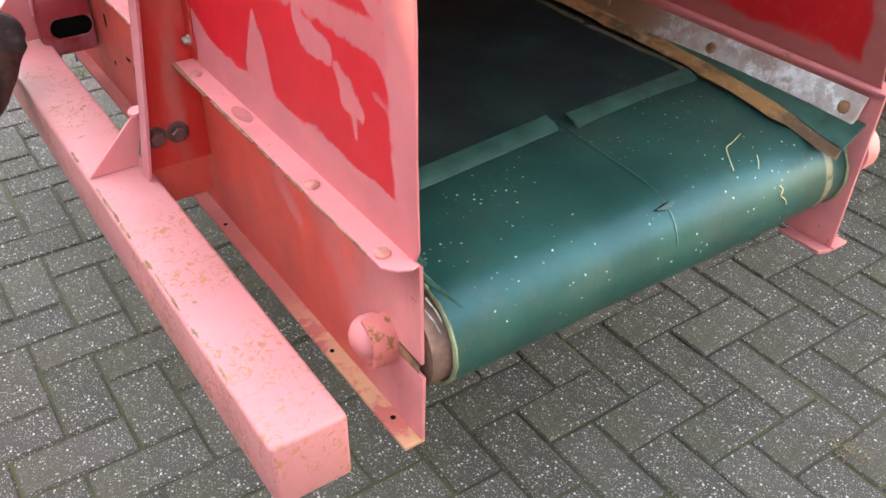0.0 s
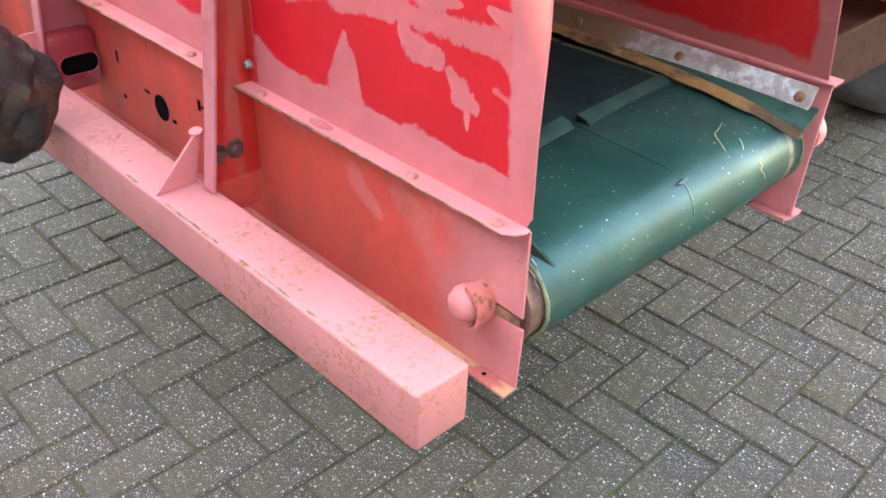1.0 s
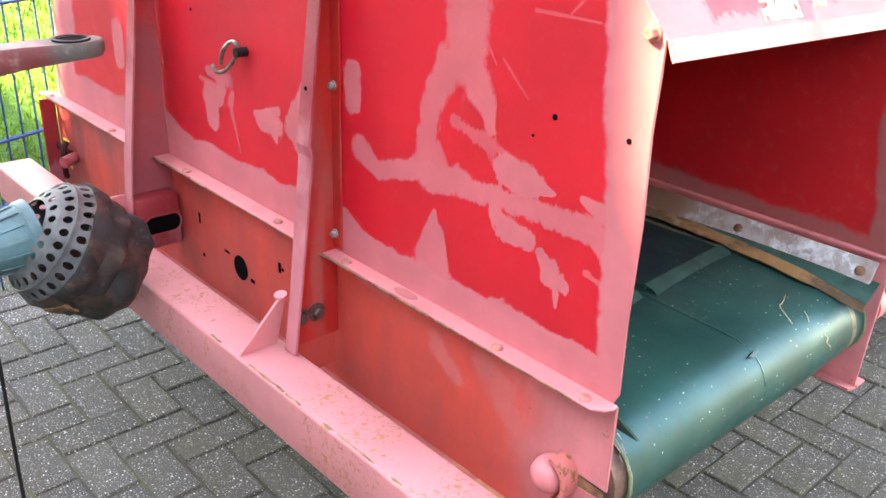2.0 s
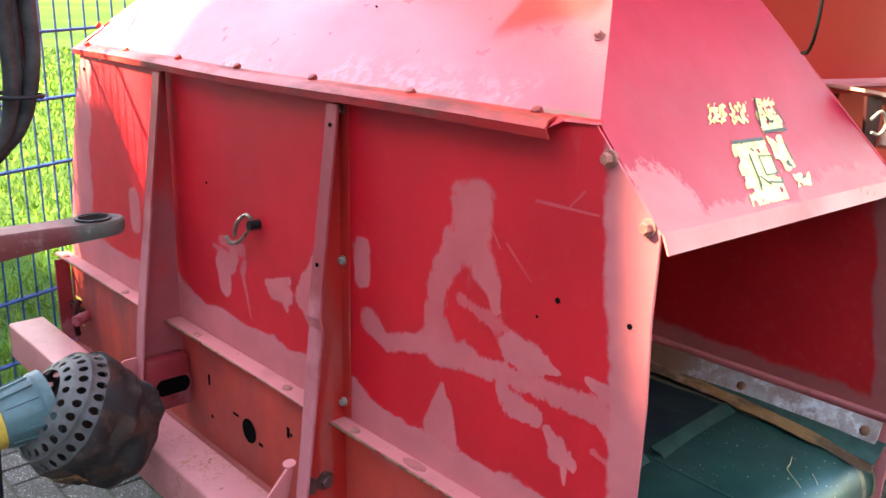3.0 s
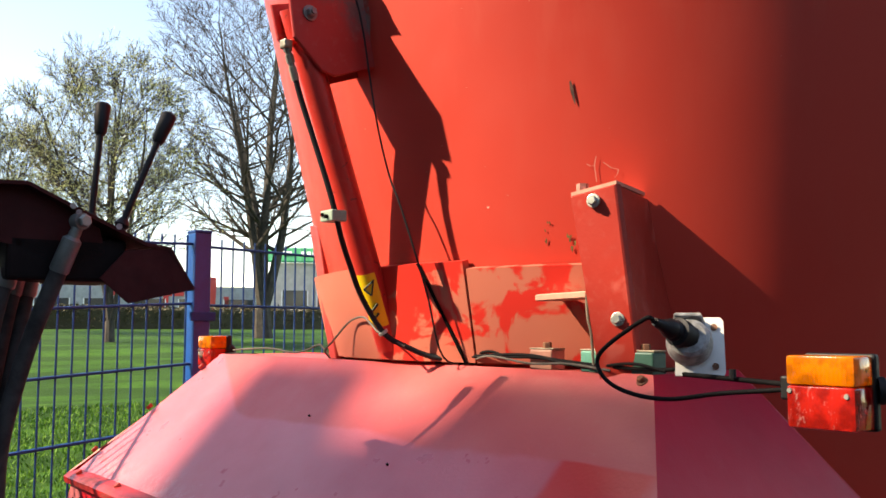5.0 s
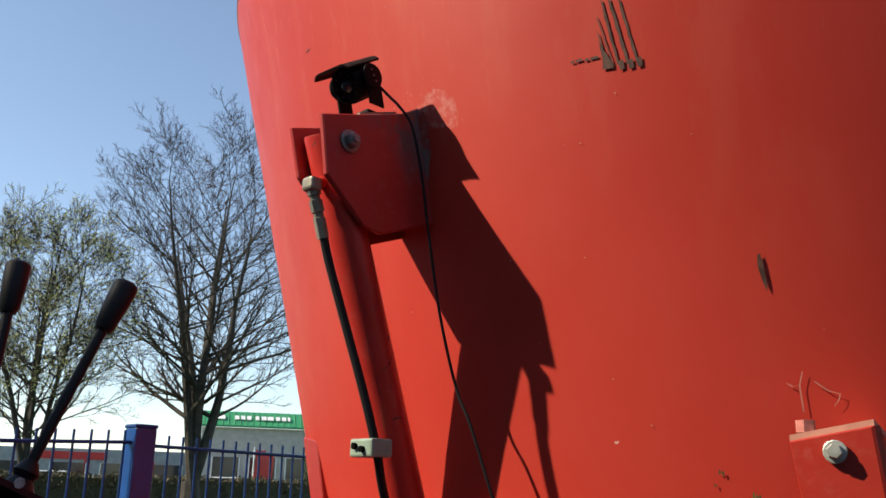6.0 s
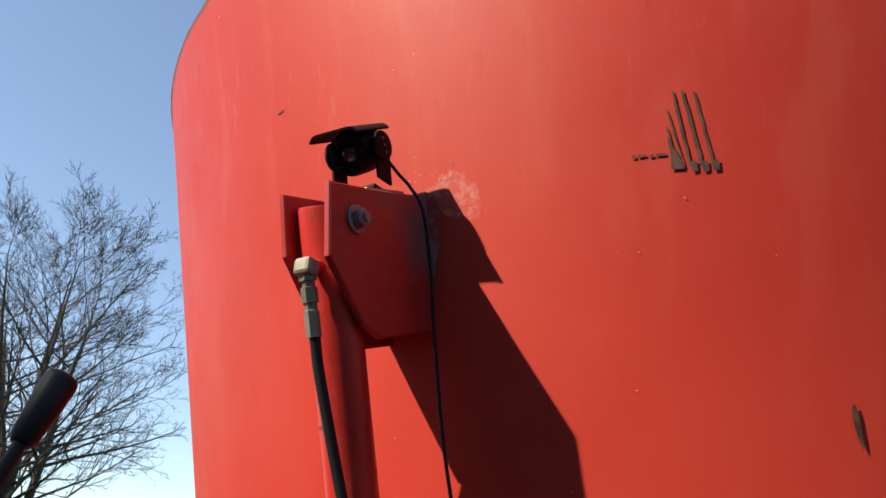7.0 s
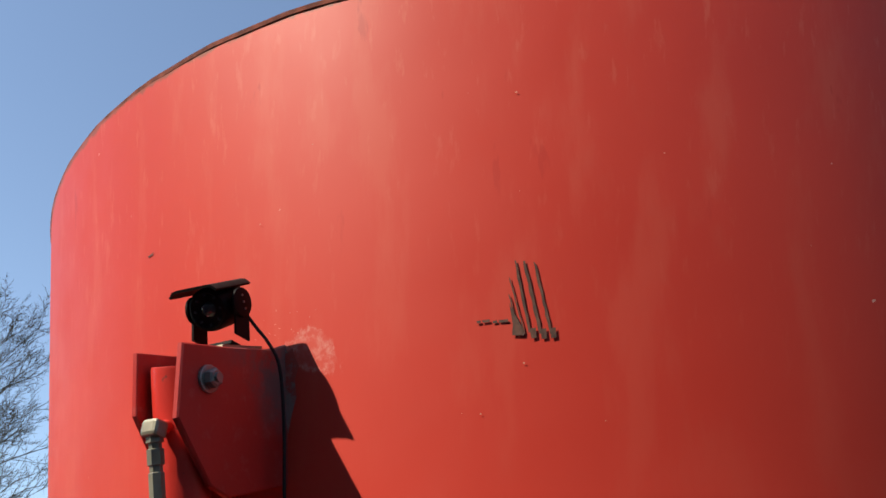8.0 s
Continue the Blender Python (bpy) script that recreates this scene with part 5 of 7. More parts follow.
for line in (((0.5006, 1.9804), (0.4980, 2.0085), (0.5021, 2.0238)), ((0.4841, 2.0113), (0.4905, 2.0075), (0.4990, 2.0090)), ((0.5145, 2.0128), (0.5280, 2.0030), (0.5418, 1.9992)), ((0.5418, 1.9992), (0.5395, 1.9920), (0.5346, 1.9861))):
    part("paint_scratch", tub_mark([(a - 0.0008, z) for a, z in line] + [(a + 0.0010, z + 0.0006) for a, z in reversed(line)]), M_SPECK, tub, "pale fresh scratch")
M_MOSS = plain("moss", (0.12, 0.085, 0.025), 0.9, 0, 0.5, 90)
for a, z, size in ((0.3954, 1.883, 0.006), (0.4448, 1.877, 0.008), (0.4008, 1.915, 0.005), (0.4420, 1.893, 0.006), (0.3930, 1.900, 0.003), (0.4475, 1.866, 0.004)):
    for q in range(3):
        da, dz = rnd.gauss(0, size * 0.35), rnd.gauss(0, size * 0.7)
        outline = [(a + da + size * 0.32 * rnd.uniform(0.5, 1.1) * math.cos(w), z + dz + size * 0.75 * rnd.uniform(0.4, 1.1) * math.sin(w)) for w in (2 * math.pi * i / 9 for i in range(9))]
        part("moss_speck", tub_mark(outline), M_MOSS, tub)
for k in range(26):
    a, z = ang + rnd.uniform(-0.75, 0.35), rnd.uniform(1.9, 2.75)
    s = rnd.uniform(0.0006, 0.0016)
    part("paint_nick", tub_mark([(a - s, z), (a, z + s * 0.8), (a + s, z), (a, z - s * 0.6)]), M_SALMON, tub)

# ---- cylinder mount and hydraulic cylinder ----
mount = thing("cylinder_mount", (-0.947, 0.20, 2.24), "pair of red steel plates welded to the tub", "bracket")
profile_a = [(0.034, 2.343), (0.046, 2.266), (0.108, 2.213), (0.138, 2.208), (0.235, 2.246), (0.205, 2.41), (0.170, 2.388), (0.095, 2.362)]
part("plate", slab([(-0.927, y + 0.006, z) for y, z in profile_a], (-0.009, 0, 0), None, 0.0018), M_PLATE, mount, "outer mounting plate with worn edges")
profile_b = [(0.031, 2.340), (0.047, 2.276), (0.092, 2.233), (0.138, 2.20), (0.245, 2.24), (0.205, 2.41), (0.170, 2.388), (0.095, 2.36)]
part("plate", slab([(-0.987, y + 0.006, z) for y, z in profile_b], (-0.007, 0, 0), None, 0.001), M_PLATE, mount)
part("back_plate", slab([(-0.991, 0.216, 2.262), (-0.935, 0.216, 2.262), (-0.935, 0.186, 2.395), (-0.991, 0.186, 2.395)], (0, 0.012, 0.004)), M_SCRAPED, mount)
part("scraped_patch", tub_mark([(0.022, 2.392), (0.030, 2.399), (0.037, 2.394), (0.043, 2.398), (0.047, 2.386), (0.052, 2.376), (0.046, 2.360), (0.048, 2.340), (0.041, 2.32), (0.036, 2.30), (0.030, 2.33), (0.022, 2.36)], 0.0014), M_SCRAPED, tub, "weathered grey patch beside the mount")
part("top_plate", slab([(-0.981, 0.106, 2.364), (-0.936, 0.106, 2.364), (-0.936, 0.170, 2.387), (-0.981, 0.170, 2.387)], (0, 0, 0.004)), M_GOLD, mount, "dirty yellow zinc plate under the camera")
part("pivot_bolt", hexbolt((-0.9265, 0.084, 2.318), (1, 0, 0), 0.0105, 0.010), M_STEEL, mount, "zinc pivot bolt")
part("pivot_pin", lathe([(0, 0.0055), (0.005, 0.005)], (-0.9155, 0.084, 2.318), (1, 0, 0), 12), M_STEEL, mount)
cyl_top, cyl_low = V((-0.958, 0.079, 2.300)), V((-1.027, 0.380, 1.620))
M_CLAMP = plain("grey green plastic", (0.22, 0.29, 0.22), 0.5)
cylinder = thing("hydraulic_cylinder", cyl_low, "red hydraulic cylinder hanging from the tub bracket", "cylinder")
axis = (cyl_low - cyl_top).normalized()
part("barrel", lathe([(-0.034, 0.0), (-0.034, 0.0265), (-0.031, 0.0275), (0.672, 0.0275)], cyl_top + axis * 0.0, axis, 24), M_CYL, cylinder, "red painted barrel with dark runs", True)
part("eye", lathe([(-0.018, 0.012), (0.018, 0.012)], (-0.958, 0.084, 2.318), (1, 0, 0), 20), M_CYL, cylinder, "", True)
part("port", rod((-0.956, 0.085, 2.276), (-0.954, 0.055, 2.258), 0.007, 12), M_CYL, cylinder, "", True)
part("clamp", box((-0.958, 0.132, 1.928), (-0.916, 0.166, 1.950), 0.003), M_CLAMP, cylinder, "grey-green plastic hose clamp")
for dy in (0, 1):
    part("clamp_screw", lathe([(0, 0.004), (0.004, 0.004)], (-0.946 + 0.014 * dy, 0.1315, 1.941 - 0.004 * dy), (0, -1, 0), 8), M_HOLE, cylinder)
hose = thing("hydraulic_hose", (-0.975, 0.10, 2.10), "thin black hydraulic hose beside the cylinder", "hose")
fit_top = V((-0.955, 0.050, 2.260))
part("fitting", lathe([(0, 0.008), (0.016, 0.009), (0.017, 0.0065), (0.022, 0.0065), (0.023, 0.0085), (0.038, 0.0085), (0.039, 0.0065), (0.045, 0.0065), (0.046, 0.0078), (0.072, 0.0078)], fit_top, (0.02, 0.30, -0.95), 6), M_FITTING, hose, "yellow zinc swivel fitting")
part("elbow", box((-0.965, 0.041, 2.248), (-0.944, 0.060, 2.266), 0.004), M_FITTING, hose)
hose_line = [(-0.953, 0.072, 2.192), (-0.952, 0.082, 2.16), (-0.944, 0.104, 2.09), (-0.931, 0.128, 2.005), (-0.924, 0.146, 1.939), (-0.933, 0.165, 1.897), (-0.943, 0.190, 1.853), (-0.947, 0.225, 1.785), (-0.928, 0.265, 1.717), (-0.902, 0.300, 1.691), (-0.875, 0.335, 1.673), (-0.836, 0.36, 1.667), (-0.78, 0.37, 1.664)]
part("hose_line", sweep(hose_line, 0.0056, 10, 6), M_BLACK, hose, "", True)
part("tie_wrap", lathe([(0, 0.010), (0.006, 0.010)], (-0.930, 0.262, 1.721), (0.3, 0.5, -0.8), 10), M_ZINC, hose)
sticker = thing("warning_sticker", (-0.99, 0.27, 1.78), "yellow and black pictogram sticker curved round the cylinder", "sticker")


def on_barrel(a, d, off=0.0009):
    u, v, w = frame_of(axis)
    front = V((0.35, -0.93, 0)) - axis * V((0.35, -0.93, 0)).dot(axis)
    front.normalize()
    side = axis.cross(front)
    return cyl_top + axis * d + (front * math.cos(a) + side * math.sin(a)) * (0.0275 + off)


part("film", sheet(lambda u, v: on_barrel(-1.0 + 1.5 * u, 0.500 + 0.115 * v), 10, 2, 0.0004), M_YSTICK, sticker, "", True)
for a0, d0, a1, d1, w in ((-0.8, 0.515, 0.1, 0.53, 0.004), (-0.75, 0.515, -0.35, 0.545, 0.004), (0.1, 0.53, -0.35, 0.545, 0.004), (-0.6, 0.565, 0.0, 0.58, 0.006), (-0.5, 0.585, 0.05, 0.60, 0.005)):
    bm = bmesh.new()
    pts = [on_barrel(a0 + (a1 - a0) * i / 6, d0 + (d1 - d0) * i / 6, 0.0016) for i in range(7)]
    sweep(pts, w / 2, 5, 1, bm, False)
    part("pictogram", bm, M_INK, sticker)

# ---- camera on the mount, with its lead ----
camera_unit = thing("rear_view_camera", (-0.947, 0.11, 2.372), "small black reversing camera with a sun visor", "camera")
co = V((-0.967, 0.121, 2.427))
fwd = V((0.05, -0.80, -0.58)).normalized()
sidev = V((1, 0.0625, 0)).normalized()
upv = fwd.cross(sidev).normalized()
part("body", lathe([(-0.030, 0.016), (-0.028, 0.023), (-0.010, 0.0255), (0.016, 0.0258), (0.022, 0.0245), (0.023, 0.021), (0.019, 0.0185)], co, fwd, 28), M_CAMBLACK, camera_unit, "ribbed black housing", True)
part("lens_glass", lathe([(0, 0.010), (0.003, 0.008), (0.005, 0.004)], co + fwd * 0.019, fwd, 16), M_GLASSDARK, camera_unit, "", True)


def visor(u, v):
    a = -1.0 + 2.0 * u
    return co + fwd * (-0.032 + 0.066 * v) + sidev * (0.0315 * a - 0.005) + upv * (0.0225 - 0.006 * max(0.0, abs(a) - 0.8) / 0.2 + 0.004 * v)


part("visor", sheet(visor, 12, 4, 0.003), M_CAMBLACK, camera_unit, "", True)
for s in (-1, 1):
    a = co + sidev * 0.0285 * s
    foot = V((0, 0.012, -0.034))
    part("arm", slab([a + V((0, -0.012, 0.012)), a + V((0, 0.012, 0.012)), a + foot + V((0, 0.013, -0.004)), a + foot + V((0, -0.011, -0.004))], sidev * 0.003 * s), M_CAMBLACK, camera_unit)
    part("pivot_disc", lathe([(0, 0.017), (0.003, 0.017), (0.004, 0.014)], a + sidev * 0.003 * s, sidev * s, 20), M_CAMBLACK, camera_unit, "", True)
    for q in (-0.008, 0.0, 0.008):
        part("screw", lathe([(0, 0.0016), (0.0012, 0.0014)], a + sidev * 0.007 * s + upv * q, sidev * s, 8), M_STEEL, camera_unit)
part("foot", box((co.x - 0.028, 0.122, 2.376), (co.x + 0.028, 0.150, 2.381), 0.001), M_CAMBLACK, camera_unit)
for s in range(8):
    part("infrared_led", lathe([(0, 0.0022), (0.0015, 0.002)], co + fwd * 0.0195 + (sidev * math.cos(s * 0.785) + upv * math.sin(s * 0.785)) * 0.0175, fwd, 8), M_GLASSDARK, camera_unit)
lead = [co + V((0.024, 0.020, -0.004)), V((-0.936, 0.158, 2.408)), V((-0.924, 0.166, 2.392)), V((-0.914, 0.180, 2.365)), V((-0.910, 0.196, 2.30)), V((-0.907, 0.210, 2.213)), V((-0.900, 0.226, 2.111)),
        V((-0.888, 0.246, 2.017)), V((-0.868, 0.256, 1.962)), V((-0.832, 0.290, 1.802)), V((-0.818, 0.322, 1.673)), V((-0.81, 0.40, 1.66))]
single("camera_cable", sweep(lead, 0.0020, 8, 6), M_BLACK, "thin black camera lead hanging down the tub", "cable", smooth=True)

# ---- bracket with two bolts on the tub ----
hinge = thing("hinge_bracket", (-0.44, 0.38, 1.66), "folded red steel bracket bolted to the tub", "bracket")
fa, fb, fc, fd = V((-0.488, 0.309, 1.943)), V((-0.414, 0.333, 1.957)), V((-0.397, 0.372, 1.60)), V((-0.458, 0.350, 1.60))
part("front_plate", slab([fa, fb, fc, fd], (0.004, 0.012, 0), None, 0.002), M_HINGE, hinge)
part("side_plate", slab([fb + V((-0.010, 0.012, 0)), fb + V((-0.050, 0.185, -0.015)), fc + V((-0.055, 0.24, 0)), fc + V((-0.010, 0.012, 0))], (0.006, 0.001, 0)), M_HINGE, hinge)
part("top_plate", slab([fa + V((0, 0.004, 0)), fb + V((0, 0.004, 0)), fb + V((-0.03, 0.12, -0.004)), fa + V((0.02, 0.13, -0.004))], (0, 0, 0.006)), M_SALMON, hinge, "sun-bleached top edge")
for p in ((-0.447, 0.3195, 1.932), (-0.425, 0.3485, 1.742)):
    part("bolt", hexbolt(p, (0.3, -0.95, 0), 0.0078, 0.008), M_ZINC, hinge, "pale zinc bolt")
part("nut", lathe([(0, 0.010), (0.012, 0.010)], (-0.478, 0.33, 1.952), (0, 0, 1), 6), M_PRIMBOLT, hinge)
part("shelf", slab([(-0.600, 0.345, 1.786), (-0.492, 0.350, 1.789), (-0.49, 0.40, 1.79), (-0.585, 0.40, 1.787)], (0, 0, -0.012), None, 0.002), M_SALMON, hinge, "bleached projecting shelf")
part("string", sweep([(-0.492, 0.353, 1.785), (-0.489, 0.352, 1.745), (-0.482, 0.352, 1.715), (-0.478, 0.352, 1.66)], 0.0024, 6, 6), M_GOLD, hinge, "frayed string")

# ---- clips and cables along the top of the hood ----
for x, mat, label in ((-0.605, M_SALMON, "salmon plastic pipe clip with a bolt"), (-0.489, M_TEAL, "green plastic pipe clip with a bolt"), (-0.395, M_TEALDARK, "dark green plastic pipe clip with a bolt"), ):
    clip = thing("pipe_clip", (x, 0.38, 1.655), label, "clip", group="clips on the hood")
    part("body", box((x - 0.026, 0.362, 1.654), (x + 0.026, 0.398, 1.690), 0.003), mat, clip)
    part("top_plate", box((x - 0.028, 0.364, 1.690), (x + 0.028, 0.396, 1.693), 0.001), M_GOLD, clip)
    part("bolt", hexbolt((x, 0.380, 1.693), (0, 0, 1), 0.008, 0.010, False), M_RUSTY, clip)
M_CABLEGREY = plain("grey cable", (0.11, 0.10, 0.085), 0.7, spec=0.2)
M_CABLE = plain("black cable sheath", (0.0045, 0.0045, 0.005), 0.7, 0, 0.3, 40, 0.1, 0.12)
for i, (pts, r, mat, label) in enumerate((
        ([(-1.723, 0.36, 1.668), (-1.66, 0.36, 1.672), (-1.53, 0.36, 1.676), (-1.43, 0.36, 1.668), (-1.368, 0.36, 1.673), (-1.31, 0.36, 1.688), (-1.295, 0.362, 1.684), (-1.27, 0.365, 1.663)], 0.0024, M_CABLEGREY, "dusty grey cable lying on the hood"),
        ([(-1.26, 0.36, 1.659), (-1.234, 0.33, 1.677), (-1.203, 0.33, 1.699), (-1.154, 0.33, 1.733), (-1.116, 0.325, 1.747), (-1.06, 0.31, 1.750), (-0.99, 0.28, 1.734), (-0.94, 0.262, 1.718), (-0.90, 0.293, 1.692)], 0.0022, M_CABLEGREY, "thin grey cable looping up to the cylinder"),
        ([(-0.90, 0.372, 1.660), (-0.76, 0.36, 1.675), (-0.64, 0.357, 1.680), (-0.55, 0.356, 1.672), (-0.45, 0.354, 1.666), (-0.36, 0.356, 1.664), (-0.30, 0.35, 1.668)], 0.0032, M_CABLE, "black cable tied along the clips"),
        ([(-0.84, 0.376, 1.661), (-0.74, 0.362, 1.684), (-0.68, 0.358, 1.676), (-0.60, 0.355, 1.676), (-0.50, 0.350, 1.664), (-0.40, 0.350, 1.672), (-0.34, 0.352, 1.662)], 0.0026, M_CABLE, "black cable tied along the clips"),
        ([(-0.80, 0.37, 1.664), (-0.72, 0.352, 1.676), (-0.62, 0.350, 1.666), (-0.53, 0.348, 1.668), (-0.44, 0.346, 1.660)], 0.0021, M_CABLEGREY, "dusty grey cable tied along the clips"))):
    single("cable", sweep(pts, r, 8, 8), mat, label, "cable", group="cables on the hood", smooth=True)

# ---- socket with its plug ----
sock = thing("power_socket", (-0.30, 0.37, 1.655), "grey trailer socket on a white plate with a black plug", "socket")
n_s = V((0.52, -0.80, 0.30)).normalized()
e_s = V((0.80, 0.58, 0)).normalized()
c_s = V((-0.300, 0.358, 1.700))
u_s = e_s.cross(n_s).normalized()
u_s = u_s if u_s.z > 0 else -u_s
part("back_plate", slab([c_s + e_s * a + u_s * b for a, b in ((-0.022, -0.044), (0.047, -0.044), (0.050, -0.038), (0.050, 0.040), (0.045, 0.046), (-0.02, 0.046))], -n_s * 0.006), M_WHITEPL, sock, "weathered white mounting plate")
part("body", lathe([(0, 0.034), (0.012, 0.034), (0.020, 0.030), (0.034, 0.029), (0.038, 0.024)], c_s + u_s * 0.004, n_s, 24), M_GREYPL, sock, "grey socket body", True)
part("lid", slab([c_s + u_s * 0.034 + n_s * a + e_s * b for a, b in ((0.0, -0.024), (0.040, -0.020), (0.040, 0.018), (0.0, 0.024))], u_s * 0.007, None, 0.002), M_GREYPL, sock, "open socket lid")
pdir = (n_s * 0.80 - e_s * 0.6 + u_s * 0.05).normalized()
part("plug", lathe([(0, 0.018), (0.014, 0.018), (0.016, 0.021), (0.028, 0.021), (0.030, 0.014), (0.034, 0.016), (0.038, 0.0135), (0.046, 0.015), (0.055, 0.011), (0.060, 0.009), (0.078, 0.006)], c_s + n_s * 0.030 + u_s * 0.006, pdir, 16), M_BLACK, sock, "black ribbed plug", True)
end = c_s + n_s * 0.030 + u_s * 0.006 + pdir * 0.078
part("plug_cable", sweep([end, end + pdir * 0.025 + V((0, 0, -0.004)), (-0.392, 0.262, 1.690), (-0.385, 0.262, 1.655), (-0.345, 0.270, 1.634), (-0.285, 0.280, 1.628), (-0.205, 0.285, 1.640), (-0.112, 0.288, 1.650)], 0.0033, 10, 8), M_CABLE, sock, "", True)
for k in range(2):
    part("screw", lathe([(0, 0.005), (0.003, 0.005)], c_s + e_s * 0.036 + u_s * (0.03 - 0.06 * k), n_s, 8), M_RUSTY, sock)


# ---- side lamps ----
def side_lamp(c, label):
    """A two-colour lamp: amber above, red below, on a dark base with a cable gland."""
    lamp = thing("side_lamp", c, label, "lamp", group="lamps of the machine")
    x, y, z = c
    part("amber_lens", box((x - 0.047, y - 0.030, z + 0.008), (x + 0.038, y + 0.020, z + 0.044), 0.004), M_AMBER, lamp, "clear amber lens half", True)
    part("red_lens", box((x - 0.047, y - 0.030, z - 0.044), (x + 0.038, y + 0.020, z + 0.0075), 0.004), M_REDLENS, lamp, "scratched red lens half", True)
    part("base", box((x - 0.049, y + 0.0205, z - 0.047), (x + 0.040, y + 0.036, z + 0.046), 0.004), M_BLACK, lamp, "dark rubber base")
    part("gland", lathe([(0, 0.017), (0.008, 0.017), (0.012, 0.013), (0.016, 0.009)], (x + 0.036, y + 0.032, z + 0.002), (0.8, 0.6, 0), 16), M_BLACK, lamp, "", True)
    for dx, dz in ((-0.042, 0.001), (0.028, -0.003)):
        part("lens_screw", lathe([(0, 0.0035), (0.002, 0.003)], (x + dx, y - 0.030, z + dz), (0, -1, 0), 8), M_ZINC, lamp)
    return lamp


lamp_a = side_lamp(V((-0.046, 0.280, 1.651)), "amber and red side lamp on a black rod")
part("rod", rod((-0.305, 0.345, 1.660), (-0.098, 0.288, 1.656), 0.0036, 10), M_CABLE, lamp_a, "black holding rod", True)
part("socket_block", box((-0.114, 0.274, 1.638), (-0.094, 0.304, 1.668), 0.003), M_BLACK, lamp_a)
part("rod_knob", rod((-0.20, 0.308, 1.660), (-0.20, 0.308, 1.672), 0.005, 8), M_BLACK, lamp_a)
part("lamp_cable", sweep([(-0.004, 0.318, 1.650), (0.010, 0.32, 1.615), (0.018, 0.32, 1.54), (0.010, 0.33, 1.48), (-0.012, 0.36, 1.452), (-0.06, 0.44, 1.445)], 0.0028, 8, 8), M_CABLE, lamp_a, "", True)
lamp_b = side_lamp(V((-1.965, 0.425, 1.660)), "amber and red side lamp behind the hood's outer corner")
part("lamp_arm", box((-1.945, 0.44, 1.648), (-1.77, 0.46, 1.656), 0.001), M_BLACK, lamp_b)

# ---- hook on the panel ----
s_hook = thing("s_hook", (-0.99, 0.0, 1.03), "small worn steel S-hook hanging on a peg of the panel", "hook")
M_HOOK = plain("worn steel hook", (0.30, 0.22, 0.18), 0.38, 0.8, 0.5, 60)
part("wire", sweep([(-1.031, -0.026, 1.014), (-1.027, -0.026, 1.032), (-1.018, -0.022, 1.050), (-0.996, -0.016, 1.066), (-0.979, -0.014, 1.058), (-0.986, -0.016, 1.038), (-1.004, -0.020, 1.016), (-1.027, -0.024, 1.000), (-1.050, -0.028, 0.997), (-1.061, -0.030, 1.009)], 0.0046, 8, 5), M_HOOK, s_hook, "", True)
part("peg", rod((-0.974, 0.004, 1.048), (-0.974, -0.024, 1.048), 0.010, 10), M_BLACK, s_hook)

# ---- handle beyond the end cover ----
lever = thing("crank_handle", (-0.09, 0.87, 1.20), "orange steel crank with a black grip beside the hood", "handle")
part("grip", rod((-0.108, 0.960, 1.400), (-0.114, 0.978, 1.515), 0.0125, 14), M_BLACK, lever, "black rubber grip", True)
part("shaft", rod((-0.088, 0.880, 1.250), (-0.108, 0.960, 1.402), 0.0105, 12), M_SALMON, lever, "", True)
part("collar", lathe([(0, 0.030), (0.006, 0.030)], (-0.0985, 0.922, 1.335), (-0.11, 0.44, 0.89), 16), M_SALMON, lever)
part("holder", slab([(-0.10, 0.79, 1.366), (-0.085, 0.83, 1.360), (-0.085, 0.86, 1.352), (-0.10, 0.90, 1.350), (-0.16, 0.90, 1.352), (-0.18, 0.80, 1.370)], (0, 0, -0.006)), M_SALMON, lever, "bleached holder plate")
part("cheek", slab([(-0.098, 0.80, 1.352), (-0.096, 0.87, 1.350), (-0.096, 0.87, 1.18), (-0.098, 0.835, 1.18)], (-0.006, 0, 0)), M_DARKRED, lever)
part("safety_pin", sweep([(-0.07, 0.905, 1.33), (-0.06, 0.915, 1.29), (-0.062, 0.93, 1.255), (-0.07, 0.94, 1.24)], 0.006, 8, 6), M_GREYPL, lever)
part("chain_hook", sweep([(-0.065, 0.935, 1.245), (-0.058, 0.94, 1.225), (-0.066, 0.945, 1.205), (-0.074, 0.94, 1.22)], 0.0025, 6, 6), M_BLACK, lever)
part("split_pin", sweep([(-0.085, 0.80, 1.31), (-0.075, 0.82, 1.325), (-0.072, 0.84, 1.30), (-0.078, 0.83, 1.28), (-0.085, 0.81, 1.285)], 0.003, 6, 6), M_ZINC, lever)

# ---- stand with the control box, its levers and hoses ----
stand = thing("control_stand", (-1.30, -1.05, 0.0), "dark steel stand with a lever control box and an eyed arm", "stand")
part("upright", box((-1.34, -1.09, 0.0), (-1.26, -1.01, 1.90), 0.004), M_DARKRED, stand)
part("foot", box((-1.45, -1.2, 0.0), (-1.15, -0.9, 0.012), 0.002), M_DARKRED, stand)
part("top_arm", slab([(-1.03, -1.02, 1.925), (-1.03, -0.38, 1.93), (-1.03, -0.38, 1.87), (-1.03, -1.02, 1.84)], (-0.24, 0, 0)), M_DARKRED, stand)
cover_pts = [(-0.93, -0.52, 1.938), (-0.93, -0.40, 1.947), (-0.93, -0.358, 1.928), (-0.93, -0.217, 1.866), (-0.93, -0.173, 1.860)]
bm = bmesh.new()
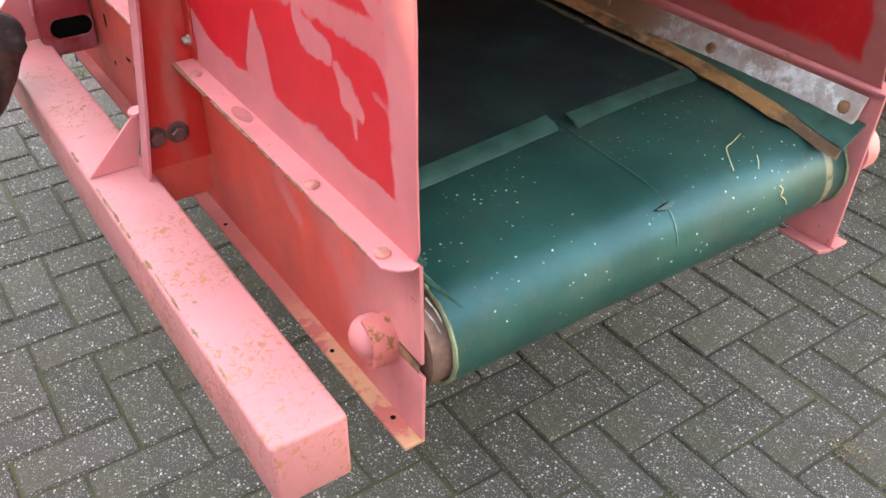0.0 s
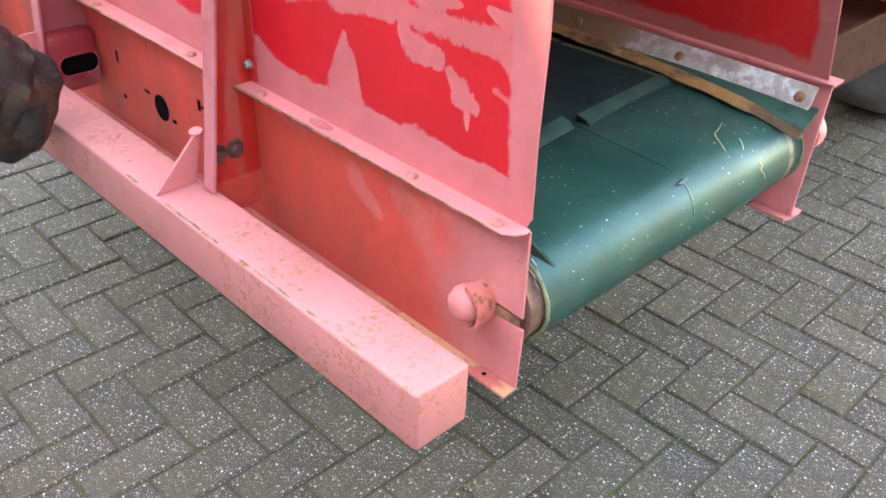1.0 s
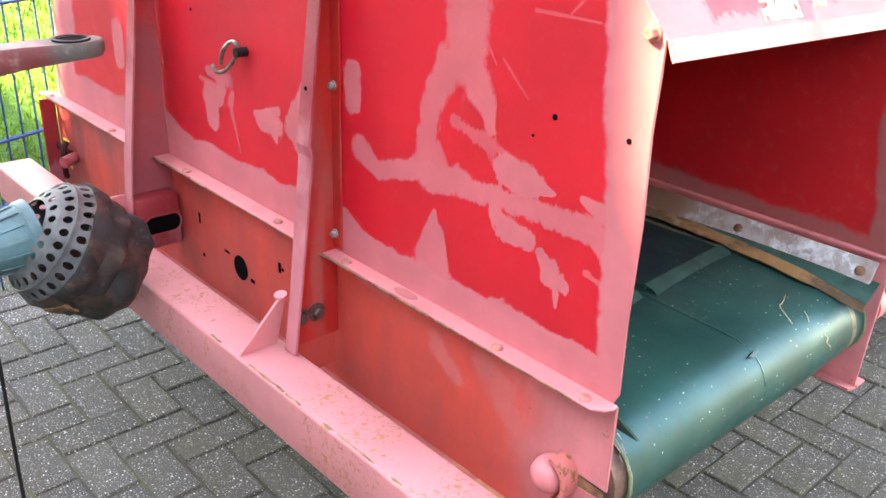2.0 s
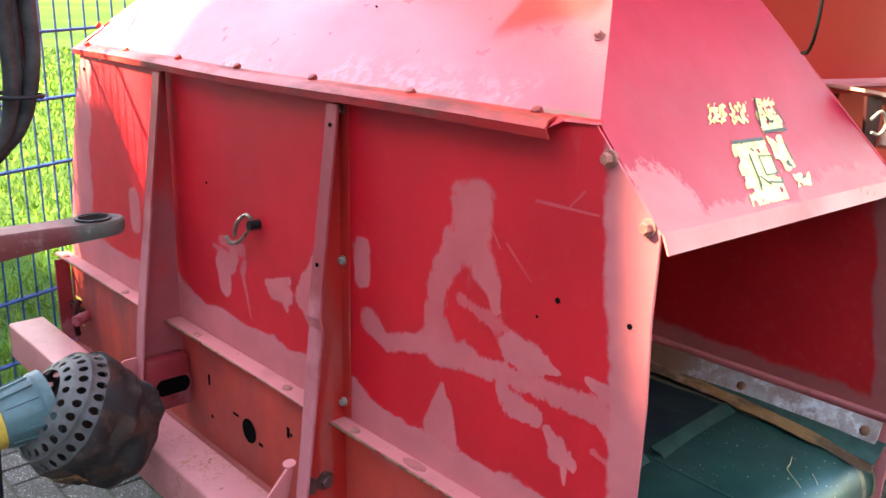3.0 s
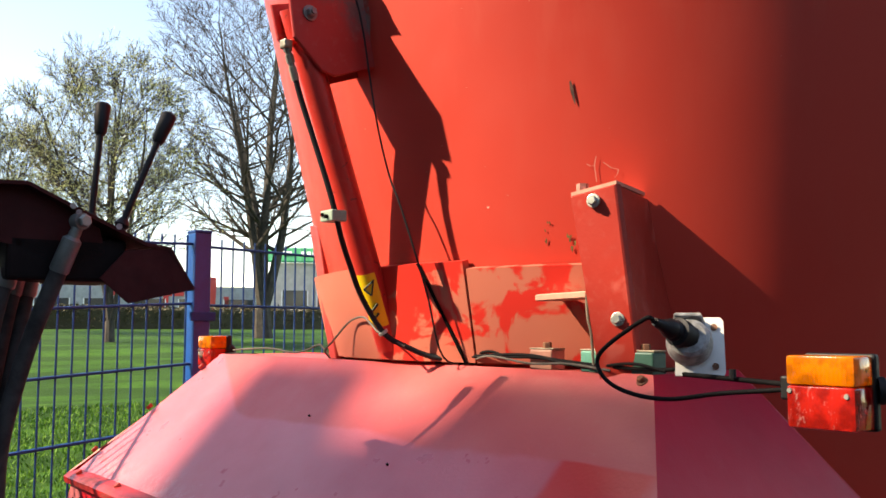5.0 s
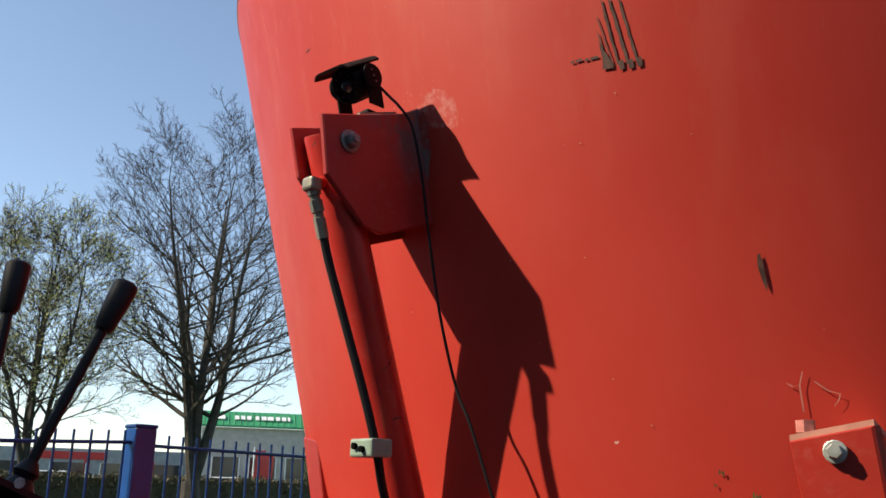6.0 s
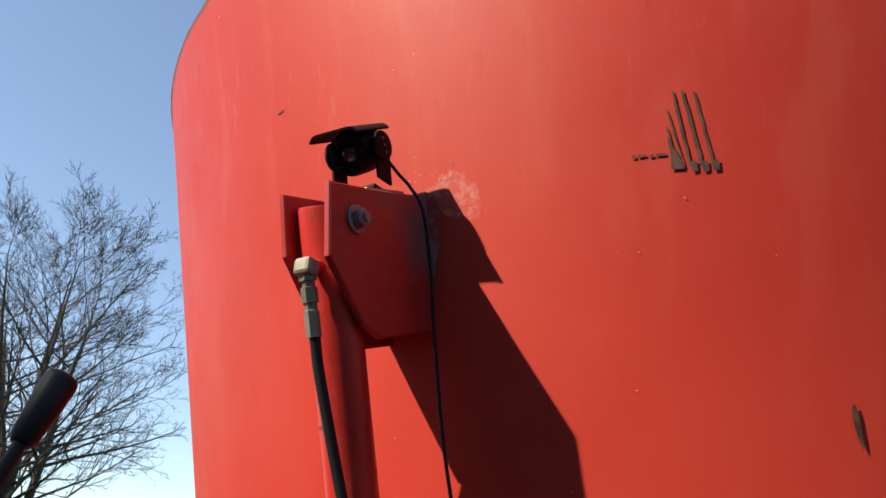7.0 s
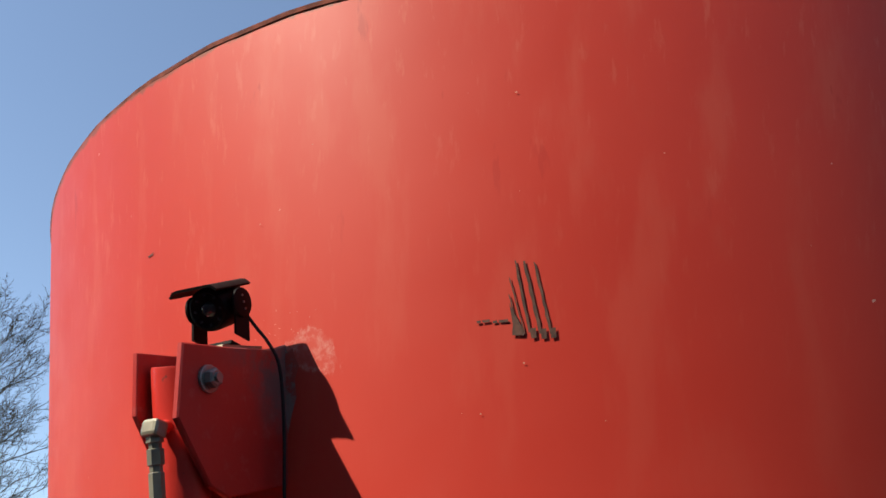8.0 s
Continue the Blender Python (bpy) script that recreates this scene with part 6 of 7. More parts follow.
for (a, b) in zip(cover_pts, cover_pts[1:]):
    slab([a, b, (b[0] - 0.17, b[1], b[2]), (a[0] - 0.17, a[1], a[2])], (0, 0, -0.006), bm)
part("cover_plate", bm, M_DARKRED, stand, "bent dark red cover plate")
part("front_cheek", slab([(-0.95, -0.52, 1.936), (-0.95, -0.40, 1.942), (-0.95, -0.358, 1.922), (-0.95, -0.285, 1.885), (-0.95, -0.275, 1.845), (-0.95, -0.33, 1.82), (-0.95, -0.40, 1.85), (-0.95, -0.52, 1.87)], (-0.006, 0, 0)), M_DARKRED, stand)
part("flap_plate", slab([(-0.932, -0.250, 1.850), (-0.932, -0.173, 1.860), (-0.925, -0.133, 1.792), (-0.925, -0.246, 1.766), (-0.93, -0.29, 1.805)], (-0.010, 0.004, 0.002), None, 0.001), M_DARKRED, stand, "bent end flap")
part("flap_top", slab([(-0.93, -0.175, 1.861), (-0.925, -0.133, 1.793), (-1.08, -0.12, 1.80), (-1.10, -0.17, 1.862)], (0, -0.004, -0.004)), M_DARKRED, stand)
part("valve_block", box((-1.08, -0.42, 1.80), (-0.95, -0.24, 1.868), 0.006), plain("oily valve iron", (0.010, 0.006, 0.006), 0.7, 0.0, spec=0.12), stand, "oily valve block")
for k, (lo, hi, dz) in enumerate((((-1.06, -0.262, 1.89), (-1.085, -0.238, 2.118), 0), ((-0.992, -0.242, 1.878), (-0.986, -0.160, 2.094), 0))):
    lo, hi = V(lo), V(hi)
    d = (hi - lo).normalized()
    lv = part("lever", rod(lo, hi - d * 0.05, 0.0055, 10), M_BLACK, stand, "control lever with a black knob", True)
    part("knob", lathe([(0, 0.008), (0.005, 0.0105), (0.03, 0.0125), (0.053, 0.0135), (0.056, 0.0125), (0.058, 0.010)], hi - d * 0.055, d, 14), M_BLACK, lv, "", True)
    part("boot", lathe([(0, 0.020), (0.01, 0.014), (0.016, 0.018), (0.028, 0.010), (0.034, 0.013), (0.045, 0.007)], lo - d * 0.012, d, 12), M_BLACK, lv, "", True)
for k, (y, z) in enumerate(((-0.334, 1.915), (-0.325, 1.905), (-0.262, 1.888))):
    part("drilled_hole", lathe([(0, 0.005), (0.001, 0.005)], (-0.9295, y, z), (1, 0, 0), 8), M_GREYPL, stand)
# eyed arm
tip = V((-1.059, -0.311, 1.090))
adir = V((-0.12, -1, -0.015)).normalized()
aside = V((1, -0.12, 0)).normalized()
rim = [tip + aside * 0.041 * math.sin(a) - adir * 0.058 * math.cos(a) for a in (-math.pi / 2 + math.pi * i / 14 for i in range(15))]
rim += [tip + adir * 0.09 + aside * 0.030, tip + adir * 0.30 + aside * 0.036, tip + adir * 0.80 + aside * 0.055, tip + adir * 0.80 - aside * 0.055, tip + adir * 0.30 - aside * 0.036, tip + adir * 0.09 - aside * 0.030]
bm = bmesh.new()
rings = []
for depth, shrink in ((0.0, 0.93), (-0.004, 1.0), (-0.7, 1.0), (-1.0, 0.92)):
    ring = []
    for p in rim:
        along = max(0.0, (p - tip).dot(adir))
        deep = 0.030 + 0.10 * min(along, 0.35)
        ring.append(bm.verts.new(tip + (p - tip) * shrink + V((0, 0, depth if depth > -0.01 else depth * deep))))
    rings.append(ring)
for lower, upper in zip(rings, rings[1:]):
    for i in range(len(rim)):
        j = (i + 1) % len(rim)
        bm.faces.new((lower[i], lower[j], upper[j], upper[i]))
bm.faces.new(rings[0])
bm.faces.new(rings[-1][::-1])
M_ARM = painted("weathered red arm", (0.17, 0.030, 0.030), (0.085, 0.078, 0.066), lambda n: n.ramp(n.math("ADD", n.axis("Y"), n.math("MULTIPLY", n.noise(14, 5), 0.10)), -0.335, -0.285), 0.5, dust=0.25)
part("eye_arm", bm, M_ARM, stand, "weathered arm, its bare end bored with an eye", True)
part("eye_ring", lathe([(0, 0.034), (0.004, 0.034), (0.0042, 0.028), (0.002, 0.027)], tip + V((0, 0, 0.0003)), (0, 0, 1), 24, caps=False), M_BLACK, stand, "", True)
part("eye_bore", lathe([(0, 0.0275), (0.0012, 0.0275)], tip, (0, 0, 1), 24), M_HOLE, stand)

bundle_lines = (((-0.925, -0.335, 1.862), (-0.940, -0.350, 1.81), (-0.975, -0.378, 1.70), (-1.00, -0.405, 1.55), (-0.995, -0.412, 1.40), (-1.00, -0.440, 1.29), (-1.01, -0.50, 1.235), (-1.03, -0.60, 1.21), (-1.10, -0.80, 1.19)),
                ((-1.01, -0.385, 1.83), (-1.01, -0.40, 1.76), (-1.015, -0.415, 1.66), (-1.015, -0.435, 1.52), (-1.01, -0.437, 1.38), (-1.01, -0.46, 1.275), (-1.03, -0.52, 1.215), (-1.05, -0.62, 1.195), (-1.10, -0.80, 1.175)),
                ((-1.03, -0.360, 1.83), (-1.03, -0.375, 1.74), (-1.03, -0.395, 1.62), (-1.03, -0.412, 1.50), (-1.03, -0.425, 1.37), (-1.03, -0.445, 1.27), (-1.04, -0.52, 1.20), (-1.06, -0.62, 1.18), (-1.12, -0.80, 1.16)),
                ((-0.985, -0.40, 1.84), (-0.985, -0.425, 1.74), (-0.985, -0.440, 1.62), (-0.985, -0.455, 1.48), (-0.985, -0.455, 1.36), (-0.99, -0.475, 1.27), (-1.00, -0.54, 1.215), (-1.03, -0.64, 1.20), (-1.10, -0.82, 1.18)))
bundle = thing("hose_bundle", (-1.0, -0.42, 1.2), "bundle of dusty hydraulic hoses hanging from the control box", "hoses")
for k, pts in enumerate(bundle_lines):
    hs = part("hose", sweep(pts, (0.013, 0.0135, 0.012, 0.012)[k], 12, 6), M_HOSE, bundle, "", True)
    a, b = V(pts[0]), V(pts[1])
    part("ferrule", lathe([(-0.03, 0.008), (-0.005, 0.009), (0, 0.0145), (0.050, 0.015), (0.053, 0.013)], a, b - a, 14), M_STEEL, hs, "dull zinc hose ferrule", True)
part("banjo_eye", lathe([(-0.009, 0.013), (0.009, 0.013)], (-0.918, -0.327, 1.890), (1, 0.2, 0), 16), M_STEEL, bundle, "", True)
part("banjo_bolt", hexbolt((-0.906, -0.325, 1.890), (1, 0.2, 0), 0.010, 0.008, False), M_ZINC, bundle)
part("hose_tie", sweep([(-1.05, -0.44, 1.34), (-0.965, -0.41, 1.34), (-0.955, -0.47, 1.34), (-1.03, -0.49, 1.34), (-1.05, -0.44, 1.34)], 0.004, 6, 6), M_BLACK, bundle)

# ---- drive shaft resting against the beam ----
shaft = thing("drive_shaft", (-1.13, -0.36, 0.60), "drive shaft in a yellow guard tube with a muddy bell", "drive shaft")
R0 = V((-1.140, -0.376, 0.676))
pa = V((0.05, 0.78, -0.62)).normalized()
bell_rings = [(0.010, 0.1335), (0.018, 0.136), (0.034, 0.134), (0.050, 0.132), (0.058, 0.127), (0.074, 0.128), (0.092, 0.127), (0.100, 0.121), (0.122, 0.122), (0.142, 0.119), (0.158, 0.114), (0.170, 0.104), (0.166, 0.092), (0.10, 0.098), (0.012, 0.118)]


def bell_shape(u, v):
    """Soft rubber, dented and wrinkled round the shaft."""
    b1, b2, b3 = frame_of(pa)
    a = 2 * math.pi * u
    d, r = bell_rings[round(v * (len(bell_rings) - 1))]
    side = b1 * math.cos(a) + b2 * math.sin(a)
    crumple = noise.noise(side * 2.4 + V((0, 0, d * 20))) * 0.011 + noise.noise(side * 2.8 + V((d * 30, 0, 0))) * 0.004
    return R0 + pa * (d + 0.008 * noise.noise(side * 3)) + side * (r + crumple * min(1.0, max(0.0, d / 0.04)))


part("bell", sheet(bell_shape, 72, 14, 0.003), M_BELL, shaft, "mud-brown wrinkled rubber bell", True)
pu, pv, pw = frame_of(pa)


def guard_ring(r_in, r_out, d_in, d_out, count, hole, phase):
    """A perforated ring: facets with a hole in each."""
    bm = bmesh.new()
    for k in range(count):
        a0, a1 = 2 * math.pi * (k + phase) / count, 2 * math.pi * (k + 1 + phase) / count

        def at(s, t):
            a = a0 + (a1 - a0) * s
            return R0 + pa * (d_in + (d_out - d_in) * t) + (pu * math.cos(a) + pv * math.sin(a)) * (r_in + (r_out - r_in) * t)
        edge = [(0, 0), (0.5, 0), (1, 0), (1, 0.5), (1, 1), (0.5, 1), (0, 1), (0, 0.5)]
        ring = [(0.5 + hole * math.cos(b), 0.5 + hole * math.sin(b)) for b in (math.radians(225 + 45 * i) for i in range(8))]
        eo = [bm.verts.new(at(*p)) for p in edge]
        io = [bm.verts.new(at(*p)) for p in ring]
        for i in range(8):
            bm.faces.new((eo[i], eo[(i + 1) % 8], io[(i + 1) % 8], io[i]))
    bmesh.ops.remove_doubles(bm, verts=bm.verts, dist=1e-5)
    made = bmesh.ops.solidify(bm, geom=bm.faces[:], thickness=0.003)
    return bm


part("outer_guard", guard_ring(0.117, 0.133, -0.020, 0.016, 28, 0.29, 0.0), M_GUARD, shaft, "perforated grey plastic guard ring")
part("middle_guard", guard_ring(0.094, 0.117, -0.044, -0.020, 24, 0.30, 0.5), M_GUARD, shaft)
part("inner_guard", guard_ring(0.066, 0.094, -0.058, -0.044, 18, 0.28, 0.2), M_GUARD, shaft)
part("guard_seam", lathe([(-0.003, 0.1155), (-0.003, 0.1195), (0.003, 0.1205), (0.003, 0.1165)], R0 - pa * 0.020, pa, 48, caps=False), M_GUARD, shaft, "", True)
tdir = V((0.02, -0.985, -0.10)).normalized()
mid = R0 - pa * 0.04
part("cone", lathe([(0.0, 0.072), (0.02, 0.070), (0.024, 0.066), (0.07, 0.060), (0.095, 0.058), (0.10, 0.052)], mid, tdir, 28), M_TEALCONE, shaft, "blue-green plastic cone", True)
for k in range(14):
    a = 2 * math.pi * k / 14
    u2, v2, w2 = frame_of(tdir)
    s = (u2 * math.cos(a) + v2 * math.sin(a))
    part("cone_rib", slab([mid + tdir * 0.026 + s * 0.064, mid + tdir * 0.090 + s * 0.057, mid + tdir * 0.090 + s * 0.061, mid + tdir * 0.026 + s * 0.069], s.cross(tdir) * 0.005), M_TEALCONE, shaft)
part("collar", lathe([(0.095, 0.054), (0.098, 0.056), (0.16, 0.054), (0.163, 0.048)], mid, tdir, 28), M_YELLOW, shaft, "chipped yellow collar", True)
part("guard_tube", rod(mid + tdir * 0.15, mid + tdir * 1.25 + V((0, 0, -0.25)), 0.046, 24), M_YELLOW, shaft, "yellow guard tube", True)
part("bell_strap", slab([R0 + pa * 0.03 + V((0.045, -0.07, -0.10)), R0 + pa * 0.085 + V((0.035, -0.085, -0.085)), R0 + pa * 0.095 + V((0.07, -0.062, -0.07)), R0 + pa * 0.04 + V((0.085, -0.05, -0.075))], (0.004, -0.008, -0.006), None, 0.002), M_OCHRE, shaft, "torn ochre flap")
single("hanging_cord", sweep([(-1.03, -0.485, 1.18), (-1.05, -0.50, 1.0), (-1.09, -0.510, 0.80), (-1.11, -0.515, 0.66), (-1.12, -0.520, 0.50), (-1.12, -0.525, 0.25), (-1.11, -0.53, 0.004)], 0.0045, 6, 6), M_BLACK, "thin black cord hanging to the paving", "cord", smooth=True)

speck = random.Random(17)
for k in range(22):
    a, z = 0.030 + speck.gauss(0, 0.022), 2.420 + speck.gauss(0, 0.016)
    r = speck.uniform(0.0002, 0.0009)
    part("paint_speck", tub_mark([(a - r, z), (a - r * 0.3, z + r * 1.3), (a + r, z + r * 0.4), (a + r * 0.4, z - r)]), M_SPECK, tub)

# ---- wheel behind the conveyor ----
WX, WY = -0.48, 2.62
wheel = thing("wheel", (WX, WY, 0.0), "dusty dark rubber wheel of the machine in deep shade", "wheel")
part("tyre", lathe([(-0.20, 0.24), (-0.195, 0.34), (-0.16, 0.39), (-0.10, 0.405), (0.10, 0.405), (0.16, 0.39), (0.195, 0.34), (0.20, 0.24)], (WX, WY, 0.405), (1, 0, 0), 48), plain("tyre rubber", (0.145, 0.148, 0.155), 0.75, 0, 0.4, 7, 0.3), wheel, "dusty tyre", True)
part("rim", lathe([(-0.15, 0.235), (-0.10, 0.22), (0.10, 0.22), (0.15, 0.235)], (WX, WY, 0.405), (1, 0, 0), 32), M_GREYPL, wheel, "", True)
part("axle", rod((-1.4, WY, 0.405), (WX + 0.15, WY, 0.405), 0.05, 16), M_DARKRED, wheel, "", True)
wagon = thing("wagon_chassis", (-1.0, 2.0, 0.40), "red wagon chassis behind the conveyor, carrying the mixing tub", "chassis")
part("axle_stand", box((-1.12, WY - 0.06, 0.40), (-0.98, WY + 0.06, 0.70), 0.01), M_DARKRED, wagon)
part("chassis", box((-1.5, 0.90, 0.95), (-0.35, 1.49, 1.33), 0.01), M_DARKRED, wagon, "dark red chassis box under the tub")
part("body_skirt", box((-1.95, 1.50, 0.70), (-0.05, 4.2, 1.335), 0.012), M_RED, wagon, "red body skirt behind the conveyor")
part("label", box((-0.255, 1.4965, 0.708), (-0.205, 1.4995, 0.755)), M_YSTICK, wagon, "small yellow label")

# ---- dry bits on the paving ----
bits = random.Random(33)
M_STALK = plain("brown dry stalk", (0.20, 0.14, 0.07), 0.9)
for (x, y), n, label in (((0.18, 0.87), 16, "clump of dry brown grass on the paving"), ((-0.13, 0.085), 6, "few dry stalks on the paving"), ((0.30, 0.40), 5, "few dry stalks on the paving")):
    grass_patch = thing("dry_grass", (x, y, 0.0), label, "dry grass", group="dry grass on the paving")
    for k in range(n):
        a, l = bits.uniform(0, 6.28), bits.uniform(0.012, 0.035)
        p = V((x + bits.gauss(0, 0.02), y + bits.gauss(0, 0.02), 0.0025))
        d = V((math.cos(a), math.sin(a), 0))
        part("stalk", sweep([p, p + d * l * 0.5 + V((0, 0, bits.uniform(0.002, 0.012))), p + d * l + d.orthogonal() * 0.006], 0.0009, 4, 3), M_STALK, grass_patch)

# ---- blue mesh fence ----
F0, F1 = V((-2.175, -0.205, 0)), V((-2.34, 0.55, 0))
fdir = (F1 - F0).normalized()


def fence_panel(start, length, z_top, rise, label):
    """Twin-wire mesh: upright wires every 5 cm, level wires every 20 cm on both faces."""
    ob = thing("mesh_fence", start, label, "fence", group="fence panels")
    side = V((-fdir.y, fdir.x, 0))
    wire = None
    count = int(length / 0.05)
    for k in range(count + 1):
        p = start + fdir * (0.05 * k)
        top = z_top + rise * 0.05 * k
        if wire is None:
            wire = finish(rod((0, 0, 0.05), (0, 0, 1.0), 0.0034, 6), "upright_wire", M_BLUE)
        w = new("upright_wire", wire)
        w.parent = ob
        w.matrix_parent_inverse = Matrix.Translation(-start)
        w.matrix_basis = Matrix.Translation(p) @ Matrix.Diagonal((1, 1, top + 0.03, 1))
    for r in range(11):
        z = z_top - 0.2 * r
        if z < 0.03:
            continue
        for s in (-1, 1):
            a = start + side * 0.0055 * s + V((0, 0, z))
            b = a + fdir * length + V((0, 0, rise * length))
            part("level_wire", rod(a, b, 0.0046, 6), M_BLUE, ob)
    return ob


fence_panel(F1 - fdir * 2.50, 2.47, 2.010 - 2.5 * 0.05, 0.05, "blue coated twin-wire mesh fence panel")
fence_panel(F1 + fdir * 0.045, 2.45, 2.003, 0.0, "blue coated twin-wire mesh fence panel")
for at in (F1, F1 - fdir * 2.54, F1 + fdir * 2.54):
    fp = thing("fence_post", at, "square bright blue steel fence post", "fence post", group="fence posts")
    part("tube", box((at.x - 0.03, at.y - 0.03, -0.05), (at.x + 0.03, at.y + 0.03, 2.045), 0.003), M_BLUEPOST, fp)
    part("cap", box((at.x - 0.032, at.y - 0.032, 2.045), (at.x + 0.032, at.y + 0.032, 2.055), 0.003), M_BLUE, fp)
    for z in (0.4, 1.0, 1.75):
        part("wire_clip", box((at.x + 0.028, at.y - 0.045, z), (at.x + 0.042, at.y + 0.045, z + 0.03), 0.003), M_BLUE, fp)


# ---- bare trees, hedge, far buildings ----
def tree(at, height, seed, label, width=3.6, leaves=0.0, trunk=0.2, stems=4, fork=1.0, density=1.0):
    """Several upright stems from a short trunk; branches, sprays and curled twigs fill an oval crown."""
    rnd = random.Random(seed)
    base = V(at) - V((0, 0, 0.2))
    wood, spray, leaf = ([], []), ([], []), ([], [])
    centre_h, half_h = height * 0.50, height * 0.52

    def envelope(h):
        q = (h - centre_h) / half_h
        return width * math.sqrt(max(0.05, 1 - q * q))

    def tube(pts, r0, r1, sides, store):
        vs, fs = store
        n = len(vs)
        for k, p in enumerate(pts):
            w = (pts[min(k + 1, len(pts) - 1)] - pts[max(k - 1, 0)]).normalized()
            u = w.orthogonal().normalized()
            v = w.cross(u)
            r = r0 + (r1 - r0) * k / (len(pts) - 1)
            for q in range(sides):
                a = 2 * math.pi * q / sides
                vs.append(p + (u * math.cos(a) + v * math.sin(a)) * r)
        for k in range(len(pts) - 1):
            for q in range(sides):
                a, b = n + k * sides + q, n + k * sides + (q + 1) % sides
                fs.append((a, b, b + sides, a + sides))

    def path(p, d, length, steps, wob, lift):
        pts = [p]
        for _ in range(steps):
            d = (d + V((rnd.gauss(0, wob), rnd.gauss(0, wob), rnd.gauss(0, wob) + lift))).normalized()
            pts.append(pts[-1] + d * length / steps)
        return pts

    def shoot(p, along, length, r, level):
        """A side branch, bending up at its end, with its own shoots."""
        steps = (0, 9, 6, 4, 3)[level]
        pts = path(p, along, length, steps, (0, 0.045, 0.06, 0.09, 0.12)[level], (0, 0.022, 0.015, 0.015, 0.02)[level])
        tube(pts, r, r * 0.3, (0, 6, 4, 3, 3)[level], wood if level < 3 else spray)
        if level == 4:
            if rnd.random() < leaves:
                for q in pts[1:]:
                    e1 = V((rnd.gauss(0, 1), rnd.gauss(0, 1), rnd.gauss(0, 1))).normalized() * 0.020
                    e2 = V((rnd.gauss(0, 1), rnd.gauss(0, 1), rnd.gauss(0, 1))).normalized() * 0.015
                    k = len(leaf[0])
                    leaf[0].extend((q - e1, q + e2, q + e1, q - e2))
                    leaf[1].append((k, k + 1, k + 2, k + 3))
            return
        turn = rnd.uniform(0, 6.28)
        for k in range((0, 3, 2, 1)[level], len(pts)):
            d = (pts[k] - pts[k - 1]).normalized()
            t = k / steps
            for _ in range(1 + (1 if rnd.random() < (0, 0.3, 0.6 * density, 0.9 * density)[level] else 0)):
                turn += 2.4 + rnd.uniform(-0.4, 0.4)
                side = Matrix.Rotation(turn, 3, d) @ d.orthogonal().normalized()
                nd = (d + side * rnd.uniform(0.55, 0.95) + V((0, 0, 0.12))).normalized()
                span = (0, 0.42, 0.45, 0.5)[level] * (1.2 - 0.6 * t) * rnd.uniform(0.6, 1.15)
                shoot(pts[k], nd, max(length * span, (0, 0.45, 0.24, 0.13)[level]), max(0.0055, r * (0.50 - 0.2 * t)), level + 1)

    tube(path(base, V((0, 0, 1)), fork + 0.2, 4, 0.02, 0.0), trunk * 1.15, trunk * 0.9, 10, wood)
    top = base + V((0, 0, fork + 0.15))
    for k in range(stems):
        a = 2.4 * k + rnd.uniform(-0.4, 0.4)
        lean = (k + 0.5) / stems
        tilt = (0.03 + 0.24 * lean) * width / (height * 0.33)
        reach = height * (0.96 - 0.16 * lean) * rnd.uniform(0.94, 1.0) - fork
        pts = path(top, V((math.cos(a) * tilt, math.sin(a) * tilt, 1)).normalized(), reach, 18, 0.03, 0.014)
        r0 = trunk * rnd.uniform(0.5, 0.72)
        tube(pts, r0, 0.015, 8, wood)
        b = rnd.uniform(0, 6.28)
        for q in range(4, 19):
            h = pts[q].z - base.z
            out = V((pts[q].x - base.x, pts[q].y - base.y, 0))
            for _ in range(2 if rnd.random() < 0.6 * density else 1):
                b += 2.4 + rnd.uniform(-0.5, 0.5)
                flat = (V((math.cos(b), math.sin(b), 0)) + out * 0.35).normalized()
                rise = rnd.uniform(0.3, 0.9) + 0.5 * max(0.0, h / height - 0.55)
                room = max(0.5, envelope(h + 0.5) - out.length * max(-0.4, flat.dot(out.normalized()) if out.length > 0.05 else 0.0))
                shoot(pts[q], (flat + V((0, 0, rise))).normalized(), min(room, height * 0.36) * rnd.uniform(0.7, 1.05), max(0.012, r0 * (1 - q / 20) * rnd.uniform(0.30, 0.55)), 1)
    ob = thing("tree", at, label, "tree", group="bare trees behind the fence")
    for name, (vs, fs), mat in (("trunk", wood, M_BARK), ("crown", spray, M_TWIG), ("foliage", leaf, M_BUD)):
        if fs:
            me = bpy.data.meshes.new(name)
            me.from_pydata([tuple(v) for v in vs], [], fs)
            me.materials.append(mat)
            hang(new(name, me), ob)
    return ob


def far(direction, distance, eye=(0.55, -0.9)):
    d = V((*direction, 0)).normalized() * distance
    x, y = eye[0] + d.x, eye[1] + d.y
    return V((x, y, ground_height(x, y) - 0.02))


tree(far((-0.869, 0.495), 26), 10.4, 5, "tall bare tree with many upright stems and fine twigs", 4.1, 0.0, 0.27, 5, 0.8, 0.30)
tree(far((-0.934, 0.352), 23), 6.9, 11, "bare tree just coming into leaf", 2.5, 0.60, 0.12, 5, 0.5, 0.15)
tree(far((-0.968, 0.25), 30), 6.6, 23, "bare tree just coming into leaf", 2.8, 0.60, 0.11, 5, 0.5, 0.15)


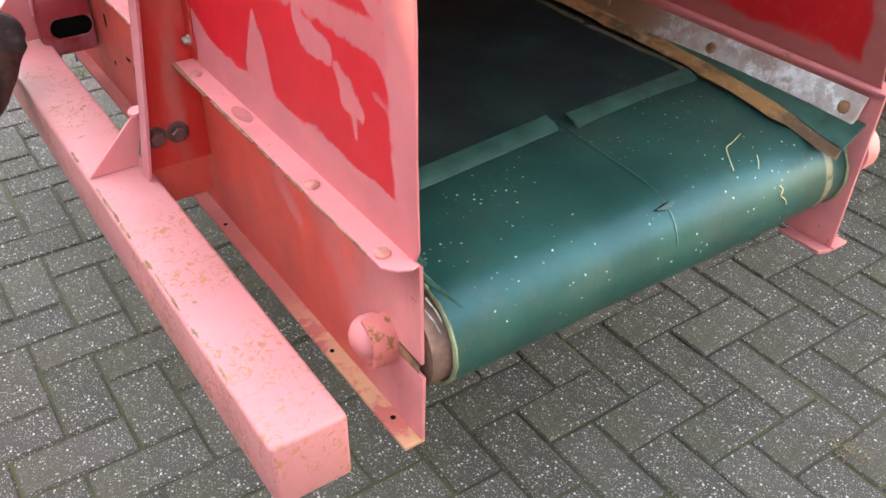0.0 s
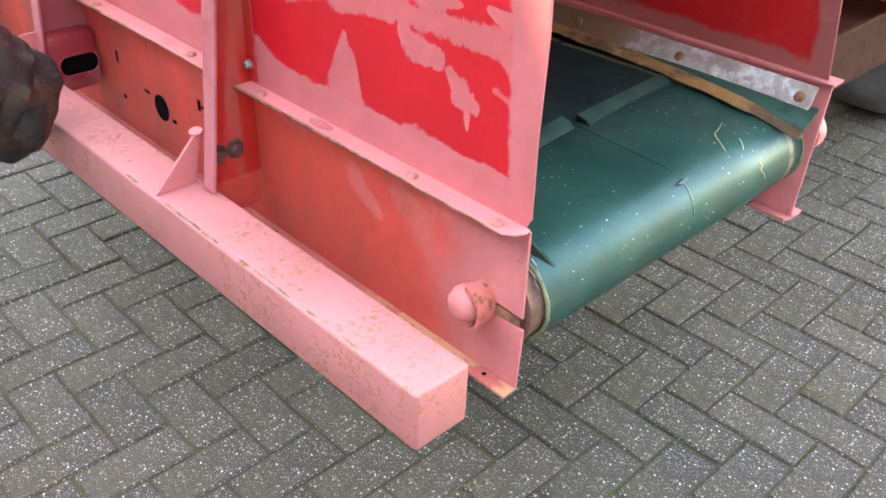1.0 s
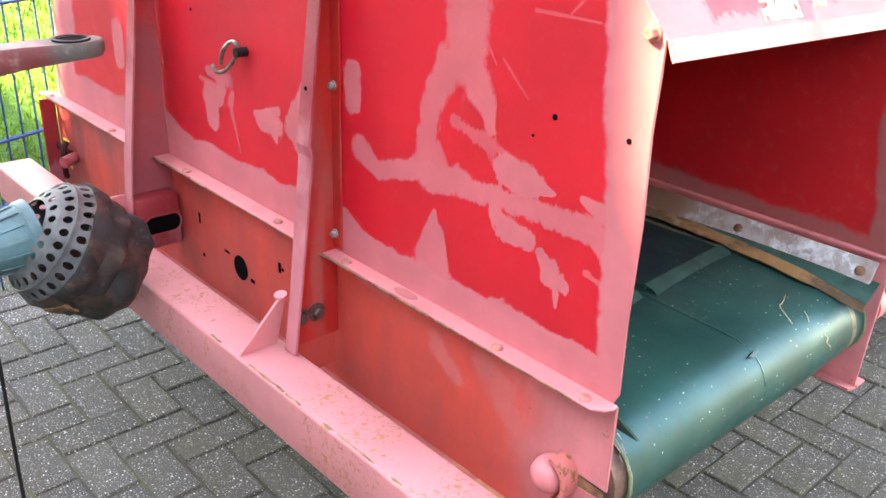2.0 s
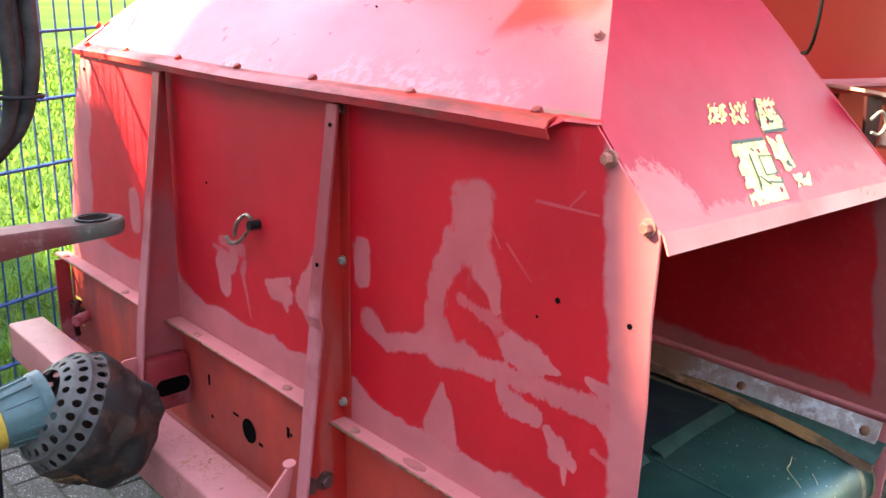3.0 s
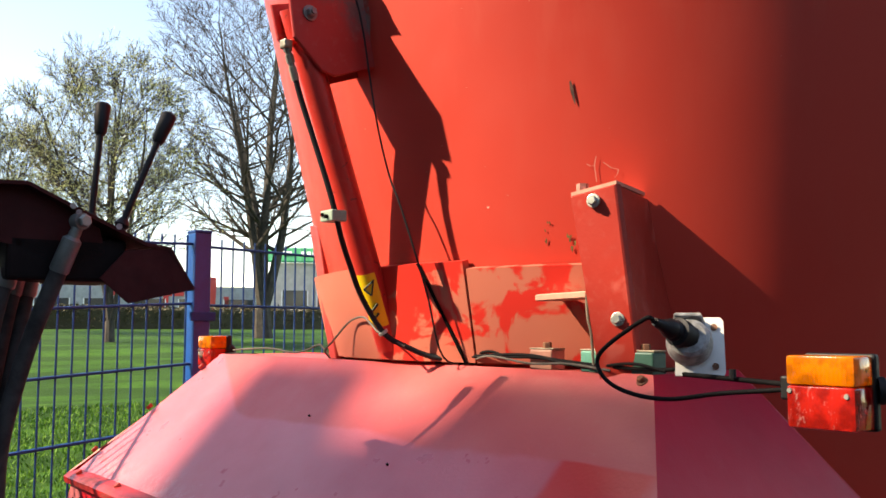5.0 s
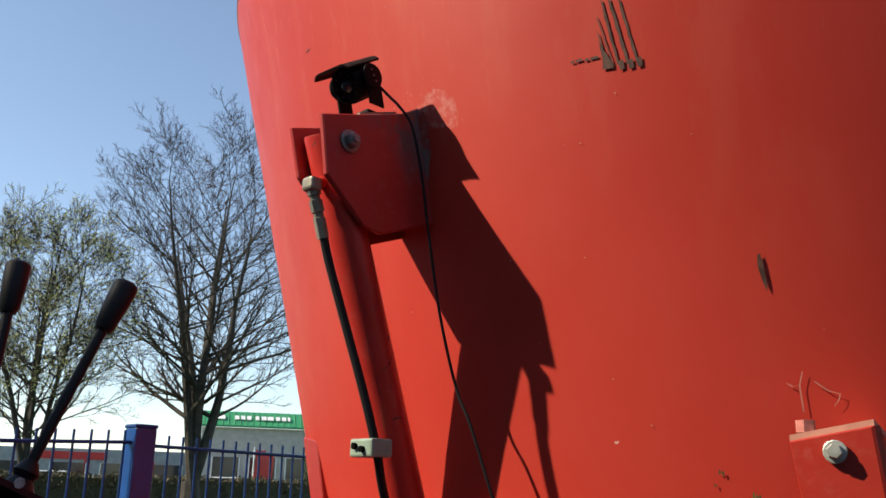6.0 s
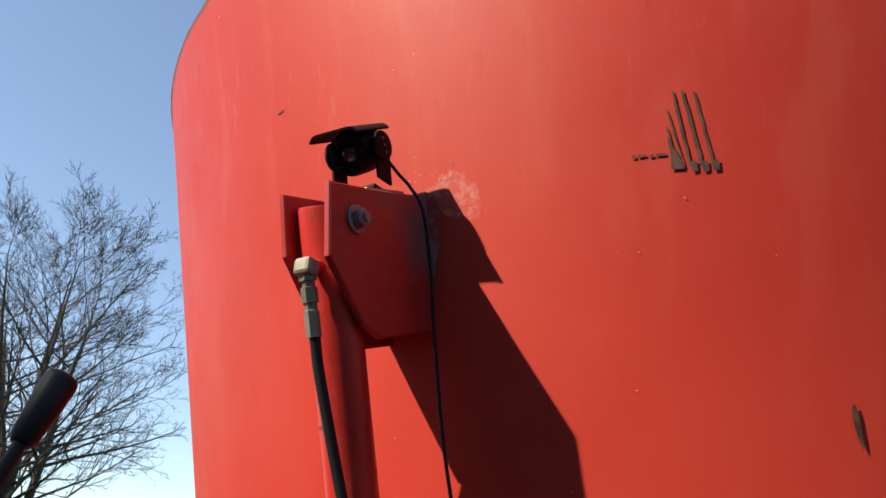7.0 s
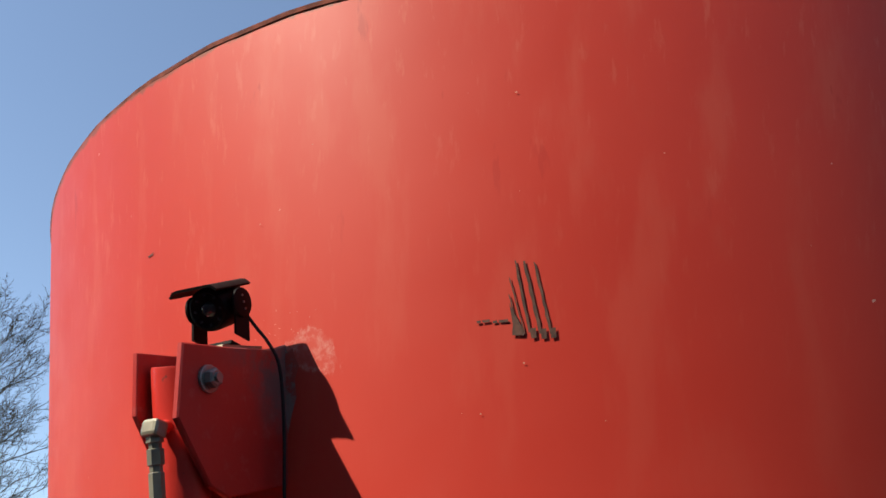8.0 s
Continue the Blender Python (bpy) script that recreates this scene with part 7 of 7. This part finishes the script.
def hedge(p, q, h, w, seed):
    """Clipped hedge: a core under thousands of small leaves."""
    rnd = random.Random(seed)
    vs, fs = [], []
    d = q - p
    side = V((-d.y, d.x, 0)).normalized()
    for _ in range(24000):
        t, s, z = rnd.random(), rnd.uniform(-1, 1), rnd.random() ** 0.6
        c = p + d * t + side * s * w / 2 * (1 - 0.15 * z) + V((0, 0, z * h * (1 + 0.05 * math.sin(t * 60)))) + V((rnd.gauss(0, 0.05), rnd.gauss(0, 0.05), rnd.gauss(0, 0.05)))
        c.z += ground_height(c.x, c.y) - 0.02 - p.z * (1 - t) - q.z * t
        e1 = V((rnd.gauss(0, 1), rnd.gauss(0, 1), rnd.gauss(0, 1))).normalized() * 0.06
        e2 = V((rnd.gauss(0, 1), rnd.gauss(0, 1), rnd.gauss(0, 1))).normalized() * 0.045
        k = len(vs)
        vs.extend((c - e1, c + e2, c + e1, c - e2))
        fs.append((k, k + 1, k + 2, k + 3))
    for e in (side * w * 0.40, -side * w * 0.40):
        k = len(vs)
        vs.extend((p + e - V((0, 0, 0.3)), q + e - V((0, 0, 0.3)), q + e * 0.9 + V((0, 0, h * 0.86)), p + e * 0.9 + V((0, 0, h * 0.86))))
        fs.append((k, k + 1, k + 2, k + 3))
    fs.append((k - 2, k - 1, k + 2, k + 3))
    me = bpy.data.meshes.new("hedge")
    me.from_pydata([tuple(v) for v in vs], [], fs)
    me.materials.append(M_HEDGE)
    return tagged(new("hedge", me), "low clipped hedge, brown and dry in spring", "hedge", kind="stuff")


hp, hq = far((-0.985, 0.17), 36), far((-0.72, 0.69), 42)
hedge(hp, hq, 0.86, 1.4, 3)


def facade(at, along, length, height, depth, wall_mat, label, windows, roof_mat=None, roof_h=0.6):
    """A plain hall with a row of windows and an overhanging roof."""
    at, d = V(at), V((*along, 0)).normalized()
    n = V((d.y, -d.x, 0))
    n = n if n.x > 0 else -n
    ob = thing("hall", at, label, "building")
    part("wall", slab([at, at + d * length, at + d * length - n * depth, at - n * depth], (0, 0, height)), wall_mat, ob)
    if roof_mat:
        a = at - d * 0.4 + n * 0.4 + V((0, 0, height))
        part("roof", slab([a, a + d * (length + 0.8), a + d * (length + 0.8) - n * 1.5 + V((0, 0, roof_h)), a - n * 1.5 + V((0, 0, roof_h))], (0, 0, 0.15)), roof_mat, ob)
        for k in range(int(length / 0.5)):
            b = a + d * (0.5 * k) + V((0, 0, 0.16))
            part("roof_rib", rod(b, b - n * 1.5 + V((0, 0, roof_h)), 0.05, 5), roof_mat, ob)
    for t, w, z0, z1, mat, name in windows:
        a = at + d * t + n * 0.03 + V((0, 0, z0))
        wd = part(name, slab([a, a + d * w, a + d * w + V((0, 0, z1 - z0)), a + V((0, 0, z1 - z0))], n * 0.06), mat, ob)
        if name == "window":
            for q in (0, 1):
                b = a + d * (w * q) - d * 0.05 + n * 0.05
                part("window_frame", slab([b, b + d * 0.1, b + d * 0.1 + V((0, 0, z1 - z0)), b + V((0, 0, z1 - z0))], n * 0.06), M_WHITE, wd)
    return ob


row = [(2 + 4.5 * k, 3.2, 0.9, 2.9, M_GLASSDARK, "window") for k in range(7)]
sign = [(9, 7.0, 3.2, 3.9, M_REDSIGN, "sign_bar"), (14, 0.5, 0.2, 3.2, M_REDSIGN, "sign_bar"), (20, 0.5, 0.2, 3.2, M_REDSIGN, "sign_bar")]
b0 = far((-0.965, 0.26), 95)
facade(b0, (0.35, 0.94), 34, 4.2, 12, M_STEELGREY, "low grey shop hall with red sign bars", row + sign)
b1 = far((-0.86, 0.51), 100)
facade(b1, (0.45, 0.89), 22, 4.6, 12, M_WALL, "pale rendered hall with large windows", [(1 + 4 * k, 3.0, 0.6, 3.2, M_GLASSDARK, "window") for k in range(5)])
b2 = far((-0.866, 0.500), 78)
facade(b2, (0.50, 0.866), 15, 5.6, 10, M_WALL, "white and cream hall under a green profiled roof", [(8.5, 6.5, 0.3, 5.5, M_CREAM, "wall_panel")] + [(1 + 3 * k, 2.2, 1.2, 3.2, M_GLASSDARK, "window") for k in range(3)], M_GREENROOF, 1.25)
bars = thing("roof_sign", b2 + V((0, 0, 5.9)), "white lettering bars on the green roof", "sign")
bd = V((0.50, 0.866, 0)).normalized()
for k, (t, w) in enumerate(((1.0, 0.8), (2.6, 0.35), (3.1, 0.35), (3.6, 0.35), (4.3, 0.3), (4.8, 0.4), (5.3, 0.5), (6.0, 0.35), (6.5, 0.35), (7.0, 0.2))):
    a = b2 + bd * t + V((-0.087, 0.05, 6.25))
    part("letter_bar", slab([a, a + bd * w, a + bd * w + V((-0.346, 0.20, 0.333)), a + V((-0.346, 0.20, 0.333))], (0.05, -0.03, 0.05)), M_WHITE, bars)



def flag(at, h, mat, label):
    ob = thing("flag", at, label, "flag", group="flags by the road")
    part("pole", rod(at, at + V((0, 0, h)), 0.05, 8), M_WHITE, ob)
    part("cloth", sheet(lambda u, v: at + V((0.05 * math.sin(v * 6), 0.1 + 0.9 * u, h - 0.2 - 2.6 * v)), 4, 8, 0.02), mat, ob, "", True)


flag(far((-0.866, 0.500), 70) + V((0, 5.5, 0)), 3.6, M_REDSIGN, "red banner on a white pole")
flag(far((-0.850, 0.527), 68) + V((0, 2, 0)), 3.6, M_REDSIGN, "red banner on a white pole")
flag(far((-0.900, 0.436), 62), 3.6, M_REDSIGN, "red banner on a white pole")


def car(at, heading, label, paint, tall=1.5, long=4.3):
    ob = thing("car", at, label, "car", group="cars by the road")
    d = V((*heading, 0)).normalized()
    s = V((-d.y, d.x, 0))

    def loft(profile, half):
        return slab([at + d * x - s * half + V((0, 0, z)) for x, z in profile], s * 2 * half, None, 0.06)
    part("body", loft([(0, 0.3), (0, 0.85), (0.25, 0.98), (long * 0.95, 1.0), (long, 0.75), (long, 0.3)], 0.85), paint, ob)
    cab = part("cabin", loft([(0.5, 0.98), (1.0, tall), (long * 0.72, tall), (long * 0.88, 1.0)], 0.76), paint, ob)
    part("side_window", slab([at + d * x + s * -0.775 + V((0, 0, z)) for x, z in ((0.75, 1.03), (1.1, tall - 0.08), (long * 0.70, tall - 0.08), (long * 0.80, 1.03))], s * 1.55), M_GLASSDARK, cab)
    for x in (0.8, long - 0.85):
        w = part("tyre", lathe([(0, 0.31), (0.2, 0.31)], at + d * x - s * 0.87 + V((0, 0, 0.31)), s, 16), M_BLACK, ob)
        part("hubcap", lathe([(0, 0.19), (0.02, 0.17)], at + d * x - s * 0.88 + V((0, 0, 0.31)), -s, 12), M_GREYPL, w)


car(far((-0.937, 0.345), 78), (0.35, 0.94), "white parked van beyond the hedge", M_WHITE, 1.75, 4.6)
car(far((-0.868, 0.497), 74), (0.4, 0.9), "white parked car beyond the hedge", M_WHITE)
car(far((-0.905, 0.423), 80), (0.4, 0.9), "silver parked car beyond the hedge", M_GREYPL)


def grass_tufts():
    """Blades near the fence; farther off the lawn's own surface takes over."""
    rnd = random.Random(8)
    vs, fs = [], []
    for _ in range(60000):
        x = -2.36 - 9.0 * rnd.random() ** 2.2
        y = -2.4 + 7.0 * rnd.random()
        if (V((x, y, 0)) - F0).cross(fdir).z > -0.04:
            continue
        z = ground_height(x, y) - 0.035 if x > -2.75 else ground_height(x, y) - 0.015
        h, a = rnd.uniform(0.03, 0.065), rnd.uniform(0, 6.28)
        w = 0.0035 + 0.0008 * (-2.3 - x)
        e = V((math.cos(a), math.sin(a), 0)) * w
        lean = V((rnd.gauss(0, 0.02), rnd.gauss(0, 0.02), h))
        k = len(vs)
        c = V((x, y, z))
        vs.extend((c - e, c + e, c + lean))
        fs.append((k, k + 1, k + 2))
    me = bpy.data.meshes.new("grass")
    me.from_pydata([tuple(v) for v in vs], [], fs)
    me.materials.append(M_BLADE)
    tagged(new("grass", me), "bright green grass blades behind the fence", "grass", kind="stuff")


grass_tufts()

# ---- unseen wall added behind the camera; its cut top shades the lower machine ----
top_line = [(-46.0, 0.0), (8.47, 0.0), (8.47, 11.98), (-7.61, 11.95), (-7.66, 12.07), (-7.73, 12.25), (-7.77, 12.66), (-7.91, 12.86), (-8.1, 12.96), (-8.33, 12.97), (-8.55, 12.96), (-8.56, 12.71), (-8.77, 12.68), (-8.89, 12.97), (-9.39, 12.95), (-9.09, 12.33), (-9.1, 11.9), (-9.27, 11.9), (-9.29, 12.27), (-9.63, 12.25), (-9.73, 11.6), (-46.0, 11.6)]
single("wall_south", slab([(x, -12.0, z) for x, z in top_line], (0, -0.3, 0)), M_SHADEWALL, "unseen grey wall added as a sun blocker, top stepped to shape the shade", "wall", kind="structure")
# added out of view: gives the belt a dark reflection, blocks low eastern sky
single("wall_east", box((9.0, -12.0, -0.1), (9.3, 14.0, 5.0)), M_DARKWALL, "unseen dark wall added to darken belt reflections and hold back sky light", "wall", kind="structure")

# ---- herringbone pavers ----
PX, PY, OX, OY = 0.1078, 0.1105, -0.279, 0.297


def paver_mesh(lx, ly):
    bm = box((-lx / 2, -ly / 2, -0.05), (lx / 2, ly / 2, 0.0), 0.0045, None, 1)
    return finish(bm, "paver", M_PAVER)


long_x, long_y = paver_mesh(2 * PX - 0.006, PY - 0.006), paver_mesh(PX - 0.006, 2 * PY - 0.006)
rnd = random.Random(21)
near, rest = [], []
for i in range(-24, 36):
    for j in range(-44, 42):
        k = (i - j) % 4
        if k not in (0, 3):
            continue
        x = OX + PX * (i + (1.0 if k == 0 else 0.5))
        y = OY + PY * (j + (0.5 if k == 0 else 1.0))
        if not (-2.55 < x < 3.3 and -4.1 < y < 4.4):
            continue
        m = Matrix.Translation((x, y, rnd.gauss(0, 0.0012))) @ Euler((rnd.gauss(0, 0.006), rnd.gauss(0, 0.006), rnd.gauss(0, 0.008))).to_matrix().to_4x4()
        here = -1.25 < x < 0.95 and -0.75 < y < 1.55
        (near if here else rest).append((abs(x + 0.1) + abs(y - 0.4), long_x if k == 0 else long_y, m))
near.sort(key=lambda e: e[0])
for _, me, m in near[:300]:
    ob = new("paver", me)
    ob.parent = pavement
    ob.matrix_basis = m
vs, fs = [], []
for _, me, m in near[300:] + rest:
    b = len(vs)
    vs.extend(tuple(m @ v.co) for v in me.vertices)
    fs.extend(tuple(b + q for q in p.vertices) for p in me.polygons)
me = bpy.data.meshes.new("outer_pavers")
me.from_pydata(vs, [], fs)
me.materials.append(M_PAVERS)
outer = new("outer_pavers", me)
outer.parent = pavement
tagged(outer, kind="stuff")
